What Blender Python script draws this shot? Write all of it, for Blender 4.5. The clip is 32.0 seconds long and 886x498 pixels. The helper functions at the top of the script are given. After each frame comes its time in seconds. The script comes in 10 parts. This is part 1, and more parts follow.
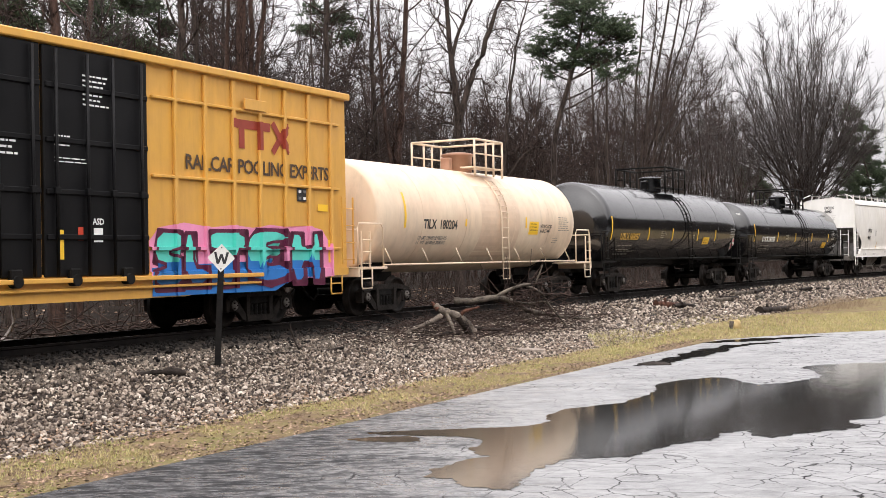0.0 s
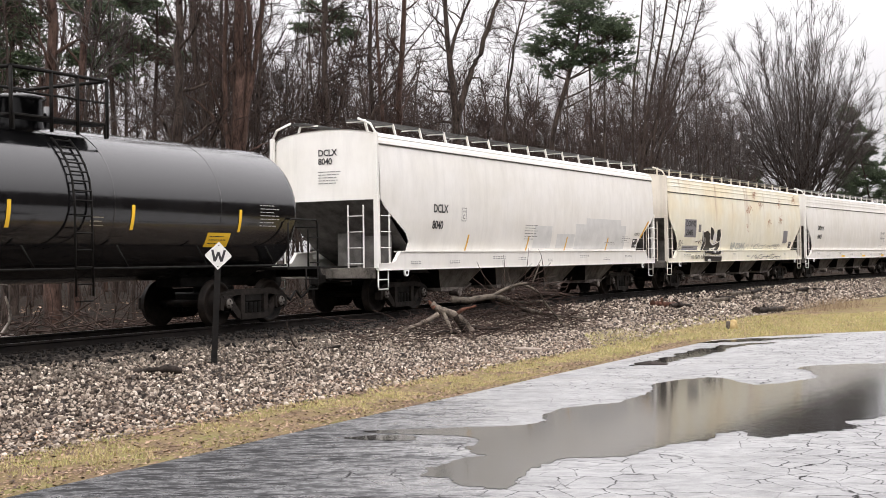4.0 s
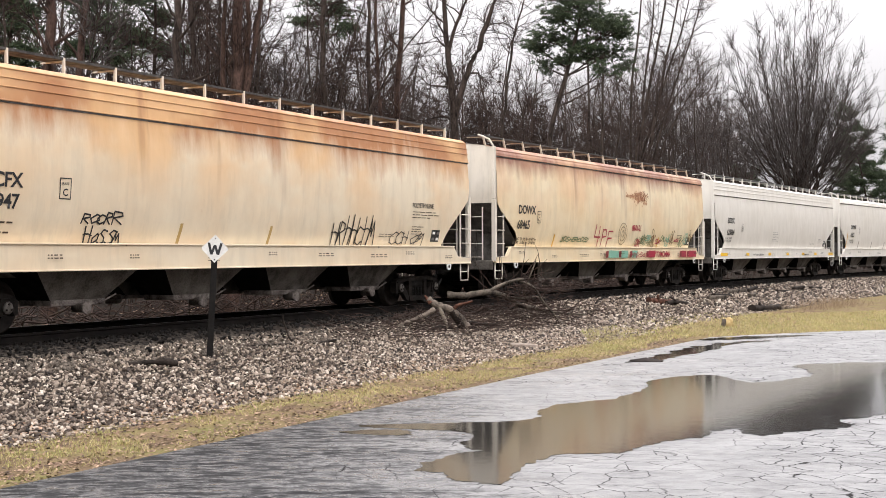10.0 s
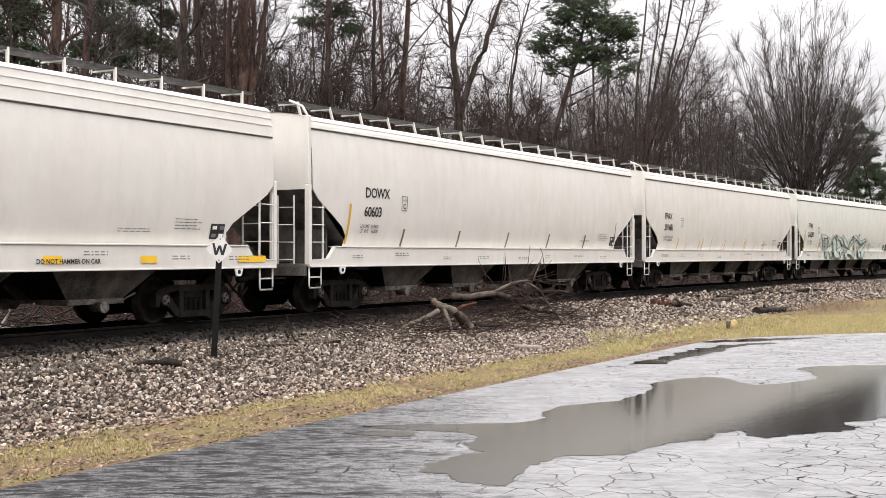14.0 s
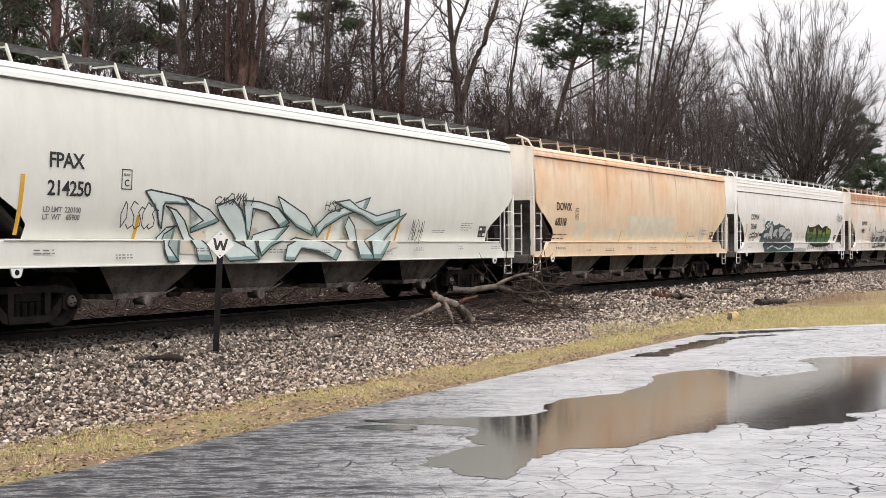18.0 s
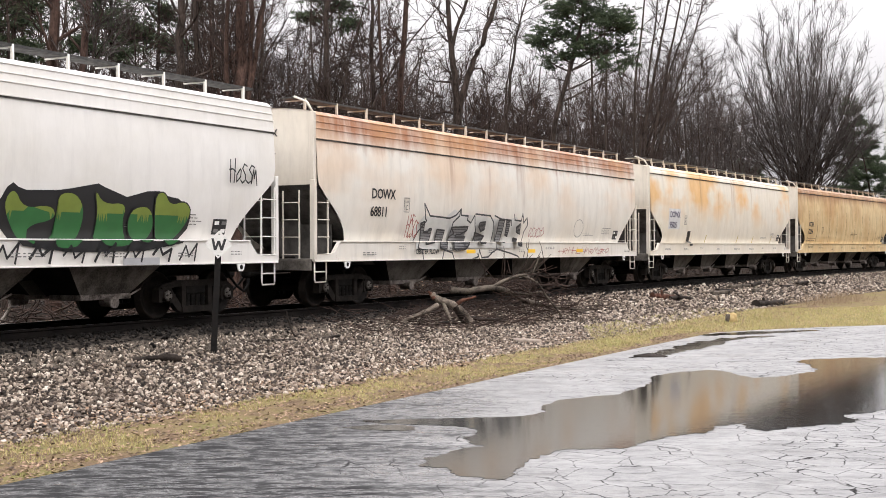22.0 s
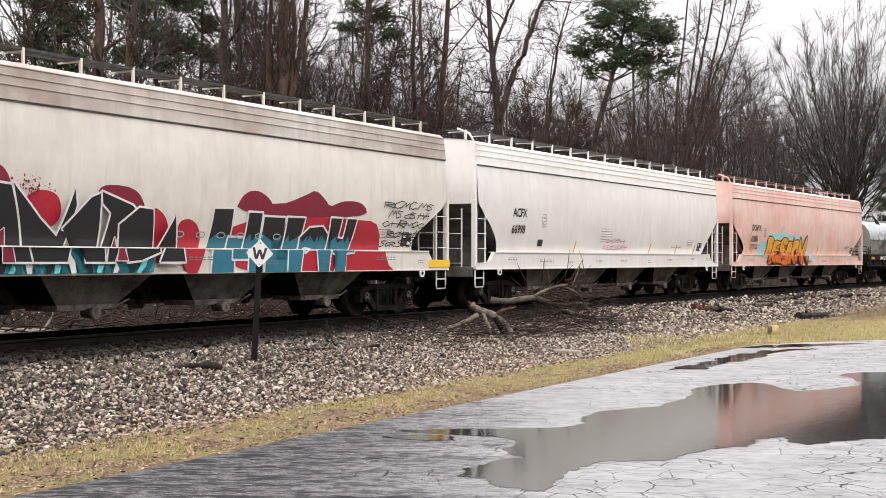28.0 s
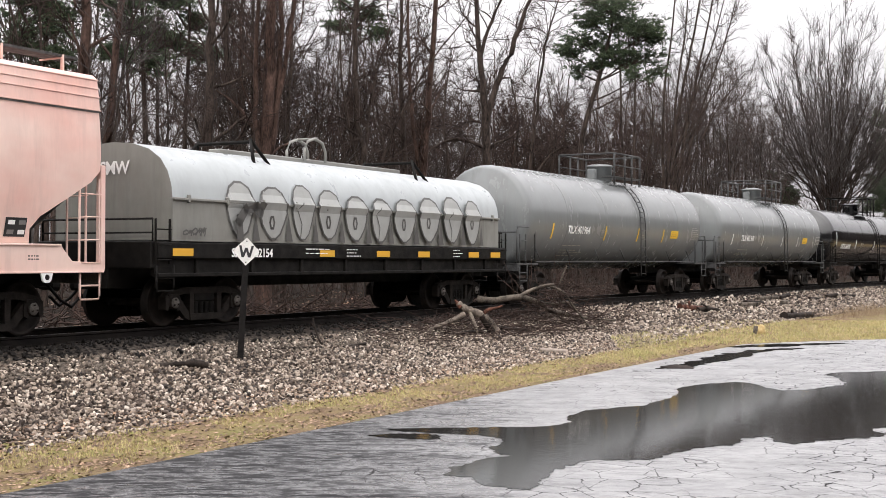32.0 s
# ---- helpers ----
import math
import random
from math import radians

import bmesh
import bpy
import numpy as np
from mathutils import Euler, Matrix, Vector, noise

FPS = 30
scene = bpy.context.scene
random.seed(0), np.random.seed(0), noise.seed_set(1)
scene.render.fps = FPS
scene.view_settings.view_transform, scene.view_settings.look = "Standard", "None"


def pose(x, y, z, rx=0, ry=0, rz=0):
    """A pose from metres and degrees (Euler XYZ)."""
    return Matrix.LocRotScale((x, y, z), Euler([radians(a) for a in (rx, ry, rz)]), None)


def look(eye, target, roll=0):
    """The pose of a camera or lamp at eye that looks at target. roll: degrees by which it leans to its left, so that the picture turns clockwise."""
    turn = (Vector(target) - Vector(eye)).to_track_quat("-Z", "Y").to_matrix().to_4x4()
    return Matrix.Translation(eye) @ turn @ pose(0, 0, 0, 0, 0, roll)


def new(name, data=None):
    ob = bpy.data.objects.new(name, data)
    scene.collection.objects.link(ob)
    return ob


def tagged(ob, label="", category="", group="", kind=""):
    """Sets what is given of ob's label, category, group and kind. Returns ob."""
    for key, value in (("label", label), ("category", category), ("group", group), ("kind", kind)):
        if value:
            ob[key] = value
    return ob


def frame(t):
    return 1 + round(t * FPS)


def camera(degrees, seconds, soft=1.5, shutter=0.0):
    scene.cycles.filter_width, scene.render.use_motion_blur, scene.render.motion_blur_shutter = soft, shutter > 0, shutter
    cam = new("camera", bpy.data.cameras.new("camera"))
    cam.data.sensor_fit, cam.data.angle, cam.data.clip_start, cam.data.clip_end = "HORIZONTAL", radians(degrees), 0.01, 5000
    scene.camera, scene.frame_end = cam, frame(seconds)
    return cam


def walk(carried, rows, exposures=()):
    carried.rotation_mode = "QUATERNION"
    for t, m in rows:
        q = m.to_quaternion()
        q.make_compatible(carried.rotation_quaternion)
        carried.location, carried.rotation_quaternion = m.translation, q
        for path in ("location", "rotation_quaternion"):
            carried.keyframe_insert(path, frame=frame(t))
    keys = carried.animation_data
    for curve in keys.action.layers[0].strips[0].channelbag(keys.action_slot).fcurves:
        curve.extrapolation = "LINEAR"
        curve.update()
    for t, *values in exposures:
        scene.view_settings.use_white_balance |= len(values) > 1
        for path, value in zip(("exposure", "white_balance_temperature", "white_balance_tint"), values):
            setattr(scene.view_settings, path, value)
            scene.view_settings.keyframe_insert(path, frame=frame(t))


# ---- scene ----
# the camera: hand-held on one spot; seconds, turn to the right, tilt up, lean (degrees)
EYE = (0.0, 0.0, 2.17)
HELD = [
    (0, -0.121, 0.492, 0.994), (0.5, -0.121, 0.462, 0.992), (1, -0.112, 0.454, 0.978),
    (1.5, -0.086, 0.470, 0.943), (2, -0.062, 0.505, 0.901), (2.5, -0.042, 0.530, 0.853),
    (3, -0.017, 0.520, 0.796), (3.5, 0.010, 0.478, 0.725), (5.5, 0.013, 0.315, 0.719),
    (6, 0.020, 0.268, 0.615), (6.5, 0.033, 0.231, 0.541), (7, 0.041, 0.223, 0.499),
    (7.5, 0.050, 0.250, 0.486), (8, 0.065, 0.289, 0.479), (8.5, 0.084, 0.311, 0.442),
    (9, 0.111, 0.297, 0.364), (9.5, 0.143, 0.253, 0.264), (10, 0.164, 0.207, 0.196),
    (10.5, 0.161, 0.189, 0.186), (11, 0.133, 0.210, 0.201), (11.5, 0.088, 0.248, 0.202),
    (12, 0.046, 0.267, 0.163), (12.5, 0.018, 0.257, 0.084), (13, -0.001, 0.242, 0.015),
    (13.5, -0.020, 0.246, -0.003), (14, -0.044, 0.264, 0.009), (14.5, -0.072, 0.275, 0.018),
    (16.5, -0.087, 0.086, 0.141), (17, -0.090, 0.070, 0.222), (17.5, -0.093, 0.036, 0.303),
    (18, -0.089, -0.024, 0.365), (18.5, -0.073, -0.080, 0.395), (19, -0.049, -0.099, 0.381),
    (19.5, -0.021, -0.072, 0.346), (20, 0.005, -0.028, 0.322), (20.5, 0.027, 0.001, 0.305),
    (21, 0.043, 0.004, 0.277), (21.5, 0.037, -0.007, 0.253), (22, -0.005, -0.002, 0.252),
    (22.5, -0.084, 0.033, 0.279), (23, -0.187, 0.077, 0.307), (23.5, -0.300, 0.102, 0.288),
    (24, -0.434, 0.117, 0.230), (24.5, -0.620, 0.149, 0.153), (25, -0.878, 0.208, 0.072),
    (25.5, -1.195, 0.287, 0.013), (27.5, -1.903, 0.458, -0.074), (28, -1.864, 0.465, -0.070),
    (28.5, -1.818, 0.482, -0.062), (29, -1.759, 0.491, -0.055), (29.5, -1.693, 0.478, -0.049),
    (30, -1.640, 0.436, -0.031), (30.5, -1.603, 0.380, -0.012), (31, -1.561, 0.348, -0.026),
    (31.5, -1.454, 0.363, -0.110), (32, -1.255, 0.409, -0.258),
]


def held(turn, tilt, lean):
    a, b = radians(turn), radians(tilt)
    way = Vector((math.sin(a) * math.cos(b), math.cos(a) * math.cos(b), math.sin(b)))
    return look(EYE, Vector(EYE) + way * 20, -lean)


cam = camera(39.55, 32.0, soft=0.6)
walk(cam, [(t, held(*turns)) for t, *turns in HELD])

# ---- overcast daylight ----
world = bpy.data.worlds.new("overcast_sky")
scene.world = world
world.use_nodes = True
wn, wl = world.node_tree.nodes, world.node_tree.links
sky = wn.new("ShaderNodeTexSky")
sky.sky_type, sky.sun_disc = "NISHITA", False
sky.sun_elevation, sky.sun_rotation = radians(42), radians(200)
sky.air_density, sky.dust_density, sky.ozone_density = 1.2, 4.0, 1.0
grey = wn.new("ShaderNodeHueSaturation")
grey.inputs["Saturation"].default_value = 0.12
cloud = wn.new("ShaderNodeMix")
cloud.data_type = "RGBA"
cloud.inputs["Factor"].default_value = 0.75
cloud.inputs["B"].default_value = (9.0, 8.68, 8.95, 1)
wl.new(sky.outputs["Color"], grey.inputs["Color"])
wl.new(grey.outputs["Color"], cloud.inputs["A"])
# an overcast sky is about three times as bright overhead as at the horizon
up = wn.new("ShaderNodeTexCoord")
height = wn.new("ShaderNodeSeparateXYZ")
steep = wn.new("ShaderNodeMapRange")
steep.inputs["From Min"].default_value, steep.inputs["From Max"].default_value = 0.05, 1.0
steep.inputs["To Min"].default_value, steep.inputs["To Max"].default_value = 0.77, 3.5
shade = wn.new("ShaderNodeVectorMath")
shade.operation = "SCALE"
wl.new(up.outputs["Generated"], height.inputs[0])
wl.new(height.outputs["Z"], steep.inputs["Value"])
wl.new(cloud.outputs["Result"], shade.inputs[0])
wl.new(steep.outputs[0], shade.inputs["Scale"])
wl.new(shade.outputs[0], wn["Background"].inputs["Color"])
wn["Background"].inputs["Strength"].default_value = 0.087
sun = new("sun", bpy.data.lights.new("sun", "SUN"))
sun.data.energy, sun.data.angle, sun.data.color = 1.5, radians(110), (1.0, 0.96, 0.93)
sun.matrix_world = look((-10, -25, 30), (0, 0, 0))
scene.view_settings.exposure = 0.47

# ---- tools ----
RAIL = 0.85          # rail head above the asphalt
rnd = random.Random(7)


class Shape:
    """Collects vertices and faces; each face keeps the number of its material."""

    def __init__(self):
        self.v, self.f, self.m, self.smooth = [], [], [], []

    def add(self, verts, faces, mat=0, smooth=False):
        k = len(self.v)
        self.v += [tuple(p) for p in verts]
        self.f += [tuple(i + k for i in f) for f in faces]
        self.m += [mat] * len(faces)
        self.smooth += [smooth] * len(faces)
        return self

    def box(self, a, b, mat=0, bev=0.0):
        """A box from corner a to corner b; bev chamfers its edges."""
        a, b = [min(p, q) for p, q in zip(a, b)], [max(p, q) for p, q in zip(a, b)]
        c = [(p + q) / 2 for p, q in zip(a, b)]
        h = [(q - p) / 2 for p, q in zip(a, b)]
        e = min(bev, *[0.49 * k for k in h])
        if e <= 0:
            vs = [(x, y, z) for x in (a[0], b[0]) for y in (a[1], b[1]) for z in (a[2], b[2])]
            return self.add(vs, [(0, 1, 3, 2), (4, 6, 7, 5), (0, 4, 5, 1), (2, 3, 7, 6), (0, 2, 6, 4), (1, 5, 7, 3)], mat)
        vs, key = [], {}
        for sx in (-1, 1):
            for sy in (-1, 1):
                for sz in (-1, 1):
                    s = (sx, sy, sz)
                    for ax in range(3):
                        key[s, ax] = len(vs)
                        vs.append([c[i] + s[i] * (h[i] - (e if i != ax else 0)) for i in range(3)])
        fs = []
        for ax in range(3):
            i, j = (ax + 1) % 3, (ax + 2) % 3
            for d in (-1, 1):
                ring = []
                for p, q in ((-1, -1), (1, -1), (1, 1), (-1, 1)):
                    s = [0, 0, 0]
                    s[ax], s[i], s[j] = d, p, q
                    ring.append(key[tuple(s), ax])
                fs.append(ring if d > 0 else ring[::-1])
            for p in (-1, 1):
                for q in (-1, 1):
                    s0, s1 = [0, 0, 0], [0, 0, 0]
                    s0[i], s0[j], s1[i], s1[j] = p, q, p, q
                    s0[ax], s1[ax] = -1, 1
                    r = [key[tuple(s0), i], key[tuple(s1), i], key[tuple(s1), j], key[tuple(s0), j]]
                    fs.append(r if p * q > 0 else r[::-1])
        for sx in (-1, 1):
            for sy in (-1, 1):
                for sz in (-1, 1):
                    r = [key[(sx, sy, sz), k] for k in range(3)]
                    fs.append(r if sx * sy * sz > 0 else r[::-1])
        return self.add(vs, fs, mat)

    def tube(self, pts, r, n=6, mat=0, caps=True, smooth=True):
        """A round bar along the points; r one radius or one a point."""
        pts = [Vector(p) for p in pts]
        rs = r if isinstance(r, (list, tuple)) else [r] * len(pts)
        vs, fs = [], []
        for i, p in enumerate(pts):
            d = pts[min(i + 1, len(pts) - 1)] - pts[max(i - 1, 0)]
            d = d.normalized() if d.length > 1e-9 else Vector((0, 0, 1))
            u = d.cross(Vector((0, 0, 1)) if abs(d.z) < 0.9 else Vector((1, 0, 0))).normalized()
            w = d.cross(u)
            for k in range(n):
                a = 2 * math.pi * k / n
                vs.append(p + (u * math.cos(a) + w * math.sin(a)) * rs[i])
        for i in range(len(pts) - 1):
            for k in range(n):
                q = (k + 1) % n
                fs.append((i * n + k, i * n + q, (i + 1) * n + q, (i + 1) * n + k))
        self.add(vs, fs, mat, smooth)
        if caps:
            k = len(self.v) - len(vs)
            self.f += [tuple(k + i for i in range(n))[::-1], tuple(k + (len(pts) - 1) * n + i for i in range(n))]
            self.m += [mat, mat]
            self.smooth += [False, False]
        return self

    def turned(self, prof, axis="y", n=20, at=(0, 0, 0), mat=0, smooth=True):
        """A turned body: prof is (place along the axis, radius)."""
        vs, fs = [], []
        for p, r in prof:
            for k in range(n):
                a = 2 * math.pi * k / n
                c, s = r * math.cos(a), r * math.sin(a)
                q = {"x": (p, c, s), "y": (c, p, s), "z": (c, s, p)}[axis]
                vs.append([q[i] + at[i] for i in range(3)])
        for i in range(len(prof) - 1):
            for k in range(n):
                q = (k + 1) % n
                fs.append((i * n + k, i * n + q, (i + 1) * n + q, (i + 1) * n + k))
        self.add(vs, fs, mat, smooth)
        k = len(self.v) - len(vs)
        for ring in (range(n), range((len(prof) - 1) * n, len(prof) * n)):
            self.f.append(tuple(k + i for i in ring))
            self.m.append(mat)
            self.smooth.append(False)
        return self

    def slab(self, outline, y0, y1, mat=0):
        """An upright plate: an outline in x and z, from y0 to y1."""
        n = len(outline)
        vs = [(x, y0, z) for x, z in outline] + [(x, y1, z) for x, z in outline]
        fs = [tuple(range(n)), tuple(range(2 * n - 1, n - 1, -1))]
        fs += [(i, i + n, (i + 1) % n + n, (i + 1) % n) for i in range(n)]
        return self.add(vs, fs, mat)

    def mesh(self, name, mats):
        me = bpy.data.meshes.new(name)
        me.from_pydata(self.v, [], self.f)
        for m in mats if isinstance(mats, (list, tuple)) else [mats]:
            me.materials.append(m)
        me.polygons.foreach_set("material_index", self.m)
        me.polygons.foreach_set("use_smooth", self.smooth)
        bm = bmesh.new()
        bm.from_mesh(me)
        bmesh.ops.recalc_face_normals(bm, faces=bm.faces)
        bm.to_mesh(me)
        bm.free()
        return me


def part(name, shape, mats, parent, label="", at=None):
    """Links a shape (or a mesh) as one part under a thing or a part."""
    me = shape if isinstance(shape, bpy.types.Mesh) else shape.mesh(name, mats)
    ob = new(name, me)
    ob.parent = parent
    if at is not None:
        ob.matrix_basis = at
    return tagged(ob, label)


def root(name, label, category, group="", kind="", at=None):
    ob = new(name)
    ob.empty_display_size = 0.2
    if at is not None:
        ob.matrix_basis = at
    return tagged(ob, label, category, group, kind)


# ---- materials ----
def material(name, colour, rough=0.6, metal=0.0, spec=0.5):
    m = bpy.data.materials.new(name)
    m.use_nodes = True
    b = m.node_tree.nodes["Principled BSDF"]
    b.inputs["Base Color"].default_value = (*colour, 1)
    b.inputs["Roughness"].default_value = rough
    b.inputs["Metallic"].default_value = metal
    b.inputs["Specular IOR Level"].default_value = spec
    return m


class Nodes:
    """Short hands for node trees."""

    def __init__(self, m):
        self.t, self.b = m.node_tree, m.node_tree.nodes["Principled BSDF"]

    def add(self, kind, ins=None, operation="", blend="", feature=""):
        n = self.t.nodes.new("ShaderNode" + kind)
        if operation:
            n.operation = operation
        if blend:
            n.data_type, n.blend_type = "RGBA", blend
        if feature:
            n.feature = feature
        for k, v in (ins or {}).items():
            if isinstance(v, bpy.types.NodeSocket):
                self.t.links.new(v, n.inputs[k])
            else:
                n.inputs[k].default_value = v
        return n

    def coords(self, scale=(1, 1, 1), kind="Object"):
        c = self.add("TexCoord")
        return self.add("Mapping", {"Vector": c.outputs[kind], "Scale": scale}).outputs[0]

    def noise(self, vec, scale, detail=4.0, rough=0.6, distort=0.0):
        return self.add("TexNoise", {"Vector": vec, "Scale": scale, "Detail": detail, "Roughness": rough, "Distortion": distort}).outputs["Fac"]

    def ramp(self, fac, stops):
        r = self.add("ValToRGB", {"Fac": fac})
        e = r.color_ramp.elements
        while len(e) < len(stops):
            e.new(0.5)
        for i, (p, c) in enumerate(stops):
            e[i].position = p
            e[i].color = (*c, 1) if isinstance(c, tuple) else (c, c, c, 1)
        return r.outputs["Color"]

    def mix(self, fac, a, b, blend="MIX"):
        n = self.add("Mix", blend=blend)
        for key, v in (("Factor", fac), ("A", a), ("B", b)):
            if isinstance(v, bpy.types.NodeSocket):
                self.t.links.new(v, n.inputs[key])
            elif isinstance(v, tuple):
                n.inputs[key].default_value = (*v, 1)
            else:
                n.inputs[key].default_value = v
        return n.outputs["Result"]

    def maths(self, op, a, b=0.0):
        n = self.add("Math", operation=op)
        for i, v in enumerate((a, b)):
            if isinstance(v, bpy.types.NodeSocket):
                self.t.links.new(v, n.inputs[i])
            else:
                n.inputs[i].default_value = v
        return n.outputs[0]

    def out(self, colour=None, rough=None, bump=None, strength=0.3, dist=0.01):
        if colour is not None:
            self.t.links.new(colour, self.b.inputs["Base Color"])
        if rough is not None:
            self.t.links.new(rough, self.b.inputs["Roughness"])
        if bump is not None:
            n = self.add("Bump", {"Height": bump, "Strength": strength, "Distance": dist})
            self.t.links.new(n.outputs[0], self.b.inputs["Normal"])


def grained(name, dark, light, scale=6.0, rough=0.7, fine=60.0, strength=0.3, dist=0.01, metal=0.0, stretch=(1, 1, 1)):
    """A material of two tones, with coarse patches and fine grain."""
    m = material(name, dark, rough, metal, 0.15)
    n = Nodes(m)
    v = n.coords(stretch)
    big, small = n.noise(v, scale, 5), n.noise(v, fine, 3)
    both = n.maths("ADD", n.maths("MULTIPLY", big, 0.65), n.maths("MULTIPLY", small, 0.35))
    n.out(n.ramp(both, [(0.36, dark), (0.64, light)]), n.ramp(big, [(0.3, min(1, rough + 0.12)), (0.7, max(0.05, rough - 0.12))]), small, strength, dist)
    return m


def car_paint(name, base, tint=None, tint_amount=0.0, rust=0.0, streaks=0.3, grime=0.3, rough=0.38, rust_colour=(0.36, 0.14, 0.045), top=3.6, rust_low=0.0, spec=0.5, rust_depth=0.6, blush=None, blush_amount=0.0):
    """Weathered car paint: blotches of a second tone, thin run-down streaks, rust from the eaves down, road grime at the sill."""
    m = material(name, base, rough, 0.0, spec)
    n = Nodes(m)
    v = n.coords()
    tall = n.coords((1.0, 1.0, 0.10))
    sep = n.add("SeparateXYZ", {"Vector": v})
    z = sep.outputs["Z"]
    c = n.mix(n.ramp(n.noise(n.coords((0.5, 0.5, 0.9)), 0.9, 4, 0.55), [(0.38, 0.0), (0.66, tint_amount)]), base, tint or base)
    runs = n.ramp(n.noise(tall, 3.2, 6, 0.7), [(0.50, 0.0), (0.72, streaks)])
    c = n.mix(runs, c, tuple(0.45 * k for k in base))
    if rust:
        high = n.add("MapRange", {"Value": z, "From Min": top + 0.25 - rust_depth, "From Max": top + 0.45}).outputs[0]
        low = n.add("MapRange", {"Value": z, "From Min": 2.2, "From Max": 1.35}).outputs[0]
        where = n.maths("ADD", n.maths("MULTIPLY", high, 0.75), n.maths("MULTIPLY", low, rust_low))
        body = n.noise(n.coords((0.8, 0.8, 0.16)), 2.1, 6, 0.66)
        f = n.maths("MULTIPLY", n.maths("ADD", body, where), rust)
        c = n.mix(n.ramp(f, [(0.62, 0.0), (0.98, 0.95)]), c, rust_colour)
        spots = n.ramp(n.noise(n.coords((1, 1, 0.4)), 1.5, 7, 0.75), [(0.66, 0.0), (0.74, 0.8 * min(1, rust))])
        c = n.mix(spots, c, rust_colour)
    if blush:
        # soft stains in the upper half, with runs below them
        upper = n.add("MapRange", {"Value": z, "From Min": 2.1, "From Max": 3.2}).outputs[0]
        soft = n.ramp(n.noise(n.coords((0.55, 0.55, 0.8)), 0.85, 3, 0.5), [(0.44, 0.0), (0.60, 1.0)])
        c = n.mix(n.maths("MULTIPLY", n.maths("MULTIPLY", soft, upper), blush_amount), c, blush)
        drips = n.ramp(n.noise(n.coords((1.0, 1.0, 0.07)), 1.7, 4, 0.55), [(0.60, 0.0), (0.70, 1.0)])
        high2 = n.add("MapRange", {"Value": z, "From Min": 2.3, "From Max": 4.1}).outputs[0]
        c = n.mix(n.maths("MULTIPLY", n.maths("MULTIPLY", drips, high2), 0.65), c, tuple(0.75 * k for k in rust_colour))
    dirt = n.noise(n.coords((1.2, 1.2, 0.5)), 2.5, 5, 0.65)
    c = n.mix(n.maths("MULTIPLY", n.ramp(dirt, [(0.35, 0.0), (0.75, 1.0)]), grime * 0.6), c, (0.11, 0.09, 0.07))
    n.out(c, n.ramp(dirt, [(0.3, max(0.06, rough - 0.1)), (0.7, min(1, rough * 1.6))]), n.noise(v, 40, 3), 0.08, 0.004)
    return m


# running-gear and rail tones below real steel: under-car shade is put into them
BLACK_STEEL = grained("darkened_steel", (0.003, 0.0027, 0.0025), (0.011, 0.0095, 0.008), 4, 0.7, 45, 0.35)
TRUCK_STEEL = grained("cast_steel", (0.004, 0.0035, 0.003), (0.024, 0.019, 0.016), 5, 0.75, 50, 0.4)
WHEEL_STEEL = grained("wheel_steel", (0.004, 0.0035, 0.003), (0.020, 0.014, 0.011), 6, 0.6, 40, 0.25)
CAP_METAL = grained("bearing_cap", (0.05, 0.045, 0.04), (0.17, 0.155, 0.14), 9, 0.5, 50, 0.2)
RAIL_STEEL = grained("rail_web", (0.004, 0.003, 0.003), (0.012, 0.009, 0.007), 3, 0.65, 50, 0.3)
RAIL_HEAD = material("polished_rail", (0.10, 0.095, 0.09), 0.4, 0.9)
GRATE = grained("galvanised_grate", (0.03, 0.03, 0.03), (0.09, 0.087, 0.083), 6, 0.6, 40, 0.2)
YELLOW_TAPE = material("reflective_yellow", (0.80, 0.42, 0.02), 0.4)
INK = material("black_lettering", (0.015, 0.015, 0.017), 0.5)
FAINT_INK = material("faded_lettering", (0.16, 0.155, 0.15), 0.6)
CHALK = material("white_lettering", (0.78, 0.78, 0.76), 0.5)


# ---- the railway line: a slow curve ----
HEAD0, BEND, BEND2 = 0.496547, 0.00114043, 0.0000057677
STEP = 0.5
LINE_S = np.arange(-460, 560, STEP)
_c = np.clip(LINE_S, 0, 170)
LINE_H = HEAD0 + BEND * np.where(LINE_S < 0, LINE_S, _c) + BEND2 * _c * _c
_x = np.concatenate([[0], np.cumsum(np.sin((LINE_H[1:] + LINE_H[:-1]) / 2) * STEP)])
_y = np.concatenate([[0], np.cumsum(np.cos((LINE_H[1:] + LINE_H[:-1]) / 2) * STEP)])
_o = int(np.searchsorted(LINE_S, 0))
LINE_X = _x - _x[_o] - 6.0381 - 1.6 * math.cos(HEAD0)
LINE_Y = _y - _y[_o] + 20.7619 + 1.6 * math.sin(HEAD0)


def heading(s):
    return float(np.interp(s, LINE_S, LINE_H))


def on_line(s, side=0.0, z=0.0):
    """The place s metres along the line, side metres off its middle towards the asphalt."""
    h = heading(s)
    return Vector((float(np.interp(s, LINE_S, LINE_X)) + side * math.cos(h), float(np.interp(s, LINE_S, LINE_Y)) - side * math.sin(h), z))


def line_pose(s, z=RAIL):
    p = on_line(s, 0, z)
    return Matrix.Translation(p) @ Matrix.Rotation(math.pi / 2 - heading(s), 4, "Z")


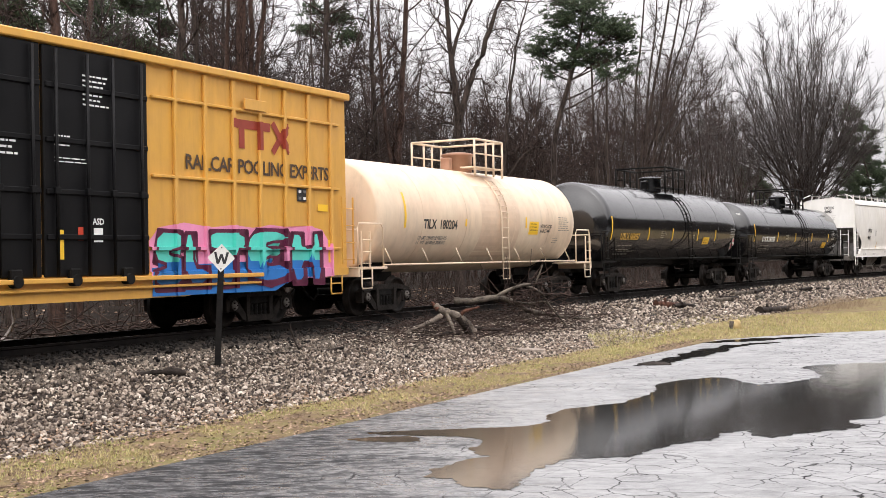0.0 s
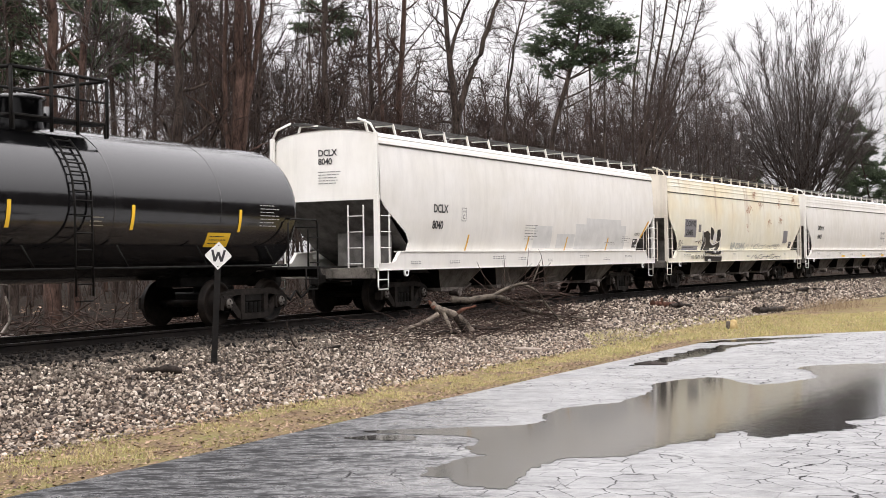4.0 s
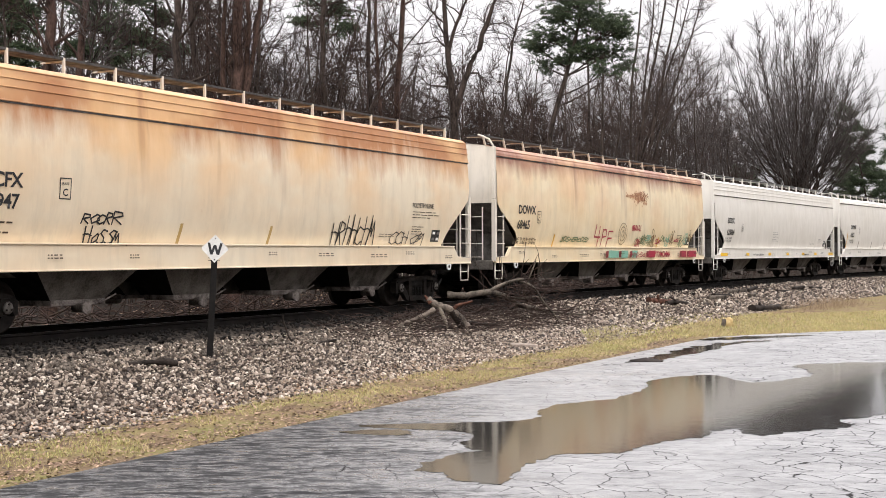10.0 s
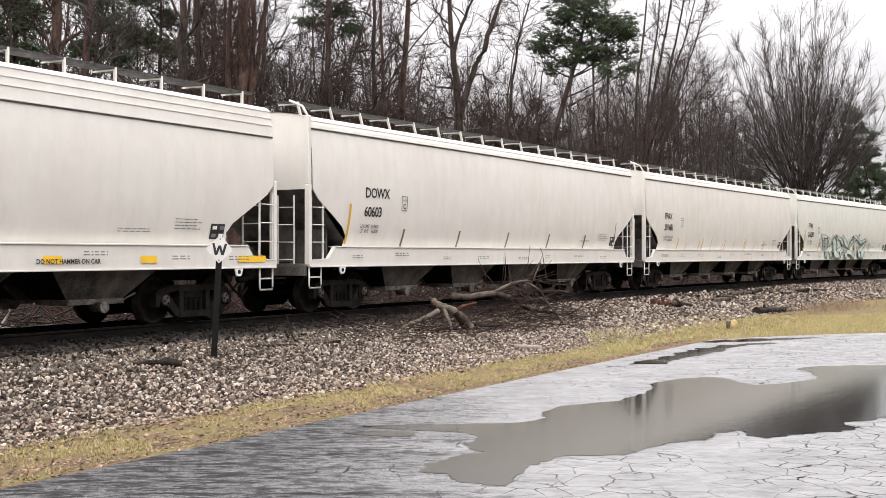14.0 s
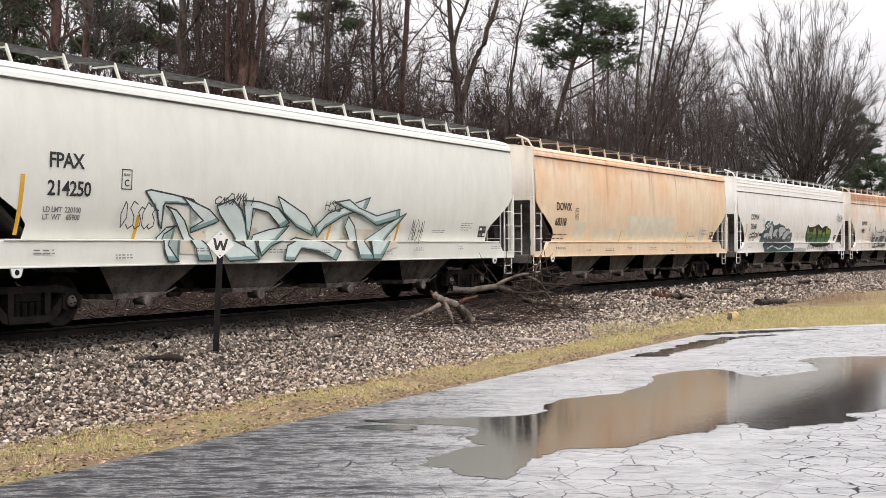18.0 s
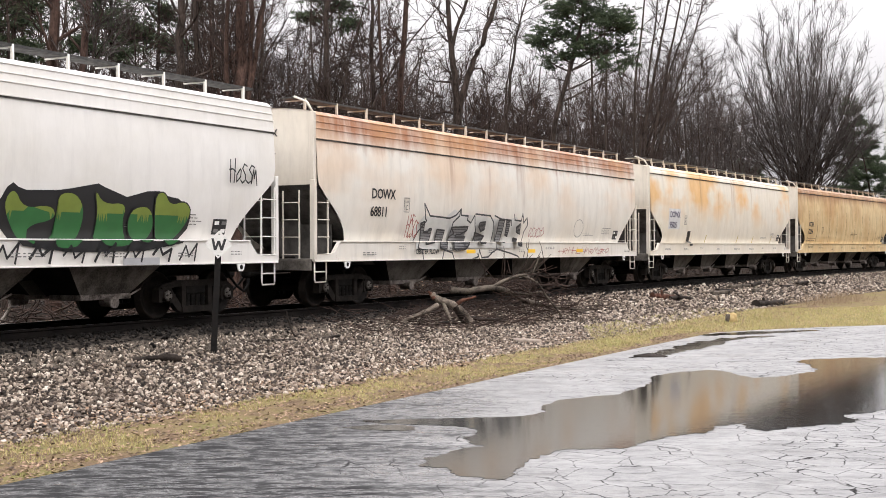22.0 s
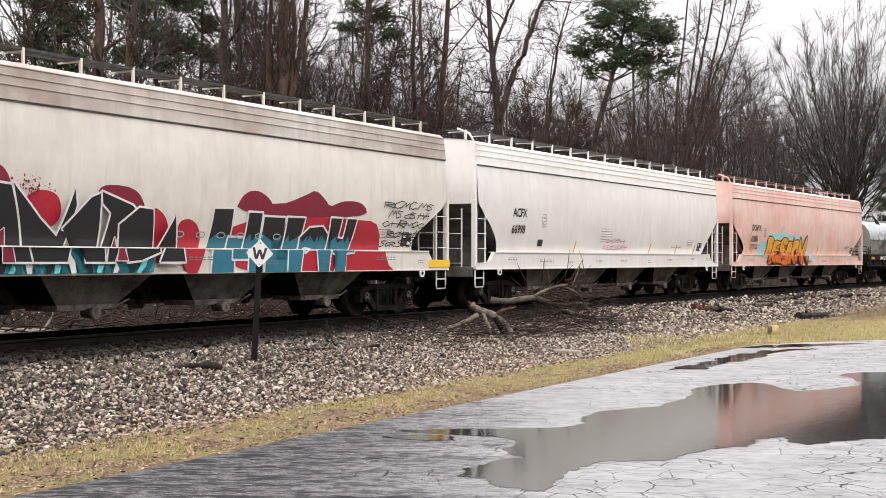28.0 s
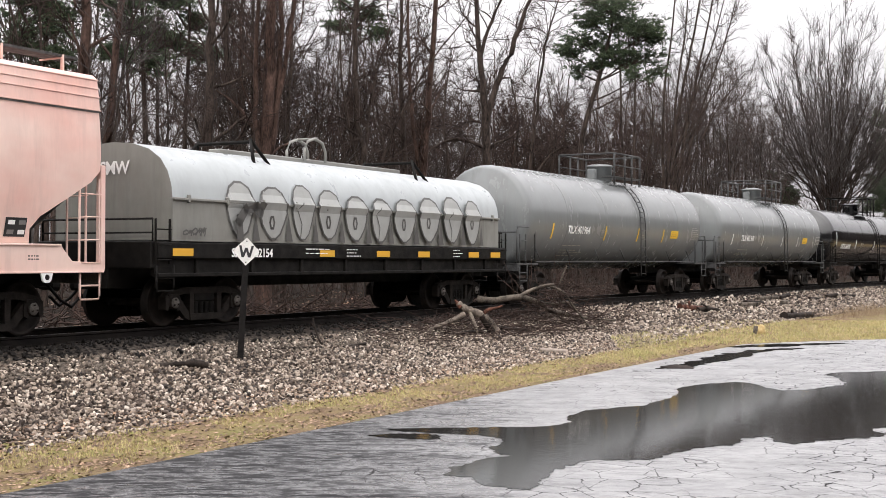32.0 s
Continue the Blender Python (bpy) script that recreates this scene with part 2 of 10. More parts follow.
def off_line(x, y):
    """How far along the line and off it (arrays) the places x, y lie."""
    x, y = np.atleast_1d(x), np.atleast_1d(y)
    keep = slice(_o - 160, _o + 700)
    lx, ly, ls, lh = LINE_X[keep], LINE_Y[keep], LINE_S[keep], LINE_H[keep]
    i = np.concatenate([np.argmin((lx[None, :] - a[:, None]) ** 2 + (ly[None, :] - b[:, None]) ** 2, axis=1)
                        for a, b in zip(np.array_split(x, max(1, len(x) // 4000)), np.array_split(y, max(1, len(x) // 4000)))])
    dx, dy = x - lx[i], y - ly[i]
    return ls[i] + dx * np.sin(lh[i]) + dy * np.cos(lh[i]), dx * np.cos(lh[i]) - dy * np.sin(lh[i])

# ---- ground, line and pavement ----
def ground_height(n):
    """Height of the ground n metres off the line (positive towards the asphalt)."""
    return np.interp(n, [-60, -14, -7, -4.2, -2.6, -1.9, 1.9, 2.5, 4.2, 6.1, 7.4, 8.0, 60], [1.0, 0.65, 0.25, 0.15, 0.55, 0.67, 0.67, 0.57, 0.27, 0.06, 0.004, -0.03, -0.03])


SOIL = material("leaf_litter_soil", (0.05, 0.035, 0.025), 0.9, 0, 0.1)
_n = Nodes(SOIL)
_v = _n.coords()
_c = _n.ramp(_n.noise(_v, 1.1, 8, 0.7), [(0.3, (0.005, 0.0035, 0.003)), (0.5, (0.014, 0.010, 0.007)), (0.72, (0.038, 0.026, 0.019))])
_c = _n.mix(_n.ramp(_n.noise(_v, 22, 4, 0.7), [(0.5, 0.0), (0.75, 0.6)]), _c, (0.075, 0.05, 0.035))
_n.out(_c, None, _n.noise(_v, 18, 6, 0.75), 0.9, 0.06)

gxs = np.concatenate([[-3000, -600, -200, -90], np.arange(-45, 100, 0.9), [140, 260, 700, 3000]])
gys = np.concatenate([[-1500, -300, -60, -20], np.arange(-6, 110, 0.9), [150, 260, 700, 4000]])
GX, GY = np.meshgrid(gxs, gys)
_s, _off = off_line(GX.ravel(), GY.ravel())
GZ = ground_height(_off)
GZ = np.where((abs(GX.ravel()) > 110) | (GY.ravel() > 120) | (GY.ravel() < -10), np.where(_off > 0, -0.03, 1.0), GZ)
GZ = GZ + np.where((_off < -3), 0.10 * np.sin(GX.ravel() * 0.8 + 2 * np.sin(GY.ravel() * 0.45)) * np.sin(GY.ravel() * 0.7), 0)
w_, h_ = len(gxs), len(gys)
me = bpy.data.meshes.new("ground")
me.from_pydata(np.stack([GX.ravel(), GY.ravel(), GZ], 1).tolist(), [], [(j * w_ + i, j * w_ + i + 1, (j + 1) * w_ + i + 1, (j + 1) * w_ + i) for j in range(h_ - 1) for i in range(w_ - 1)])
me.materials.append(SOIL)
me.polygons.foreach_set("use_smooth", [True] * len(me.polygons))
tagged(new("ground", me), "brown leaf-littered soil beside the railway line", "ground", kind="structure")


def ribbon(name, s0, s1, n0, n1, lift, mat, step=0.5, across=6, label="", category="ground", wob=0.0):
    """A strip of ground cover along the line, lift metres over the soil."""
    ss = np.arange(s0, s1 + step, step)
    vs = []
    for s in ss:
        a0 = n0 + wob * noise.noise((s * 0.5, 1.7, 0)) + 0.5 * wob * noise.noise((s * 1.9, 4.1, 0))
        a1 = n1 + wob * noise.noise((s * 0.5, 7.7, 3)) + 0.5 * wob * noise.noise((s * 1.9, 9.1, 3))
        for k in range(across + 1):
            n_ = a0 + (a1 - a0) * k / across
            p = on_line(s, n_)
            vs.append((p.x, p.y, float(ground_height(n_)) + lift))
    fs = [(i * (across + 1) + k, i * (across + 1) + k + 1, (i + 1) * (across + 1) + k + 1, (i + 1) * (across + 1) + k) for i in range(len(ss) - 1) for k in range(across)]
    sh = Shape().add(vs, fs, 0, True)
    return tagged(new(name, sh.mesh(name, mat)), label, category, kind="structure")


BED = material("ballast_bed", (0.12, 0.105, 0.09), 0.85, 0, 0.1)
_n = Nodes(BED)
_v = _n.coords()
_cell = _n.add("TexVoronoi", {"Vector": _v, "Scale": 17.0, "Randomness": 1.0})
# tones taken near black: the shade in gaps between loose stones is painted here
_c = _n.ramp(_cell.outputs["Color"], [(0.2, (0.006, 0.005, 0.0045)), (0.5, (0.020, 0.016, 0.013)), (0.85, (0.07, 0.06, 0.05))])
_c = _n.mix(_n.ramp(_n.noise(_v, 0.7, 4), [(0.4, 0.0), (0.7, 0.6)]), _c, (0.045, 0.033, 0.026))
_n.out(_c, None, _cell.outputs["Distance"], 0.9, 0.05)
ribbon("ballast_bed", -30, 190, -3.2, 6.2, 0.006, BED, 0.5, 24, "grey-brown crushed stone bed of the railway line, darkened for shade between stones", "ballast", wob=0.22)

TURF = material("winter_turf", (0.16, 0.14, 0.05), 0.9, 0, 0.1)
_n = Nodes(TURF)
_v = _n.coords()
_c = _n.ramp(_n.noise(_v, 1.3, 6, 0.65), [(0.40, (0.12, 0.080, 0.055)), (0.52, (0.17, 0.13, 0.065)), (0.66, (0.15, 0.145, 0.05))])
_c = _n.mix(_n.ramp(_n.noise(_v, 30, 3), [(0.4, 0.0), (0.7, 0.6)]), _c, (0.23, 0.17, 0.10))
_n.out(_c, None, _n.noise(_v, 45, 4), 0.8, 0.03)
ribbon("turf_verge", -30, 90, 5.9, 24, 0.014, TURF, 0.5, 60, "thin yellowed winter grass beside the asphalt", "grass", wob=0.16)

# the asphalt lot; its edge runs with the line, then swings away from it
edge = [on_line(s, 7.45 + 0.07 * noise.noise((s * 0.7, 0.3, 0)) + 0.03 * noise.noise((s * 3.1, 5.3, 0))) for s in np.arange(-40, 12.2, 0.33)]
bend = [(4.0, 27.5), (4.87, 29.02), (6.1, 30.75), (7.57, 31.99), (9.9, 33.3), (12.33, 34.28), (18, 36.2), (30, 39), (60, 44), (140, 52), (200, 60)]
for i in range(1, len(bend) - 2):
    p0, p1, p2, p3 = [Vector((*q, 0)) for q in bend[i - 1:i + 3]]
    for k in range(8):
        u = k / 8
        q = 0.5 * ((2 * p1) + (p2 - p0) * u + (2 * p0 - 5 * p1 + 4 * p2 - p3) * u * u + (3 * p1 - p0 - 3 * p2 + p3) * u ** 3)
        edge.append(q + Vector((0, 0.06 * noise.noise((q.x * 2.1, 2.2, 0)), 0)))
ring = [(p.x, p.y) for p in edge] + [(140, 52), (140, -60), (-60, -60)]
ASPHALT = material("wet_cracked_asphalt", (0.06, 0.06, 0.062), 0.35)
_n = Nodes(ASPHALT)
_v = _n.coords()
_w = _n.mix(0.06, _v, _n.add("TexNoise", {"Vector": _v, "Scale": 2.2, "Detail": 4}).outputs["Color"], "LINEAR_LIGHT")
_w = _n.mix(0.028, _w, _n.add("TexNoise", {"Vector": _v, "Scale": 11.0, "Detail": 5, "Roughness": 0.7}).outputs["Color"], "LINEAR_LIGHT")
_edge = _n.add("TexVoronoi", {"Vector": _w, "Scale": 2.6, "Randomness": 1.0}, feature="DISTANCE_TO_EDGE").outputs["Distance"]
_open = _n.ramp(_n.noise(_v, 1.7, 4, 0.6), [(0.38, 1.0), (0.56, 0.0)])
_crack = _n.ramp(_n.maths("ADD", _edge, _n.maths("MULTIPLY", _open, 0.014)), [(0.008, 0.0), (0.026, 1.0)])
_side = _n.add("SeparateXYZ", {"Vector": _v})
_keep = _n.ramp(_n.maths("ADD", _n.noise(_v, 0.55, 3), _n.maths("MULTIPLY", _n.maths("ADD", _side.outputs["X"], _n.maths("MULTIPLY", _side.outputs["Y"], -0.35)), 0.045)), [(0.20, 0.0), (0.42, 1.0)])
_crack = _n.mix(_keep, (1.0, 1.0, 1.0), _crack)
_grit = _n.noise(_v, 120, 3, 0.7)
_wear = _n.noise(_v, 0.9, 6, 0.65)
_c = _n.ramp(_wear, [(0.3, (0.13, 0.13, 0.134)), (0.7, (0.27, 0.268, 0.268))])
_c = _n.mix(_n.ramp(_grit, [(0.4, 0.0), (0.7, 0.35)]), _c, (0.38, 0.375, 0.37))
_lot = _n.add("SeparateXYZ", {"Vector": _v})
# colour darkens to the left, standing in for woods and train reflected there
_left_dark = _n.ramp(_n.maths("ADD", _n.maths("MULTIPLY", _lot.outputs["X"], 0.16), _n.maths("MULTIPLY", _n.noise(_n.coords((0.6, 1.6, 1)), 1.1, 5), 0.9)), [(0.15, 1.0), (0.62, 0.0)])
_c = _n.mix(_left_dark, _c, (0.050, 0.051, 0.054))
_c = _n.mix(_n.ramp(_n.noise(_n.coords((0.55, 1.5, 1)), 2.1, 6, 0.65), [(0.50, 0.0), (0.66, 0.6)]), _c, (0.06, 0.059, 0.06))
# pale ridge lines between the darker patches, on the darkened left
_vein = _n.ramp(_n.add("TexVoronoi", {"Vector": _w, "Scale": 4.4, "Randomness": 1.0}, feature="DISTANCE_TO_EDGE").outputs["Distance"], [(0.012, 1.0), (0.045, 0.0)])
_vein = _n.mix(1.0, _n.mix(1.0, _vein, _left_dark, "MULTIPLY"), _n.ramp(_n.noise(_v, 2.6, 4), [(0.42, 0.0), (0.58, 1.0)]), "MULTIPLY")
_c = _n.mix(_n.maths("MULTIPLY", _vein, 0.6), _c, (0.30, 0.295, 0.29))
_c = _n.mix(_crack, (0.012, 0.011, 0.011), _c)
_r = _n.ramp(_n.noise(_n.coords((0.5, 1.4, 1)), 0.8, 6, 0.62), [(0.34, 0.26), (0.55, 0.42), (0.75, 0.52)])
_h = _n.maths("ADD", _n.maths("MULTIPLY", _grit, 0.25), _n.maths("MULTIPLY", _crack, 0.75))
_lot = _n.add("SeparateXYZ", {"Vector": _v})
_wetter = _n.ramp(_n.maths("ADD", _n.maths("MULTIPLY", _lot.outputs["X"], 0.32), _n.maths("MULTIPLY", _n.noise(_v, 0.7, 4), 0.7)), [(0.30, 0.55), (0.85, 1.0)])
_r = _n.mix(1.0, _r, _wetter, "MULTIPLY")
_r = _n.mix(_crack, (0.95, 0.95, 0.95), _r)
_speck = _n.ramp(_n.noise(_n.coords((0.9, 1.5, 1)), 4.5, 7, 0.72), [(0.44, 0.0), (0.58, 1.0)])
_speck = _n.mix(1.0, _speck, _n.ramp(_left_dark, [(0.0, 0.22), (0.5, 0.80)]), "MULTIPLY")
_c = _n.mix(_speck, _c, (0.030, 0.029, 0.030))
_r = _n.mix(_speck, _r, (0.85, 0.85, 0.85))
# dark, matt streaks painted for broken reflections, thickest on the darkened left
_dark_streak = _n.ramp(_n.noise(_n.coords((0.6, 1.9, 1)), 3.6, 9, 0.76), [(0.46, 1.0), (0.55, 0.0)])
_dark_streak = _n.mix(1.0, _dark_streak, _n.ramp(_left_dark, [(0.35, 0.04), (0.9, 0.9)]), "MULTIPLY")
_speck = _n.maths("MAXIMUM", _speck, _dark_streak)
_c = _n.mix(_dark_streak, _c, (0.016, 0.016, 0.017))
_r = _n.mix(_dark_streak, _r, (0.9, 0.9, 0.9))
_n.b.inputs["IOR"].default_value = 1.62
_n.t.links.new(_n.maths("MULTIPLY", _n.maths("MULTIPLY", _n.ramp(_crack, [(0.0, 0.12), (1.0, 1.0)]), 0.95), _n.ramp(_speck, [(0.0, 1.0), (0.9, 0.12)])), _n.b.inputs["Specular IOR Level"])
_h = _n.maths("ADD", _h, _n.maths("MULTIPLY", _n.noise(_n.coords((0.8, 1.5, 1)), 2.4, 4, 0.55), 2.2))
_h = _n.maths("ADD", _h, _n.maths("MULTIPLY", _n.noise(_n.coords((1.3, 3.0, 1)), 5.0, 6, 0.7), 1.4))
_n.out(_c, _r, _h, 0.5, 0.010)
me = bpy.data.meshes.new("pavement")
me.from_pydata([(x, y, 0.0) for x, y in ring] + [(x, y, -0.08) for x, y in ring], [], [tuple(range(len(ring)))] + [(i, (i + 1) % len(ring), (i + 1) % len(ring) + len(ring), i + len(ring)) for i in range(len(ring))])
me.materials.append(ASPHALT)
tagged(new("pavement", me), "wet, cracked grey asphalt lot", "pavement", kind="structure")

# rain water lying on it
shore = [(-0.26, 12.39), (0.03, 12.20), (0.09, 11.83), (0.35, 11.60), (0.62, 11.69), (0.80, 12.39), (1.05, 12.97), (1.22, 13.22), (1.62, 13.30), (1.94, 13.37), (2.17, 13.68), (2.65, 14.22), (3.08, 14.43), (3.26, 14.89),
         (3.66, 15.17), (3.65, 14.70), (3.93, 14.61), (4.59, 15.03), (5.12, 15.37), (5.19, 15.78), (5.91, 16.44), (9.5, 19.0), (11.0, 23.3), (8.68, 24.15), (6.90, 23.67), (6.74, 22.76), (6.55, 21.71), (5.92, 20.95),
         (5.15, 20.58), (4.92, 21.61), (4.44, 21.71), (3.61, 20.94), (3.29, 19.72), (2.80, 18.71), (2.29, 18.07), (1.75, 17.66), (1.37, 17.03), (1.32, 16.32), (0.84, 15.83), (0.12, 15.78), (-1.02, 15.52), (0.11, 15.05), (0.40, 14.7),
         (0.27, 14.17), (0.32, 13.68), (0.46, 13.50), (0.10, 13.22)]


def waterline(points, wob, fine=9, seed=0.0):
    """A closed, gently rounded and uneven outline through the points."""
    out, n_ = [], len(points)
    for i in range(n_):
        p0, p1, p2, p3 = [Vector((*points[(i + d) % n_], 0)) for d in (-1, 0, 1, 2)]
        for k in range(fine):
            u = k / fine
            q = 0.5 * ((2 * p1) + (p2 - p0) * u + (2 * p0 - 5 * p1 + 4 * p2 - p3) * u * u + (3 * p1 - p0 - 3 * p2 + p3) * u ** 3)
            q += Vector((noise.noise((q.x * 2.2, q.y * 2.2, seed)), noise.noise((q.x * 2.2, q.y * 2.2, seed + 5)), 0)) * wob
            q += Vector((noise.noise((q.x * 8, q.y * 5, seed)), noise.noise((q.x * 8, q.y * 5, seed + 5)), 0)) * wob * 0.9
            q += Vector((noise.noise((q.x * 23, q.y * 14, seed)), noise.noise((q.x * 23, q.y * 14, seed + 5)), 0)) * wob * 0.55
            out.append((q.x, q.y))
    return out


WATER = material("rain_water", (0.018, 0.017, 0.016), 0.075, 0, 0.55)
_n = Nodes(WATER)
_v = _n.coords((1, 0.6, 1))
_n.out(None, None, _n.noise(_v, 11, 4, 0.6), 0.07, 0.01)
WATER.node_tree.nodes["Principled BSDF"].inputs["IOR"].default_value = 1.5


def puddle(name, points, wob, seed, label):
    line = waterline(points, wob, 16, seed)
    m_ = bpy.data.meshes.new(name)
    m_.from_pydata([(x, y, 0.005) for x, y in line], [], [tuple(range(len(line)))])
    m_.materials.append(WATER)
    bm = bmesh.new()
    bm.from_mesh(m_)
    bmesh.ops.triangulate(bm, faces=bm.faces)
    for f in bm.faces:
        if f.normal.z < 0:
            f.normal_flip()
    bm.to_mesh(m_)
    bm.free()
    return tagged(new(name, m_), label, "puddle", kind="structure")


puddle("water_puddle", shore, 0.075, 0.0, "broad still rain puddle on the asphalt")
puddle("water_puddle", [(3.7, 24.3), (4.5, 24.9), (5.1, 25.9), (6.0, 27.3), (6.9, 29.0), (8.1, 30.2), (7.0, 29.7), (5.8, 28.2), (4.9, 26.6), (4.2, 25.3)], 0.17, 3.0, "thin film of rain water along the asphalt edge")
puddle("water_puddle", [(6.3, 30.5), (7.3, 30.6), (8.4, 31.2), (9.9, 32.3), (8.6, 32.0), (7.3, 31.5)], 0.17, 5.0, "thin film of rain water along the asphalt edge")
puddle("water_puddle", [(-1.2, 15.0), (-0.8, 14.75), (-0.3, 14.85), (-0.6, 15.15)], 0.10, 7.0, "small rain puddle on the asphalt")

# rails, plates and sleepers
RAIL_PROFILE = [(-0.07, 0), (0.07, 0), (0.07, 0.014), (0.012, 0.032), (0.010, 0.125), (0.036, 0.14), (0.037, 0.168), (0.028, 0.178), (-0.028, 0.178), (-0.037, 0.168), (-0.036, 0.14), (-0.010, 0.125), (-0.012, 0.032), (-0.07, 0.014)]
for side in (-0.753, 0.753):
    ss = np.arange(-40, 200, 1.0)
    sh = Shape()
    k_ = len(RAIL_PROFILE)
    vs = [on_line(s, side + a, RAIL - 0.178 + b) for s in ss for a, b in RAIL_PROFILE]
    for j in range(k_):
        sh_faces = [(i * k_ + j, i * k_ + (j + 1) % k_, (i + 1) * k_ + (j + 1) % k_, (i + 1) * k_ + j) for i in range(len(ss) - 1)]
        if j == 0:
            sh.add(vs, sh_faces, 0)
        else:
            sh.f += sh_faces
            sh.m += [1 if j == 7 else 0] * len(sh_faces)
            sh.smooth += [False] * len(sh_faces)
    tagged(new("rail", sh.mesh("rail", [RAIL_STEEL, RAIL_HEAD])), "dark rusty steel rail with a polished head", "rail", "rails of the line", "structure")
# creosote tone taken lower still for the shade under the train
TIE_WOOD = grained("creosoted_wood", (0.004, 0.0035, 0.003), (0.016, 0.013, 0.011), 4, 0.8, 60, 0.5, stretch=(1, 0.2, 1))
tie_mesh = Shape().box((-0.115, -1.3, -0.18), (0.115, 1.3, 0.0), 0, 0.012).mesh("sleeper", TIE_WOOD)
plate = Shape()
plate.box((-0.09, -0.17, 0.0), (0.09, 0.17, 0.018), 0, 0.004)
for a in (-0.12, 0.12):
    for b in (-0.05, 0.05):
        plate.box((b - 0.012, a - 0.016, 0.015), (b + 0.012, a + 0.016, 0.05), 0)
plate_mesh = plate.mesh("tie_plate", RAIL_STEEL)
s = -14.0
while s < 125:
    tie = tagged(new("sleeper", tie_mesh), "black creosoted wooden railway sleeper", "sleeper", "sleepers of the line", "structure")
    tie.matrix_basis = line_pose(s, RAIL - 0.196)
    if s < 60:
        for side in (-0.753, 0.753):
            part("tie_plate", plate_mesh, None, tie, at=pose(0, side, 0))
    s += 0.54 + rnd.uniform(-0.03, 0.03)

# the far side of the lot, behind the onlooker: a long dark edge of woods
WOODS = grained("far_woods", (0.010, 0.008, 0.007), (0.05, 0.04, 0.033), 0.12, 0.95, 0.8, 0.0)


def far_edge(way, deep, seed):
    """A long, uneven, solid edge of woods along a line of places."""
    wx, wy = np.array([p[0] for p in way]), np.array([p[1] for p in way])
    gone = np.concatenate([[0], np.cumsum(np.hypot(np.diff(wx), np.diff(wy)))])
    far = np.arange(0, gone[-1], 2.5)
    bx, by, k_ = np.interp(far, gone, wx), np.interp(far, gone, wy), len(far)
    top = [20.0 + 2.6 * noise.noise((x * 0.05, seed, 0)) + 1.8 * noise.noise((x * 0.33, seed + 3, 0)) for x in far]
    rows_ = [(0, -0.05), (0, 1), (1, 1), (1, -0.05)]
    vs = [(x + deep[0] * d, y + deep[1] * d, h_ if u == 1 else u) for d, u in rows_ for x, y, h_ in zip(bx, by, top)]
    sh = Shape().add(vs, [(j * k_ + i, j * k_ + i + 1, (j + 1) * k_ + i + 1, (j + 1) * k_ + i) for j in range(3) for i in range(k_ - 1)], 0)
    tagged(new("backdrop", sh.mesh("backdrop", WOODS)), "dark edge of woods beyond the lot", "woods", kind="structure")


far_edge([(-34, -48), (-12, -46), (48, -42), (62, -15), (74, 40), (100, 130), (180, 260), (300, 420)], (5, -5), 0.2)
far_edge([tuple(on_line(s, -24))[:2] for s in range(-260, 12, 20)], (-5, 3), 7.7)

# loose ballast stones, lying thickest along the line
STONE = material("crushed_stone", (0.3, 0.27, 0.24), 0.8, 0, 0.25)
_n = Nodes(STONE)
_v = _n.coords()
_c = _n.ramp(_n.add("NewGeometry").outputs["Random Per Island"], [(0.0, (0.014, 0.011, 0.009)), (0.27, (0.055, 0.040, 0.032)), (0.50, (0.17, 0.132, 0.103)), (0.84, (0.39, 0.322, 0.260)), (1.0, (0.60, 0.53, 0.45))])
_c = _n.mix(_n.ramp(_n.noise(_v, 40, 4), [(0.45, 0.0), (0.75, 0.4)]), _c, (0.06, 0.045, 0.036))
_c = _n.mix(_n.ramp(_n.noise(_v, 0.8, 3), [(0.45, 0.0), (0.72, 0.5)]), _c, (0.075, 0.052, 0.038))
_n.out(_c, _n.ramp(_n.noise(_v, 3, 2), [(0.3, 0.45), (0.7, 0.85)]), _n.noise(_v, 70, 3), 0.3, 0.006)


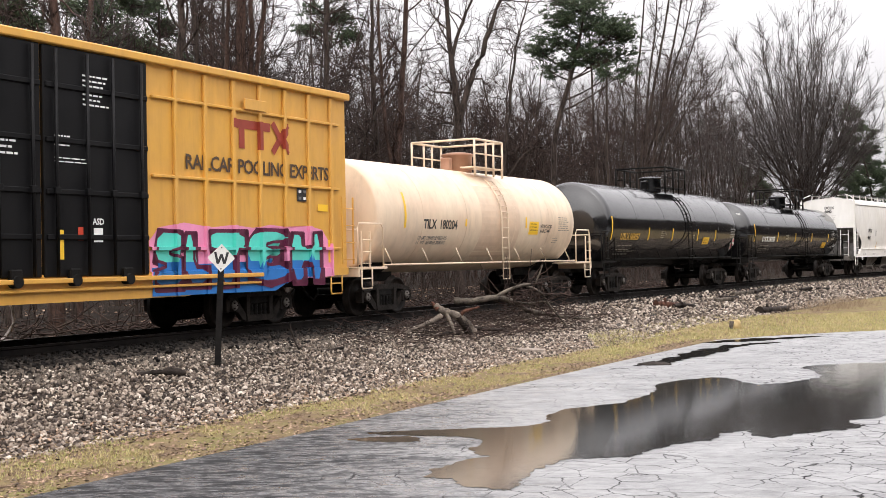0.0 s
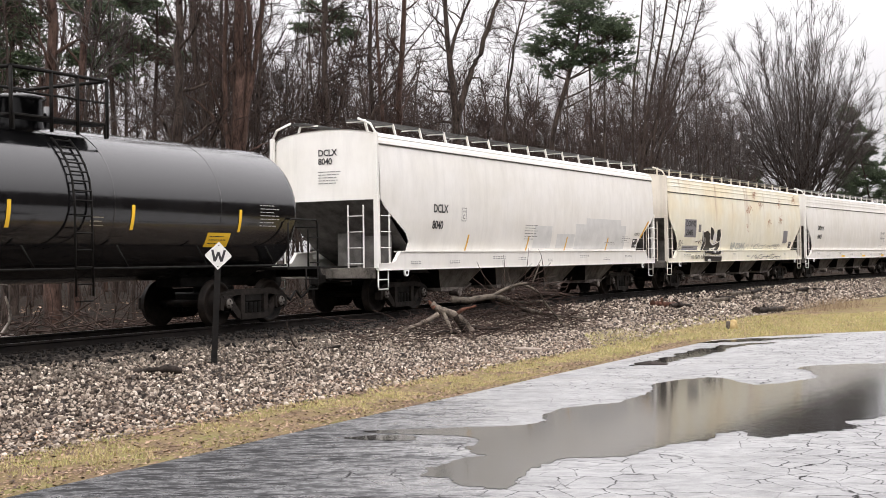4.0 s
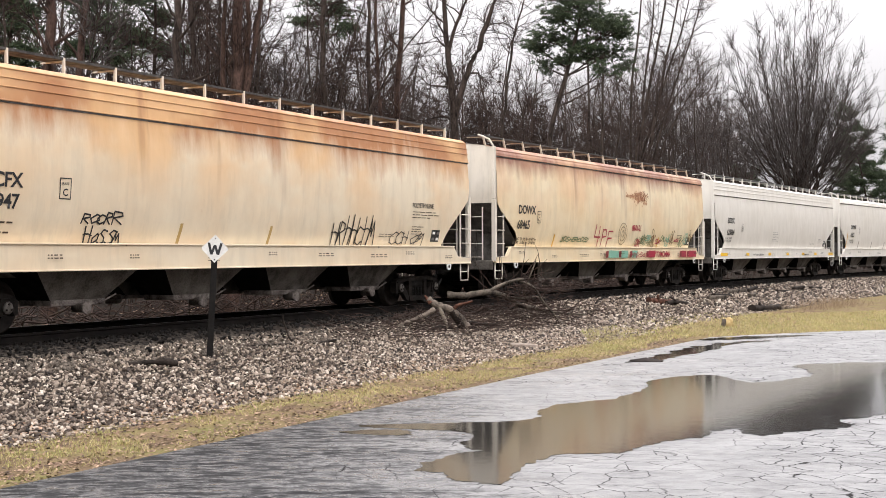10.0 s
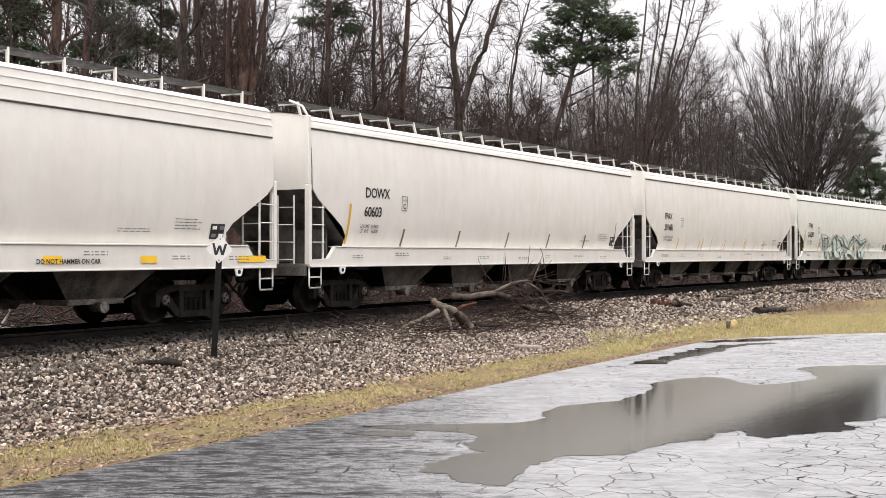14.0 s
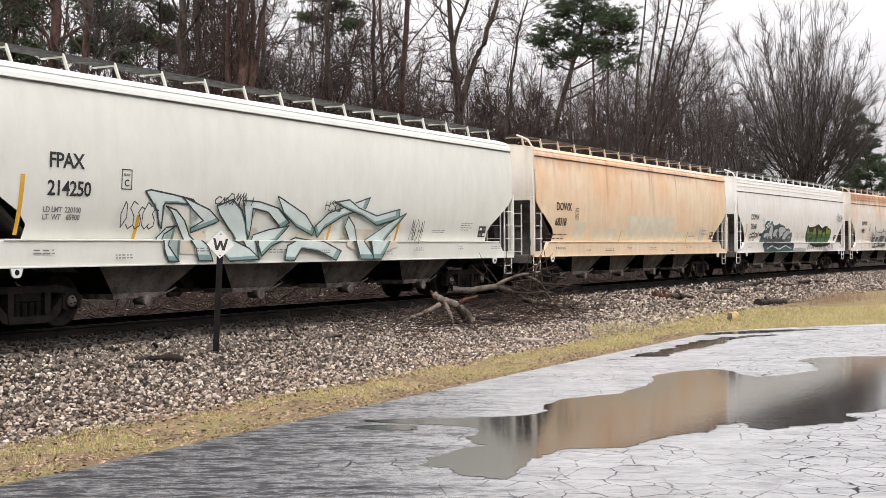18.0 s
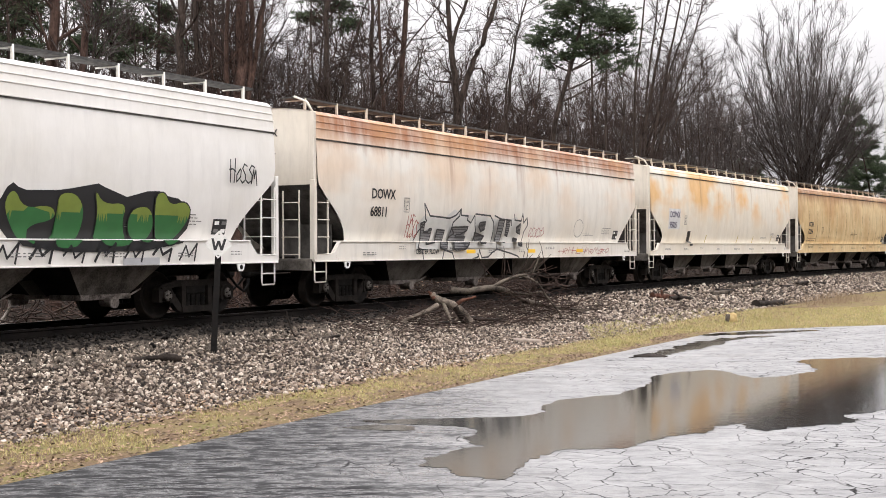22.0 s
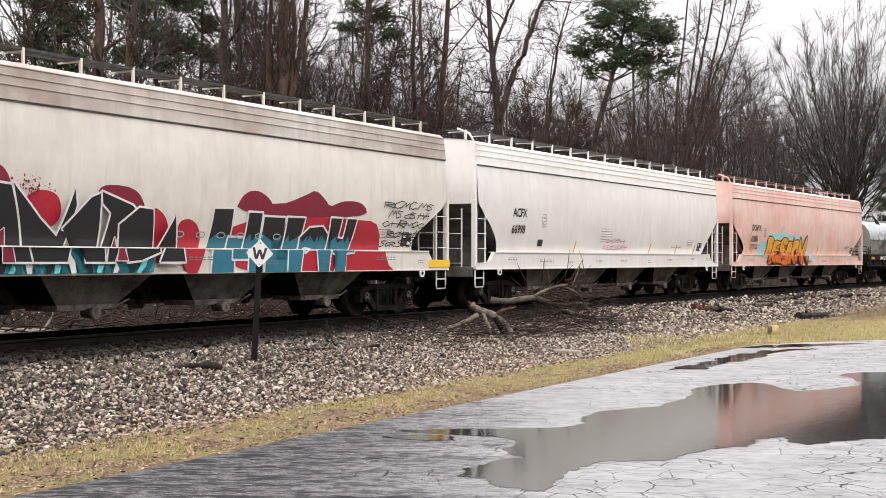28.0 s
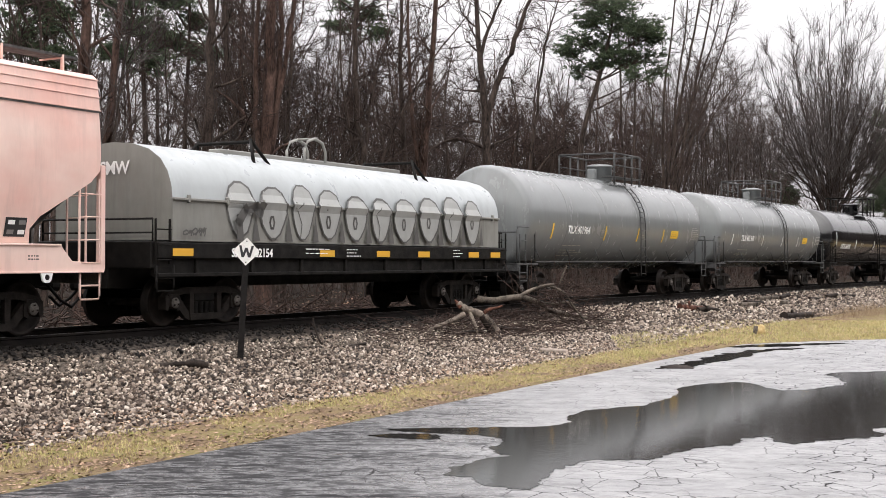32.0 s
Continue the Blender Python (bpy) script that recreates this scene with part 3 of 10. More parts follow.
def stones(name, count, s0, s1, n0, n1, size, lift, seed, near=1.0, mat=None, label=""):
    """Many small angular stones strewn over the bed, as one object."""
    r = np.random.RandomState(seed)
    g = (1 + 5 ** 0.5) / 2
    ico = np.array([(-1, g, 0), (1, g, 0), (-1, -g, 0), (1, -g, 0), (0, -1, g), (0, 1, g), (0, -1, -g), (0, 1, -g), (g, 0, -1), (g, 0, 1), (-g, 0, -1), (-g, 0, 1)]) / 1.9
    tri = np.array([(0, 11, 5), (0, 5, 1), (0, 1, 7), (0, 7, 10), (0, 10, 11), (1, 5, 9), (5, 11, 4), (11, 10, 2), (10, 7, 6), (7, 1, 8), (3, 9, 4), (3, 4, 2), (3, 2, 6), (3, 6, 8), (3, 8, 9), (4, 9, 5), (2, 4, 11), (6, 2, 10), (8, 6, 7), (9, 8, 1)])
    s_ = s0 + (s1 - s0) * r.rand(count) ** near
    n_ = r.uniform(n0, n1, count)
    P = np.array([on_line(a, b) for a, b in zip(s_, n_)])
    P[:, 2] = ground_height(n_) + lift + 0.8 * size * r.rand(count) ** 2
    k = size * r.uniform(0.5, 1.25, (count, 1)) * r.uniform(0.65, 1.35, (count, 3)) * np.array([1.1, 1, 0.66])
    q = r.normal(size=(count, 4))
    q /= np.linalg.norm(q, axis=1)[:, None]
    w, x, y, z = q.T
    R = np.stack([np.stack([1 - 2 * (y * y + z * z), 2 * (x * y - z * w), 2 * (x * z + y * w)], -1), np.stack([2 * (x * y + z * w), 1 - 2 * (x * x + z * z), 2 * (y * z - x * w)], -1), np.stack([2 * (x * z - y * w), 2 * (y * z + x * w), 1 - 2 * (x * x + y * y)], -1)], 1)
    V = ico[None] * k[:, None, :] * r.uniform(0.72, 1.28, (count, 12, 1))
    V = np.einsum("nij,nkj->nki", R, V) + P[:, None, :]
    V[:, :, 2] += 0.3 * k[:, None, 2]
    F_ = (tri[None] + 12 * np.arange(count)[:, None, None]).reshape(-1, 3)
    me_ = bpy.data.meshes.new(name)
    me_.from_pydata(V.reshape(-1, 3).tolist(), [], F_.tolist())
    me_.materials.append(mat or STONE)
    return tagged(new(name, me_), label, "gravel", kind="stuff")


stones("ballast_stones", 36000, -10, 16, 2.4, 6.3, 0.030, 0.0, 3, 1.0, label="pale grey and brown crushed stone ballast beside the track")
stones("ballast_stones", 16000, 16, 75, 1.9, 5.9, 0.050, 0.0, 4, 1.7, label="pale grey and brown crushed stone ballast beside the track")
# near-black stones under the train, its shade put into their colour
SHADE_STONE = grained("shade_dark_stone", (0.003, 0.003, 0.003), (0.018, 0.015, 0.013), 9, 0.8, 50, 0.3)
stones("ballast_stones", 9500, -11, 40, -2.4, 2.75, 0.042, 0.0, 5, 1.2, SHADE_STONE, label="crushed stone ballast under the train, darkened for its shade")
DUSKY = grained("dusky_stone", (0.02, 0.016, 0.013), (0.19, 0.16, 0.13), 14, 0.8, 60, 0.3)
stones("ballast_stones", 5000, -10, 20, 2.3, 3.3, 0.036, 0.0, 6, 1.0, DUSKY, label="brown and grey crushed stone near the rail")

# ---- the train ----
MOVING = []          # every car with its middle's place in the train
WHEELS = {}          # wheelsets by their place in the truck


def truck_meshes():
    """Side frame, bolster, spring nest and wheelset of a freight car truck."""
    frame_ = Shape()
    # built of beams so that the windows stay open
    frame_.slab([(-1.12, 0.58), (-1.02, 0.66), (-0.62, 0.74), (0.62, 0.74), (1.02, 0.66), (1.12, 0.58), (1.12, 0.52), (0.6, 0.62), (-0.6, 0.62), (-1.12, 0.52)], -0.07, 0.07)
    frame_.slab([(-0.44, 0.12), (0.44, 0.12), (0.44, 0.24), (-0.44, 0.24)], -0.09, 0.09)
    for d in (-1, 1):
        frame_.slab([(d * 0.44, 0.12), (d * 0.56, 0.17), (d * 0.90, 0.50), (d * 0.74, 0.58), (d * 0.44, 0.26)], -0.06, 0.06)
        frame_.slab([(d * 0.33, 0.22), (d * 0.45, 0.22), (d * 0.45, 0.66), (d * 0.33, 0.66)], -0.08, 0.08)
        frame_.slab([(d * 0.72, 0.56), (d * 0.72, 0.34), (d * 0.80, 0.30), (d * 0.84, 0.56)], -0.09, 0.09)
        frame_.slab([(d * 1.12, 0.58), (d * 1.12, 0.34), (d * 1.04, 0.32), (d * 0.98, 0.58)], -0.09, 0.09)
        frame_.box((d * 0.76, -0.1, 0.54), (d * 1.04, 0.1, 0.62), 0, 0.01)
    springs = Shape().turned([(0.24 + 0.014 * k, 0.066 if k % 2 else 0.050) for k in range(17)], "z", 8)
    bolster = Shape().box((-0.30, -1.05, 0.46), (0.30, 1.05, 0.66), 0, 0.03).box((-0.22, -0.4, 0.64), (0.22, 0.4, 0.80), 0, 0.03)
    bolster.box((-1.0, -0.5, 0.38), (1.0, -0.44, 0.44)).box((-1.0, 0.44, 0.38), (1.0, 0.5, 0.44))
    for x in (-0.42, 0.42):
        bolster.box((x - 0.05, -0.9, 0.34), (x + 0.05, 0.9, 0.46), 0, 0.02)
    ws = Shape()
    ws.turned([(-1.06, 0.075), (1.06, 0.075)], "y", 10)
    for d in (-1, 1):
        ws.turned([(d * 0.69, 0.49), (d * 0.715, 0.485), (d * 0.725, 0.46), (d * 0.82, 0.452), (d * 0.826, 0.44), (d * 0.826, 0.39), (d * 0.79, 0.375), (d * 0.775, 0.22), (d * 0.83, 0.15), (d * 0.84, 0.10)], "y", 32, mat=0)
        ws.turned([(d * 0.90, 0.12), (d * 1.10, 0.12), (d * 1.115, 0.105)], "y", 14, mat=0)
        ws.turned([(d * 1.115, 0.10), (d * 1.135, 0.095), (d * 1.137, 0.03)], "y", 14, mat=1)
        for k in range(3):
            a = k * 2.094
            ws.box((0.06 * math.cos(a) - 0.014, d * 1.13, 0.06 * math.sin(a) - 0.014), (0.06 * math.cos(a) + 0.014, d * 1.158, 0.06 * math.sin(a) + 0.014), 0)
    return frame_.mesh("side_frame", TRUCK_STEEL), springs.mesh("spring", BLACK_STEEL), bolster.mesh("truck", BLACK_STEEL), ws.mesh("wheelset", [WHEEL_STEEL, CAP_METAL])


FRAME_MESH, SPRING_MESH, BOLSTER_MESH, WHEEL_MESH = truck_meshes()


def truck(car, x, bright=False):
    t = part("truck", BOLSTER_MESH, None, car, "cast steel freight car truck", pose(x, 0, 0))
    for y in (-1.0, 1.0):
        part("side_frame", FRAME_MESH, None, t, at=pose(0, y, 0))
        for sx in (-0.22, -0.07, 0.08, 0.23):
            part("spring", SPRING_MESH, None, t, at=pose(sx, y, 0))
    for d in (-0.89, 0.89):
        w = part("wheelset", WHEEL_MESH, None, t, at=pose(d, 0, 0.457))
        WHEELS.setdefault(d, []).append(w)


def coupler_mesh():
    sh = Shape()
    sh.box((-0.75, -0.09, 0.76), (0.05, 0.09, 0.96), 0, 0.02)
    sh.box((0.0, -0.16, 0.72), (0.26, 0.16, 1.0), 0, 0.05)
    sh.box((0.2, -0.02, 0.7), (0.40, 0.18, 1.02), 0, 0.05)
    sh.tube([(-0.3, -0.3, 0.9), (0.05, -0.34, 0.55), (0.35, -0.3, 0.42), (0.62, -0.25, 0.6)], 0.028, 6)
    return sh.mesh("coupler", BLACK_STEEL)


COUPLER = coupler_mesh()


def couplers(car, half):
    part("coupler", COUPLER, None, car, "steel knuckle coupler with air hose", pose(half + 0.15, 0, 0))
    part("coupler", COUPLER, None, car, "steel knuckle coupler with air hose", pose(-half - 0.15, 0, 0, 0, 0, 180))


def letters(car, text, x, z, size, mat, surf, tight=0.92, lift=0.0105, label="", centre=False, name="lettering"):
    """Lettering laid on the near side of a car; surf gives the side's y at a height."""
    cu = bpy.data.curves.new("lettering", "FONT")
    cu.body, cu.size, cu.space_character, cu.resolution_u = text, size, tight, 2
    cu.space_line = 0.95
    cu.offset = size * 0.020
    if centre:
        cu.align_x = "CENTER"
    ob = bpy.data.objects.new("lettering", cu)
    me_ = bpy.data.meshes.new_from_object(ob)
    bpy.data.objects.remove(ob)
    co = np.empty(len(me_.vertices) * 3)
    me_.vertices.foreach_get("co", co)
    co = co.reshape(-1, 3)
    p = np.stack([co[:, 0] + x, np.array([surf(zz + z) - lift for zz in co[:, 1]]), co[:, 1] + z], 1)
    me_.vertices.foreach_set("co", p.ravel())
    me_.materials.clear()
    me_.materials.append(mat)
    return part(name, me_, None, car, label)


def bars(car, rows, mat, surf, lift=0.009, name="small_print"):
    """Print too small to read: plain bars (x, z, length, height)."""
    sh = Shape()
    for x, z, l, h in rows:
        sh.add([(x, surf(z) - lift, z), (x + l, surf(z) - lift, z), (x + l, surf(z + h) - lift, z + h), (x, surf(z + h) - lift, z + h)], [(0, 1, 2, 3)], 0)
    return tagged(part(name, sh, mat, car), kind="stuff")


def words(r):
    """Where the words of one line stand, as shares of its width."""
    out, at, end = [], 0.0, r.uniform(0.6, 1.0)
    while at < end - 0.04:
        wide = min(r.uniform(0.07, 0.24), end - at)
        out.append((at, wide))
        at += wide + 0.035
    return out


def print_block(x, z, w, n_, h=0.03, gap=0.055, seed=1):
    r = random.Random(seed)
    return [(x + w * a, z - i * gap, w * b, h * 0.6) for i in range(n_) for a, b in words(r)]


def patch(car, x0, z0, x1, z1, mat, surf, name="painted_patch", lift=0.006, lean=0.0, rows=6, label=""):
    """A painted or stuck-on field on a car's side."""
    sh = Shape()
    vs = []
    for i in range(rows + 1):
        z = z0 + (z1 - z0) * i / rows
        vs += [(x0 + lean * i / rows, surf(z) - lift, z), (x1 + lean * i / rows, surf(z) - lift, z)]
    sh.add(vs, [(2 * i, 2 * i + 1, 2 * i + 3, 2 * i + 2) for i in range(rows)], 0)
    return part(name, sh, mat, car, label)


def ladder_mesh(z0, z1, n_, w=0.42, r=0.012):
    sh = Shape()
    for x in (-w / 2, w / 2):
        sh.box((x - 0.014, -0.02, z0), (x + 0.014, 0.02, z1), 0, 0.005)
    for i in range(n_):
        z = z0 + (z1 - z0) * (i + 0.3) / n_
        sh.tube([(-w / 2, -0.045, z), (w / 2, -0.045, z)], r, 6)
    return sh


HOP_PROFILE = [(1.36, 1.34), (1.43, 1.55), (1.485, 1.75), (1.525, 1.95), (1.555, 2.15), (1.575, 2.35), (1.588, 2.55), (1.597, 2.75), (1.60, 3.0), (1.592, 3.25), (1.575, 3.5), (1.55, 3.74)]
ROOF = [(1.572, 3.765), (1.545, 4.00), (1.50, 4.29), (1.40, 4.37), (1.15, 4.42), (0.7, 4.47), (0.0, 4.50)]


TALL_PROFILE = HOP_PROFILE[:9] + [(1.594, 3.3), (1.578, 3.6), (1.555, 3.85), (1.525, 4.08)]
TALL_ROOF = [(1.556, 4.09), (1.545, 4.16), (1.50, 4.25), (1.40, 4.33), (1.15, 4.40), (0.7, 4.46), (0.0, 4.49)]


def hop_side(z, x=0):
    """The near side's y at a height."""
    return -float(np.interp(z, [0.9, 1.509, 1.51] + [p[1] for p in HOP_PROFILE[2:]] + [4.3], [1.612, 1.612, 1.42] + [p[0] for p in HOP_PROFILE[2:]] + [1.5]))


def hop_cut(z, style):
    if style == "round":
        u = min(1, max(0, (2.82 - z) / 1.42))
        return 0.12 + 1.28 * math.sin(u * math.pi / 2) ** 1.25
    return float(np.interp(z, [1.3, 1.5, 1.84, 2.66, 2.9], [1.46, 1.5, 1.56, 0.14, 0.12]))


# car paint as it looks in shade: the darkening is in this grey
SHADE_GREY = grained("slope_sheet", (0.055, 0.052, 0.048), (0.16, 0.15, 0.14), 3, 0.7, 40, 0.2)


def hopper(label, front, back, paint, roof_paint=None, sill_paint=None, style="poly", bays=4, end_paint=None, pit=None, rail_paint=None, ribs=3):
    """A covered hopper car; front and back: its ends in the train."""
    L = back - front
    h = L / 2
    car = root("covered_hopper_car", label, "hopper car", "cars of the train")
    MOVING.append((car, (front + back) / 2))
    roof_paint, sill_paint, end_paint, rail_paint = roof_paint or paint, sill_paint or paint, end_paint or paint, rail_paint or paint
    SIDE, TOP, seam = (HOP_PROFILE, ROOF, 3.765) if ribs > 1 else (TALL_PROFILE, TALL_ROOF, 4.09)
    # side sheets
    for y in (-1, 1):
        sh, cols, vs = Shape(), 10, []
        for w, z in SIDE:
            c = hop_cut(z, style)
            for k in range(cols + 1):
                vs.append((-h + c + (L - 2 * c) * k / cols, y * w, z))
        fs = [(j * (cols + 1) + k, j * (cols + 1) + k + 1, (j + 1) * (cols + 1) + k + 1, (j + 1) * (cols + 1) + k) for j in range(len(SIDE) - 1) for k in range(cols)]
        part("side_sheet", sh.add(vs, fs, 0, True), paint, car)
        # upper band with its ridges, and the eave
        part("eave_band", Shape().add([(x, y * w, z) for w, z in TOP[:3] for x in (-h + 0.12, h - 0.12)], [(0, 1, 3, 2), (2, 3, 5, 4)], 0), roof_paint, car)
        for i in range(ribs):
            z = 3.985 + i * 0.147 if ribs > 1 else 4.245
            w = float(np.interp(z, [p[1] for p in TOP[:3]], [p[0] for p in TOP[:3]]))
            part("eave_rib", Shape().box((-h + 0.10, y * (w - 0.02), z - 0.011), (h - 0.10, y * (w + 0.016), z + 0.011), 0, 0.005), roof_paint, car)
        part("eave_lip", Shape().box((-h + 0.10, y * (TOP[0][0] - 0.05), seam - 0.012), (h - 0.10, y * (TOP[0][0] + 0.012), seam + 0.010), 0, 0.004), roof_paint, car)
        # added dark strip that draws the shadow below the eave lip
        part("eave_shadow", Shape().box((-h + 0.12, y * (TOP[0][0] - 0.06), seam - 0.040), (h - 0.12, y * (TOP[0][0] - 0.004), seam - 0.012)), SHADE_GREY, car, "dark strip drawn as the shadow line under the eave")
        sill = Shape().slab([(-h + 0.02, 1.20), (-h + 0.02, 1.07), (h - 0.02, 1.07), (h - 0.02, 1.20), (h - 0.75, 1.24), (h - 1.0, 1.50), (-h + 1.0, 1.50), (-h + 0.75, 1.24)], y * 1.60, y * 1.50)
        sill.box((-h + 1.0, y * 1.40, 1.485), (h - 1.0, y * 1.63, 1.515), 0, 0.006)
        sill.box((-h + 0.05, y * 1.52, 1.045), (h - 0.05, y * 1.625, 1.075), 0, 0.006)
        part("side_sill", sill, sill_paint, car)
    sh = Shape()
    rp = [(-w, z) for w, z in TOP[2:]] + [(w, z) for w, z in TOP[2:-1]][::-1]
    sh.add([(x, y, z) for x in (-h + 0.12, h - 0.12) for y, z in rp], [(i, i + 1, len(rp) + i + 1, len(rp) + i) for i in range(len(rp) - 1)], 0, True)
    part("roof", sh, roof_paint, car)
    # ends: wall above, slope sheet below
    for d in (-1, 1):
        x = d * (h - 0.14)
        ring_ = [(-w, z) for w, z in SIDE if z > 2.7] + rp + [(w, z) for w, z in SIDE[::-1] if z > 2.7]
        part("end_wall", Shape().add([(x, y * 0.985, z) for y, z in ring_], [tuple(range(len(ring_)))], 0), end_paint, car)
        part("slope_sheet", Shape().add([(x, -1.55, 2.76), (x, 1.55, 2.76), (d * (h - 1.7), 1.42, 1.55), (d * (h - 1.7), -1.42, 1.55), (d * (h - 2.9), 1.3, 0.95), (d * (h - 2.9), -1.3, 0.95)], [(0, 1, 2, 3), (3, 2, 4, 5)], 0), SHADE_GREY, car)
        part("end_platform", Shape().box((d * (h - 1.5), -1.52, 1.05), (d * (h + 0.0), 1.52, 1.12), 0, 0.01).box((d * (h - 0.06), -1.5, 0.86), (d * (h + 0.02), 1.5, 1.10), 0, 0.01), SHADED_BAY_PAINT, car)
        part("bulkhead", Shape().box((d * (h - 1.25), -0.35, 1.1), (d * (h - 1.15), 0.35, 2.2)).box((d * (h - 1.25), -1.2, 1.1), (d * (h - 1.2), -0.35, 1.9)), SHADE_GREY, car)
        for y in (-1, 1):
            post = Shape().box((d * (h - 0.10), y * 1.47, 1.10), (d * (h - 0.0), y * 1.60, 2.85), 0, 0.012)
            if d < 0:
                post.box((d * (h - 0.10), y * 1.48, 2.85), (d * (h + 0.0), y * 1.585, 4.34), 0, 0.012)
                post.tube([(d * (h - 0.05), y * 1.53, 4.32), (d * (h - 0.05), y * 1.38, 4.55), (d * (h - 0.1), y * 1.0, 4.70)], 0.028, 6)
            part("corner_post", post, rail_paint, car)
            lad = part("ladder", LADDER, None, car, at=pose(d * (h - 0.34), y * 1.56, 0, 0, 0, 0 if y < 0 else 180))
            lad.data = ladder_for(rail_paint)
            part("stirrup_step", STIRRUP(rail_paint), None, car, at=pose(d * (h - 0.30), y * 1.54, 0))
        end_l = part("end_ladder", ladder_for(rail_paint), None, car, at=pose(d * (h - 0.03), -0.95, 0, 0, 0, 90 if d > 0 else -90))
    # roof walkway on its brackets, hatches between
    n_ = int((L - 0.6) / 1.155)
    for y in (-1, 1):
        part("walkway", Shape().box((-h + 0.1, y * 0.62, 4.665), (h - 0.1, y * 1.02, 4.695)).box((-h + 0.1, y * 1.01, 4.665), (h - 0.1, y * 1.03, 4.71)), GRATE, car, "galvanised grating walkway")
        for i in range(n_):
            x = -h + 0.45 + (L - 0.9) * i / (n_ - 1)
            part("walkway_bracket", BRACKET(rail_paint, 0.0 if ribs > 1 else 0.12), None, car, at=pose(x, 0, 0, 0, 0, 0 if y < 0 else 180))
    for i in range(8):
        x = -h + 1.5 + (L - 3) * i / 7
        part("roof_hatch", HATCH(roof_paint), None, car, at=pose(x, 0, 0))
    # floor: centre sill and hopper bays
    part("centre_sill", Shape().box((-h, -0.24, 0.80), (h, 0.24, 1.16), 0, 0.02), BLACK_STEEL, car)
    room = L - 5.9
    for i in range(bays):
        x = -room / 2 + room * (i + 0.5) / bays
        w = room / bays * 0.47
        sh = Shape()
        for y in (-1, 1):
            sh.add([(x - w, y * 1.45, 1.30), (x + w, y * 1.45, 1.30), (x + w * 0.42, y * 1.02, 0.52), (x - w * 0.42, y * 1.02, 0.52), (x - w, y * 0.2, 1.30), (x + w, y * 0.2, 1.30), (x + w * 0.42, y * 0.2, 0.52), (x - w * 0.42, y * 0.2, 0.52)],
                   [(0, 1, 2, 3), (3, 2, 6, 7), (4, 7, 6, 5)], 0)
            k_ = len(sh.v) - 8
            # end faces near black, painting in the shade between neighbouring bays
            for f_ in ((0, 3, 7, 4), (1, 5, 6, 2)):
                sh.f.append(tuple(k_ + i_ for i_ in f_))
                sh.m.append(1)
                sh.smooth.append(False)
        bay = part("hopper_bay", sh, [pit or SHADED_BAY_PAINT, BLACK_STEEL], car, "sloping hopper bay with bottom outlet")
        for y in (-1, 1):
            out_ = Shape().box((x - w * 0.44, y * 0.3, 0.44), (x + w * 0.44, y * 1.06, 0.54), 0, 0.01)
            out_.turned([(y * 0.95, 0.085), (y * 1.18, 0.085), (y * 1.2, 0.105), (y * 1.26, 0.105)], "y", 12, (x, 0, 0.40))
            out_.tube([(x + w * 0.3, y * 1.1, 0.46), (x + w * 0.55, y * 1.15, 0.62)], 0.018, 5)
            part("outlet_gate", out_, OUTLET_STEEL, bay)
    for d in (-1, 1):
        truck(car, d * (h - 2.0))
    couplers(car, h)
    return car


# dirty car paint, darkened further for the shade under the car
SHADED_BAY_PAINT = grained("shaded_dirty_paint", (0.030, 0.026, 0.022), (0.17, 0.153, 0.135), 2.2, 0.6, 30, 0.15)
OUTLET_STEEL = grained("outlet_steel", (0.04, 0.030, 0.026), (0.24, 0.21, 0.19), 5, 0.6, 40, 0.2)
_shared = {}


def shared(key, make):
    """One mesh for all parts of a kind and paint."""
    if key not in _shared:
        _shared[key] = make()
    return _shared[key]


LADDER = None


def ladder_for(paint):
    return shared(("ladder", paint.name), lambda: ladder_mesh(1.10, 2.62, 4, 0.44).mesh("ladder", paint))


LADDER = ladder_for(GRATE)


def STIRRUP(paint):
    def make():
        sh = Shape()
        sh.tube([(-0.22, 0, 1.06), (-0.22, 0, 0.66), (-0.2, 0, 0.60), (0.2, 0, 0.60), (0.22, 0, 0.66), (0.22, 0, 1.06)], 0.02, 6)
        sh.tube([(-0.22, 0, 0.83), (0.22, 0, 0.83)], 0.018, 6)
        return sh.mesh("stirrup_step", paint)
    return shared(("stirrup", paint.name), make)


def BRACKET(paint, slant=0.0):
    def make():
        sh = Shape().box((-0.020, -1.06, 4.41), (0.020, -1.04, 4.70), 0, 0.004)
        sh.box((-0.012, -1.04, 4.43), (0.012, -1.0, 4.66)).box((-0.02, -1.04, 4.64), (0.02, -0.5, 4.664))
        sh.v = [(x - slant * (z - 4.41) / 0.29, y - 0.25 * slant * (4.70 - z), z) for x, y, z in sh.v]
        return sh.mesh("walkway_bracket", paint)
    return shared(("bracket", paint.name, slant), make)


def HATCH(paint):
    def make():
        sh = Shape().turned([(4.42, 0.36), (4.51, 0.36), (4.515, 0.40), (4.53, 0.40), (4.56, 0.25), (4.57, 0.05)], "z", 16)
        return sh.mesh("roof_hatch", paint)
    return shared(("hatch", paint.name), make)


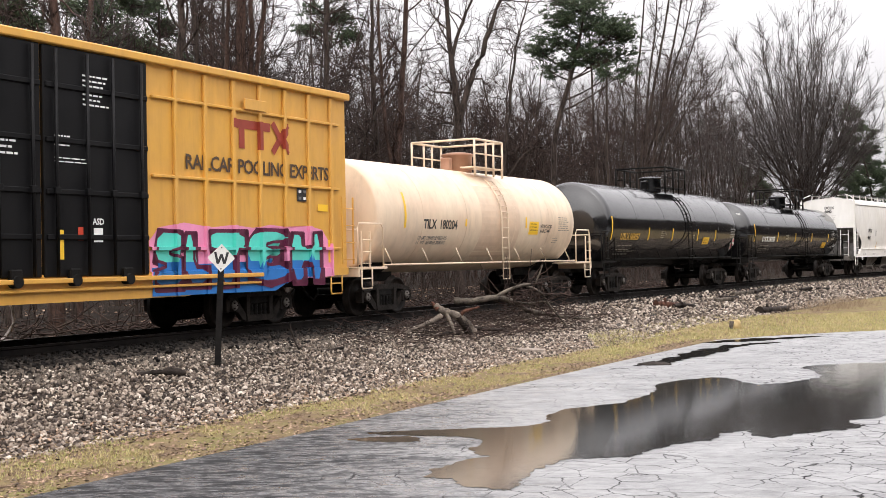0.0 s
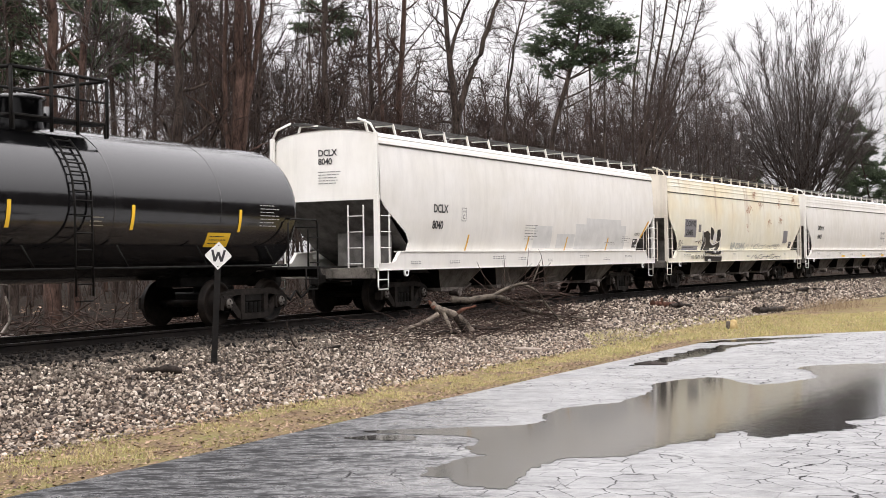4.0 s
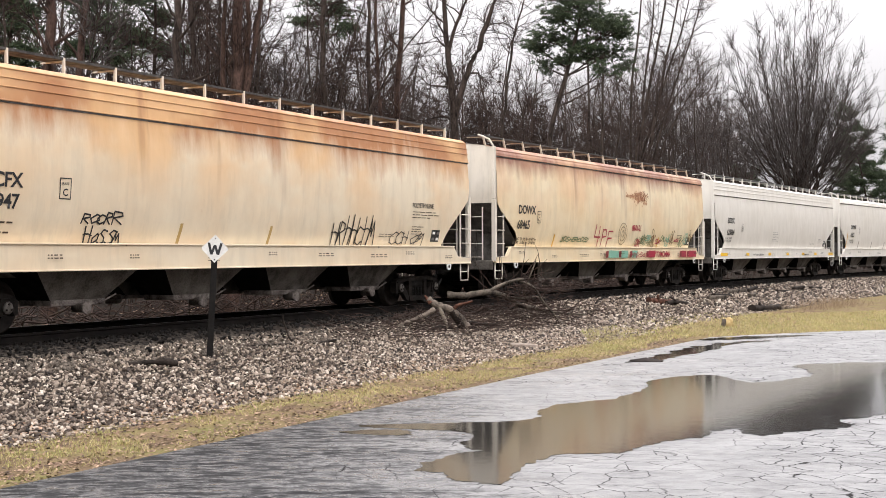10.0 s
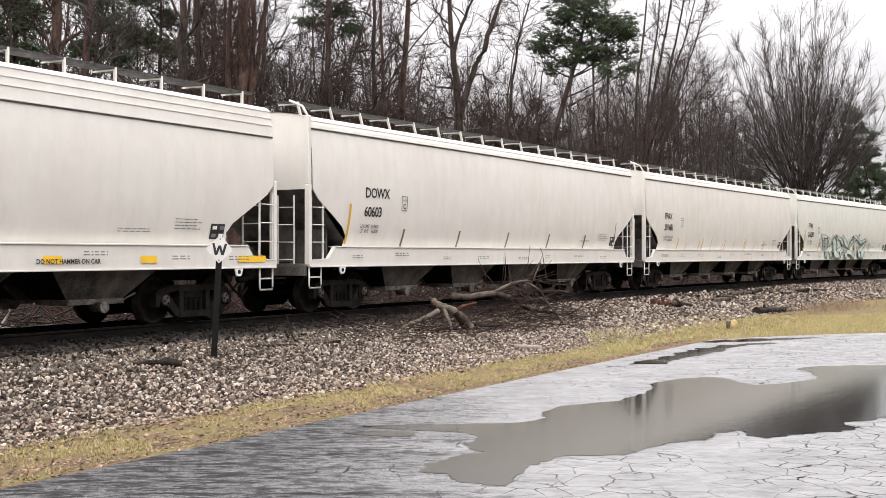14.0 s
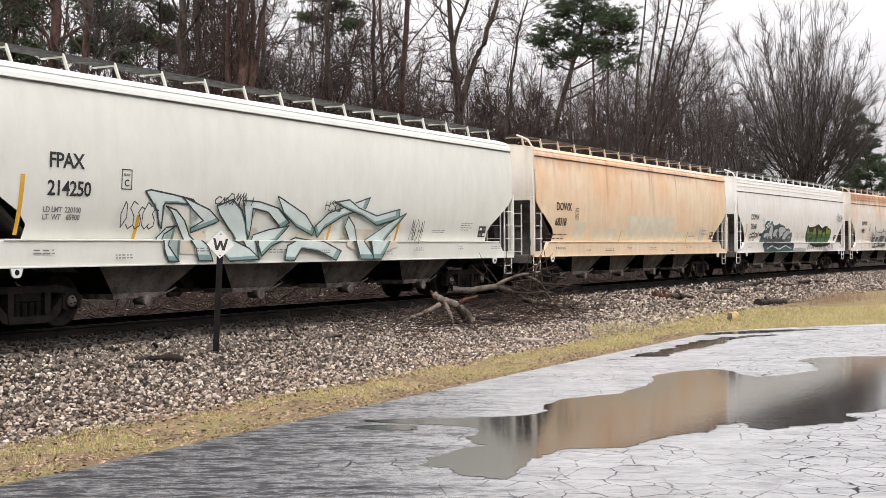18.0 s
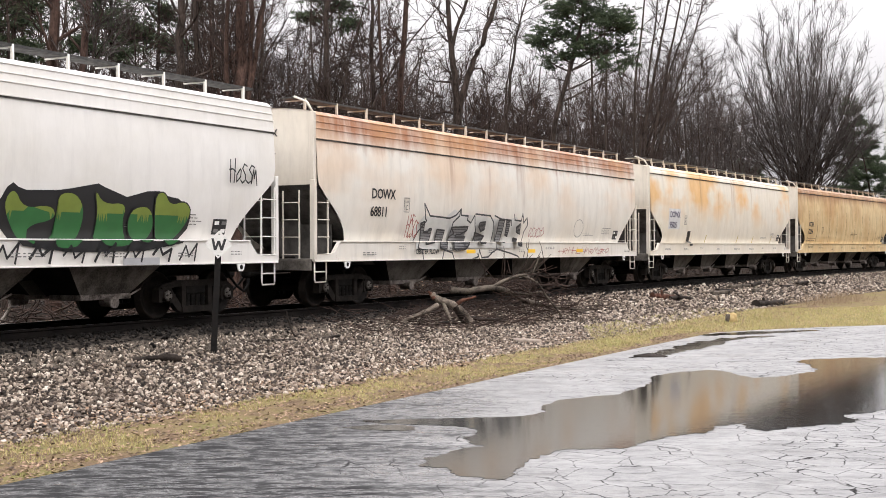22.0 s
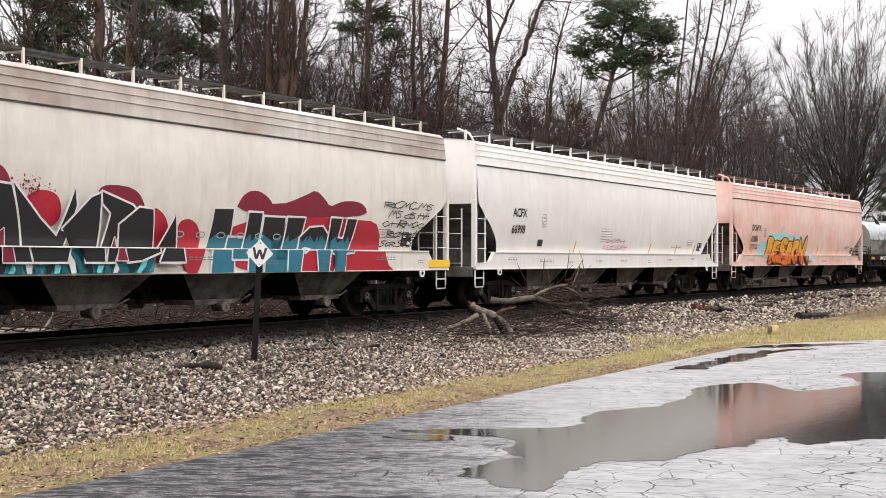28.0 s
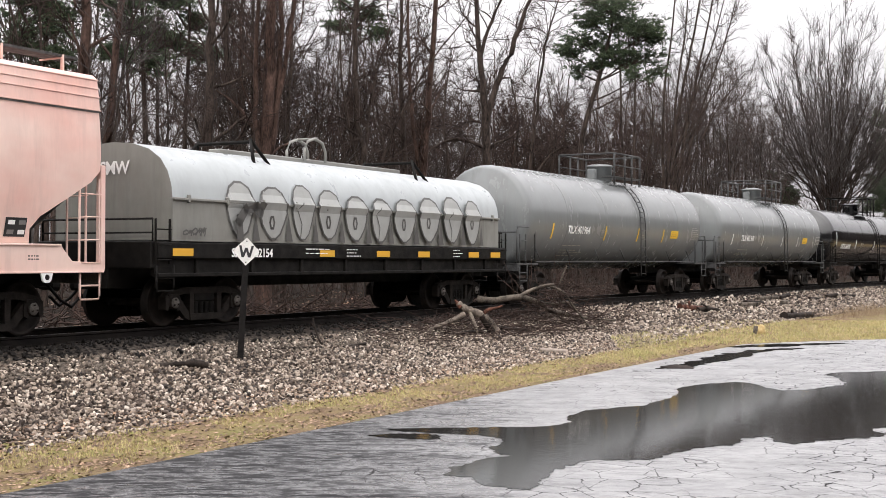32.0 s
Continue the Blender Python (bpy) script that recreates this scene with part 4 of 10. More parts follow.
def tank_profile(h, r, dome=0.75):
    """A tank with dished heads: (place, radius)."""
    # a shallow crown, then a tight knuckle
    pts = [(-h + 0.52 * dome * (k / 6) ** 2, r * 0.90 * k / 6) for k in range(1, 7)]
    pts += [(-h + dome * (1 - 0.48 * math.cos(a)), r * (0.90 + 0.10 * math.sin(a))) for a in [k * math.pi / 12 for k in range(1, 6)]]
    return [(-h, 0.02)] + pts + [(-h + dome, r)] + [(-h + dome + (2 * h - 2 * dome) * k / 8, r) for k in range(1, 8)] + [(h - dome, r)] + [(-x, q) for x, q in pts[::-1]] + [(h, 0.02)]


def tank_car(label, front, back, paint, trim, r=1.5, mid=2.75, body=None, manway=0.0, platform=1.1, hand=True, skirt=None, dome_paint=None):
    """A tank car: tank, sill, saddles, end platforms with railings, manway with its platform and ladder."""
    L = back - front
    h = L / 2
    car = root("tank_car", label, "tank car", "cars of the train")
    MOVING.append((car, (front + back) / 2))
    b = (body or L - 0.7) / 2
    part("tank_shell", Shape().turned(tank_profile(b, r, 0.55), "x", 56, (0, 0, mid)), paint, car, "welded cylindrical tank shell")
    for x in (-b * 0.62, -b * 0.24, b * 0.24, b * 0.62):
        part("weld_seam", Shape().turned([(x - 0.012, r), (x - 0.008, r + 0.006), (x + 0.008, r + 0.006), (x + 0.012, r)], "x", 56, (0, 0, mid)), paint, car)
    for d in (-1, 1):
        part("stub_sill", Shape().box((d * h, -0.33, 0.80), (d * (h - 3.3), 0.33, 1.12), 0, 0.02), skirt or BLACK_STEEL, car)
        part("saddle", Shape().add([(d * (h - 2.5), -0.9, mid - r + 0.28), (d * (h - 1.2), -0.9, mid - r + 0.28), (d * (h - 1.2), -0.45, 1.0), (d * (h - 2.5), -0.45, 1.0), (d * (h - 2.5), 0.9, mid - r + 0.28), (d * (h - 1.2), 0.9, mid - r + 0.28), (d * (h - 1.2), 0.45, 1.0), (d * (h - 2.5), 0.45, 1.0)], [(0, 1, 2, 3), (4, 7, 6, 5), (1, 5, 6, 2), (0, 3, 7, 4)], 0), skirt or BLACK_STEEL, car)
        part("end_platform", Shape().box((d * (h - 1.25), -1.5, 1.12), (d * h, 1.5, 1.18), 0, 0.01).box((d * (h - 0.08), -1.5, 0.95), (d * h, 1.5, 1.18), 0, 0.01), trim, car)
        rail_ = Shape()
        for y in (-1.45, 1.45):
            rail_.tube([(d * (h - 1.15), y, 1.18), (d * (h - 1.15), y, 2.1), (d * (h - 1.05), y, 2.2), (d * (h - 0.1), y, 2.2), (d * (h - 0.05), y, 2.1), (d * (h - 0.05), y, 1.18)], 0.022, 6)
        rail_.tube([(d * (h - 0.04), -1.45, 2.05), (d * (h - 0.04), 1.45, 2.05)], 0.02, 6)
        part("end_railing", rail_, trim, car)
        for y in (-1.5, 1.5):
            part("stirrup_step", STIRRUP(trim), None, car, at=pose(d * (h - 0.35), y, 0.08))
            part("side_ladder", shared(("short_ladder", trim.name), lambda: ladder_mesh(1.18, 2.0, 3, 0.36).mesh("side_ladder", trim)), None, car, at=pose(d * (h - 0.30), y, 0, 0, 0, 0 if y < 0 else 180))
    for y in (-1, 1):
        bar = Shape().tube([(-h + 1.2, y * 1.42, 1.22), (h - 1.2, y * 1.42, 1.22)], 0.024, 6)
        for k in range(7):
            x = (-h + 1.6) + (L - 3.2) * k / 6
            bar.tube([(x, y * 1.42, 1.22), (x - 0.2, y * 1.33, 1.62)], 0.018, 5)
        part("side_handrail", bar, trim, car)
    # manway, valves, platform and railing on top
    t = mid + r
    m_ = manway
    part("manway", Shape().turned([(t - 0.12, 0.42), (t + 0.42, 0.42), (t + 0.43, 0.47), (t + 0.49, 0.47), (t + 0.53, 0.3)], "z", 22, (m_, 0, 0)).box((m_ - 0.75, -0.14, t), (m_ - 0.55, 0.14, t + 0.35), 0, 0.02).turned([(t, 0.09), (t + 0.4, 0.09)], "z", 10, (m_ + 0.75, 0.1, 0)), dome_paint or paint, car)
    plat = Shape()
    for y in (-1, 1):
        plat.box((m_ - platform, y * 0.55, t + 0.02), (m_ + platform, y * 1.02, t + 0.06), 0, 0.005)
        plat.box((m_ - platform, y * 1.0, t - 0.22), (m_ - platform + 0.06, y * 1.04, t + 0.06)).box((m_ + platform - 0.06, y * 1.0, t - 0.22), (m_ + platform, y * 1.04, t + 0.06))
    part("top_platform", plat, trim, car)
    for y in (-1.02, 1.02):
        for x in (-platform, -platform * 0.2, platform * 0.35, platform):
            part("railing_post", Shape().tube([(m_ + x, y, t - 0.2), (m_ + x, y, t + 0.82)], 0.034, 6), trim, car)
        part("top_rail", Shape().tube([(m_ - platform, y, t + 0.82), (m_ + platform, y, t + 0.82)], 0.034, 6), trim, car)
        part("middle_rail", Shape().tube([(m_ - platform, y, t + 0.42), (m_ + platform, y, t + 0.42)], 0.022, 6), trim, car)
    for x in (-platform, platform):
        part("end_rail", Shape().tube([(m_ + x, -1.02, t + 0.82), (m_ + x, 1.02, t + 0.82)], 0.034, 6), trim, car)
    lad = Shape()
    for x in (-0.2, 0.2):
        lad.tube([(m_ + 0.05 + x, -(r + 0.06) * math.sin(a), mid + (r + 0.06) * math.cos(a)) for a in [0.7, 0.9, 1.1, 1.3, 1.55]] + [(m_ + 0.05 + x, -(r + 0.06), mid), (m_ + 0.05 + x, -(r + 0.08), 0.75)], 0.02, 6)
    for k in range(14):
        a = 0.75 + k * 0.8 / 7
        p = (-(r + 0.07) * math.sin(a), mid + (r + 0.07) * math.cos(a)) if a < 1.57 else (-(r + 0.07), mid - (k - 7.2) * 0.29)
        lad.tube([(m_ - 0.15, *p), (m_ + 0.25, *p)], 0.015, 5)
    part("ladder", lad, trim, car)
    for d in (-1, 1):
        truck(car, d * (h - 1.85))
    couplers(car, h)
    return car, (lambda z, x=0: -math.sqrt(max(0.01, r * r - (z - mid) ** 2)))


def boxcar(front, back, paint, door_paint):
    """A tall ribbed boxcar with two plug doors."""
    L = back - front
    h = L / 2
    car = root("boxcar", "yellow ribbed steel boxcar with black plug doors and bright graffiti", "boxcar", "cars of the train")
    MOVING.append((car, (front + back) / 2))
    part("body", Shape().box((-h + 0.3, -1.48, 1.05), (h + 0.17, 1.48, 5.00), 0, 0.03), paint, car)
    d0, d1 = -2.25, 2.80          # the doorway
    for y in (-1, 1):
        n_ = 6
        for k in range(n_ + 1):
            x = 3.56 + 0.865 * k
            part("side_post", Shape().box((x - 0.05, y * 1.47, 1.2), (x + 0.05, y * 1.56, 4.95), 0, 0.02), paint, car)
            x = -3.01 - 0.865 * k
            part("side_post", Shape().box((x - 0.05, y * 1.47, 1.2), (x + 0.05, y * 1.56, 4.95), 0, 0.02), paint, car)
        for z in (4.38, 2.94, 1.61):
            part("side_rib", Shape().box((d1 + 0.12, y * 1.47, z - 0.03), (h - 0.2, y * 1.55, z + 0.03), 0, 0.012), paint, car)
        part("roof_rail", Shape().box((-h + 0.25, y * 1.42, 4.97), (h + 0.2, y * 1.60, 5.12), 0, 0.02), paint, car)
        part("side_sill", Shape().slab([(-h + 0.3, 1.18), (-h + 0.3, 1.02), (-h + 2.8, 0.98), (-h + 3.6, 0.72), (h - 5.4, 0.72), (h - 3.6, 0.98), (h + 0.15, 1.02), (h + 0.15, 1.18)], y * 1.52, y * 1.42), paint, car)
        part("door_track", Shape().box((-h + 1.5, y * 1.5, 1.04), (h - 3.2, y * 1.66, 1.12), 0, 0.01).box((-h + 1.5, y * 1.5, 0.90), (h - 3.2, y * 1.60, 0.95), 0, 0.01), paint, car)
        wide = (d1 - d0) / 2
        for i in (0, 1):
            x0 = d0 + i * wide
            door = part("plug_door", Shape().box((x0 + 0.03, y * 1.46, 1.14), (x0 + wide - 0.03, y * 1.56, 4.95), 0, 0.02), door_paint, car, "black steel plug door with locking bars")
            for z in (4.3, 3.4, 2.55, 1.8):
                part("door_rib", Shape().box((x0 + 0.06, y * 1.55, z - 0.045), (x0 + wide - 0.06, y * 1.60, z + 0.045), 0, 0.02), door_paint, door)
            for x in (0.1, 0.38, 0.62, 0.9):
                xx = x0 + wide * x
                part("lock_bar", Shape().tube([(xx, y * 1.62, 1.15), (xx, y * 1.62, 4.9)], 0.03, 8).box((xx - 0.06, y * 1.58, 2.5), (xx + 0.06, y * 1.66, 2.62), 0, 0.01), door_paint, door)
            for x in (0.25, 0.75):
                xx = x0 + wide * x
                part("door_roller", Shape().turned([(y * 1.5, 0.10), (y * 1.68, 0.10)], "y", 12, (xx, 0, 1.08)).box((xx - 0.12, y * 1.55, 1.1), (xx + 0.12, y * 1.64, 1.28), 0, 0.02), BLACK_STEEL, door)
        for d in (-1, 1):
            part("ladder", ladder_for(paint), None, car, at=pose(d * (h - 0.28) + (0.3 if d > 0 else 0), y * 1.60, 0.15, 0, 0, 0 if y < 0 else 180))
            part("stirrup_step", STIRRUP(paint), None, car, at=pose(d * (h - 0.32), y * 1.5, 0))
    part("roof", Shape().add([(x, y, z) for x in (-h + 0.3, h + 0.17) for y, z in ((-1.45, 5.08), (-0.7, 5.2), (0, 5.23), (0.7, 5.2), (1.45, 5.08))], [(i, i + 1, i + 6, i + 5) for i in range(4)], 0), paint, car)
    part("centre_sill", Shape().box((-h, -0.3, 0.75), (h, 0.3, 1.06), 0, 0.02), BLACK_STEEL, car)
    for d in (-1, 1):
        part("end_gear", Shape().box((d * (h - 0.32), -1.3, 1.0), (d * (h - 0.05), 1.3, 1.12), 0, 0.01).box((d * (h - 0.3), -1.4, 2.2), (d * (h - 0.26), 1.4, 2.35)).box((d * (h - 0.3), -1.4, 3.4), (d * (h - 0.26), 1.4, 3.55)), paint, car)
        truck(car, d * (h - 2.6))
    couplers(car, h)
    return car


def coil_car(front, back, hood, lower):
    """A coil car: a deep frame with a rounded hood over the load."""
    L = back - front
    h = L / 2
    car = root("coil_car", "coil car with a pale grey rounded hood and outline graffiti", "coil car", "cars of the train")
    MOVING.append((car, (front + back) / 2))
    prof = [(1.50, 1.62), (1.50, 2.36), (1.47, 2.62), (1.38, 2.88), (1.20, 3.12), (0.92, 3.30), (0.5, 3.42), (0.0, 3.46)]
    ring_ = [(-w, z) for w, z in prof] + [(w, z) for w, z in prof[:-1]][::-1]
    b = h - 0.5
    k = len(ring_)
    sh = Shape().add([(x, y, z) for x in (-b, b) for y, z in ring_[1:-1]], [(i, i + 1, k - 2 + i + 1, k - 2 + i) for i in range(k - 3)], 0, True)
    part("hood", sh, hood, car, "pale grey rounded steel hood")
    for y in (-1, 1):
        part("hood_skirt", Shape().box((-b, y * 1.46, 1.60), (b, y * 1.50, 2.37), 0, 0.005), lower, car, "darker lower side of the hood")
        part("hood_ledge", Shape().box((-b, y * 1.48, 2.35), (b, y * 1.55, 2.40), 0, 0.01), lower, car)
        part("side_beam", Shape().box((-h + 0.1, y * 1.42, 1.28), (h - 0.1, y * 1.54, 1.58), 0, 0.02).box((-h + 0.1, y * 1.36, 0.98), (h - 0.1, y * 1.44, 1.30)).box((-h + 0.1, y * 1.40, 0.95), (h - 0.1, y * 1.54, 1.02), 0, 0.01), BLACK_STEEL, car)
        for i in range(12):
            x = -b + 0.4 + (2 * b - 0.8) * i / 11
            part("hood_clip", Shape().box((x - 0.03, y * 1.5, 2.31), (x + 0.03, y * 1.57, 2.46), 0, 0.01), lower, car)
        for i in range(8):
            x = -b + 0.7 + (2 * b - 1.4) * i / 7
            part("beam_stake", Shape().box((x - 0.05, y * 1.38, 1.0), (x + 0.05, y * 1.50, 1.30), 0, 0.01), BLACK_STEEL, car)
    for d in (-1, 1):
        part("hood_end", Shape().add([(d * b, y, z) for y, z in ring_], [tuple(range(k))], 0), lower, car)
        part("end_platform", Shape().box((d * b, -1.45, 1.1), (d * h, 1.45, 1.6), 0, 0.02), BLACK_STEEL, car)
        part("end_railing", Shape().tube([(d * (h - 0.1), -1.4, 1.5), (d * (h - 0.1), -1.4, 2.0), (d * (h - 0.1), 1.4, 2.0), (d * (h - 0.1), 1.4, 1.5)], 0.022, 6).tube([(d * (h - 0.1), -1.4, 1.75), (d * (h - 0.1), 1.4, 1.75)], 0.018, 6), BLACK_STEEL, car)
        part("end_ladder", shared(("short_ladder", BLACK_STEEL.name), lambda: ladder_mesh(1.18, 2.0, 3, 0.36).mesh("side_ladder", BLACK_STEEL)), None, car, at=pose(d * (h - 0.25), -1.5, 0))
        for y in (-1.5, 1.5):
            part("stirrup_step", STIRRUP(BLACK_STEEL), None, car, at=pose(d * (h - 0.32), y, 0.1))
        truck(car, d * (h - 1.9))
    # lifting gear on top
    part("top_beam", Shape().box((-b * 0.55, -0.16, 3.44), (b * 0.55, 0.16, 3.56), 0, 0.02), lower, car)
    for x in (-b * 0.5, b * 0.5):
        part("lift_bracket", Shape().tube([(x - 0.25, -1.0, 3.22), (x, -0.7, 3.75), (x + 0.25, -1.0, 3.22)], 0.04, 6).tube([(x, -0.7, 3.7), (x, 0.7, 3.7)], 0.04, 6).tube([(x - 0.25, 1.0, 3.22), (x, 0.7, 3.75), (x + 0.25, 1.0, 3.22)], 0.04, 6), BLACK_STEEL, car)
    hoop = [(x_, 0, z_) for x_, z_ in ((-0.4, 3.5), (-0.4, 3.75), (-0.28, 3.95), (0, 4.03), (0.28, 3.95), (0.4, 3.75), (0.4, 3.5))]
    part("lift_hoop", Shape().tube([(p[0] - 0.3, -0.25, p[2]) for p in hoop], 0.035, 6).tube([(p[0] - 0.3, 0.25, p[2]) for p in hoop], 0.035, 6).tube([(-0.3, -0.25, 4.03), (-0.3, 0.25, 4.03)], 0.03, 6), lower, car)
    part("centre_sill", Shape().box((-h, -0.4, 0.72), (h, 0.4, 1.3), 0, 0.02), BLACK_STEEL, car)
    couplers(car, h)
    return car

# ---- the cars, front to back ----
WHITE = car_paint("white_paint", (0.76, 0.74, 0.705), (0.66, 0.63, 0.56), 0.5, 0.0, 0.16, 0.16)
LIGHT_GREY = car_paint("light_grey_paint", (0.71, 0.685, 0.635), (0.64, 0.61, 0.545), 0.5, 0.0, 0.10, 0.16)
COOL_GREY = car_paint("cool_grey_paint", (0.69, 0.69, 0.625), (0.62, 0.62, 0.555), 0.5, 0.0, 0.08, 0.16)
LEMON_CREAM = car_paint("lemon_cream_paint", (0.77, 0.74, 0.63), (0.74, 0.68, 0.50), 0.6, 0.42, 0.16, 0.16, rust_colour=(0.42, 0.20, 0.07), blush=(0.74, 0.60, 0.36), blush_amount=0.4)
DIRTY_CREAM = car_paint("dirty_cream_paint", (0.72, 0.68, 0.605), (0.60, 0.55, 0.47), 0.7, 0.0, 0.28, 0.22)
CREAM = car_paint("stained_cream_paint", (0.77, 0.66, 0.47), (0.72, 0.53, 0.29), 0.6, 0.78, 0.3, 0.2, rust_colour=(0.28, 0.11, 0.065), blush=(0.70, 0.44, 0.26), blush_amount=0.45)
PALE_CREAM = car_paint("pale_cream_paint", (0.76, 0.71, 0.62), (0.72, 0.62, 0.46), 0.4, 0.45, 0.2, 0.16, rust_colour=(0.42, 0.20, 0.07), blush=(0.74, 0.46, 0.20), blush_amount=0.95)
RUSTY_TAN = car_paint("rust_washed_paint", (0.75, 0.65, 0.49), (0.72, 0.53, 0.33), 0.6, 0.86, 0.25, 0.18, rust_colour=(0.40, 0.16, 0.05), rust_depth=1.1, blush=(0.74, 0.46, 0.22), blush_amount=0.7)
END_CREAM = car_paint("pale_end_paint", (0.68, 0.63, 0.55), (0.60, 0.53, 0.43), 0.5, 0.0, 0.4, 0.3)
TAN = car_paint("tan_paint", (0.76, 0.61, 0.43), (0.72, 0.49, 0.30), 0.6, 0.62, 0.3, 0.18, rust_colour=(0.38, 0.13, 0.05), blush=(0.72, 0.43, 0.22), blush_amount=0.5)
STREAKED = car_paint("streaked_white_paint", (0.74, 0.71, 0.65), (0.70, 0.60, 0.48), 0.45, 0.74, 0.3, 0.2, rust_colour=(0.34, 0.12, 0.035), blush=(0.66, 0.38, 0.17), blush_amount=0.35)
OCHRE = car_paint("ochre_stained_paint", (0.70, 0.55, 0.32), (0.58, 0.38, 0.17), 0.8, 0.72, 0.5, 0.3, rust_colour=(0.26, 0.11, 0.045), blush=(0.42, 0.23, 0.10), blush_amount=0.5)
PINK = car_paint("faded_pink_paint", (0.74, 0.55, 0.48), (0.68, 0.37, 0.31), 0.8, 0.0, 0.3, 0.2)
YELLOW = car_paint("boxcar_yellow", (0.66, 0.35, 0.06), (0.60, 0.32, 0.08), 0.5, 0.0, 0.25, 0.25)
DOOR_BLACK = car_paint("door_black", (0.004, 0.004, 0.0045), (0.010, 0.010, 0.011), 0.5, 0.0, 0.1, 0.04, 0.40, spec=0.15)
BEIGE = car_paint("tank_beige", (0.74, 0.60, 0.44), (0.68, 0.47, 0.33), 0.55, 0.0, 0.35, 0.25)
GLOSS_BLACK = car_paint("tank_black", (0.004, 0.004, 0.0045), (0.008, 0.008, 0.0085), 0.5, 0.0, 0.1, 0.02, 0.15, spec=0.5)
GLOSS_BLACK.node_tree.nodes["Principled BSDF"].inputs["IOR"].default_value = 1.6
GLOSS_BLACK.node_tree.nodes["Principled BSDF"].inputs["Coat Weight"].default_value = 0.3
GLOSS_BLACK.node_tree.nodes["Principled BSDF"].inputs["Coat Roughness"].default_value = 0.07
GLOSS_BLACK.node_tree.nodes["Principled BSDF"].inputs["Coat IOR"].default_value = 1.65
TANK_TRIM = grained("dark_grey_trim", (0.03, 0.03, 0.03), (0.08, 0.08, 0.08), 5, 0.5, 40, 0.1)
TANK_GREY = car_paint("tank_grey", (0.18, 0.19, 0.19), (0.14, 0.15, 0.15), 0.5, 0.0, 0.3, 0.25, 0.2)
HOOD_GREY = car_paint("hood_grey", (0.36, 0.385, 0.39), (0.30, 0.32, 0.32), 0.5, 0.0, 0.2, 0.2, 0.33)
SKIRT_GREY = car_paint("skirt_grey", (0.22, 0.22, 0.20), (0.15, 0.145, 0.13), 0.6, 0.0, 0.4, 0.35, 0.45)

DIRTY_ROOF = car_paint("dirty_roof_paint", (0.56, 0.52, 0.46), (0.30, 0.22, 0.17), 0.8, 0.0, 0.5, 0.5)
DOME_RUST = car_paint("rusty_dome", (0.50, 0.30, 0.20), (0.25, 0.10, 0.05), 0.9, 0.0, 0.6, 0.4)

boxcar_yellow = boxcar(-169.9, -151.4, YELLOW, DOOR_BLACK)
tank_beige, side_beige = tank_car("beige tank car with a rust-stained manway and white railings", -150.8, -137.05, BEIGE, BEIGE, 1.43, 2.43, 12.2, 0.62, platform=0.85, dome_paint=DOME_RUST)
tank_black1, side_black1 = tank_car("glossy black tank car with yellow lettering", -136.1, -121.0, GLOSS_BLACK, BLACK_STEEL, 1.53, 2.40, None, 0.8)
tank_black2, side_black2 = tank_car("glossy black tank car with white lettering", -119.9, -103.6, GLOSS_BLACK, BLACK_STEEL, 1.40, 2.35, None, 1.0)
h4 = hopper("white covered hopper car with grey painted-over patches", -101.3, -82.5, WHITE, style="poly", ribs=1)
h5 = hopper("cream-stained covered hopper car with black graffiti", -81.1, -62.65, LEMON_CREAM, style="round", rail_paint=END_CREAM, end_paint=END_CREAM)
h6 = hopper("clean white covered hopper car", -61.7, -42.2, WHITE, style="round")
h7 = hopper("rust-washed tan covered hopper car", -41.15, -22.8, RUSTY_TAN, style="round", rail_paint=END_CREAM, end_paint=END_CREAM)
h8 = hopper("yellowed covered hopper car with red marker graffiti", -21.3, -2.9, CREAM, style="poly", ribs=1, rail_paint=END_CREAM, end_paint=END_CREAM)
h9 = hopper("light grey covered hopper car with yellow sill marks", -1.55, 17.9, LIGHT_GREY, style="poly")
h10 = hopper("clean light grey covered hopper car", 19.1, 38.6, LIGHT_GREY, style="poly", ribs=1)
h11 = hopper("grey covered hopper car with scuffed sides", 39.7, 58.7, LIGHT_GREY, style="poly", ribs=1)
h12 = hopper("light grey covered hopper car with green and teal graffiti", 59.7, 79.1, COOL_GREY, style="poly", ribs=1)
h13 = hopper("tan covered hopper car with pale repainted patches", 80.45, 98.9, TAN, style="poly", ribs=1, rail_paint=END_CREAM, end_paint=END_CREAM)
h14 = hopper("white covered hopper car with blue and green graffiti", 100.3, 118.35, WHITE, style="round")
h15 = hopper("streaked white covered hopper car with outline graffiti", 119.7, 139.3, STREAKED, style="round", rail_paint=END_CREAM, end_paint=END_CREAM)
h16 = hopper("cream covered hopper car with ochre stains", 140.6, 159.0, PALE_CREAM, style="poly", ribs=1, rail_paint=END_CREAM, end_paint=END_CREAM)
h17 = hopper("ochre-stained covered hopper car with vertical seams", 160.35, 179.35, OCHRE, style="poly", ribs=1, rail_paint=END_CREAM, end_paint=END_CREAM)
h18 = hopper("dirty white covered hopper car with large red, black and teal graffiti", 180.8, 200.0, DIRTY_CREAM, roof_paint=DIRTY_ROOF, style="poly")
h19 = hopper("clean white covered hopper car", 201.35, 219.7, WHITE, style="round")
h20 = hopper("faded pink covered hopper car with orange graffiti", 221.35, 240.3, PINK, style="poly")
coil = coil_car(241.55, 255.25, HOOD_GREY, SKIRT_GREY)
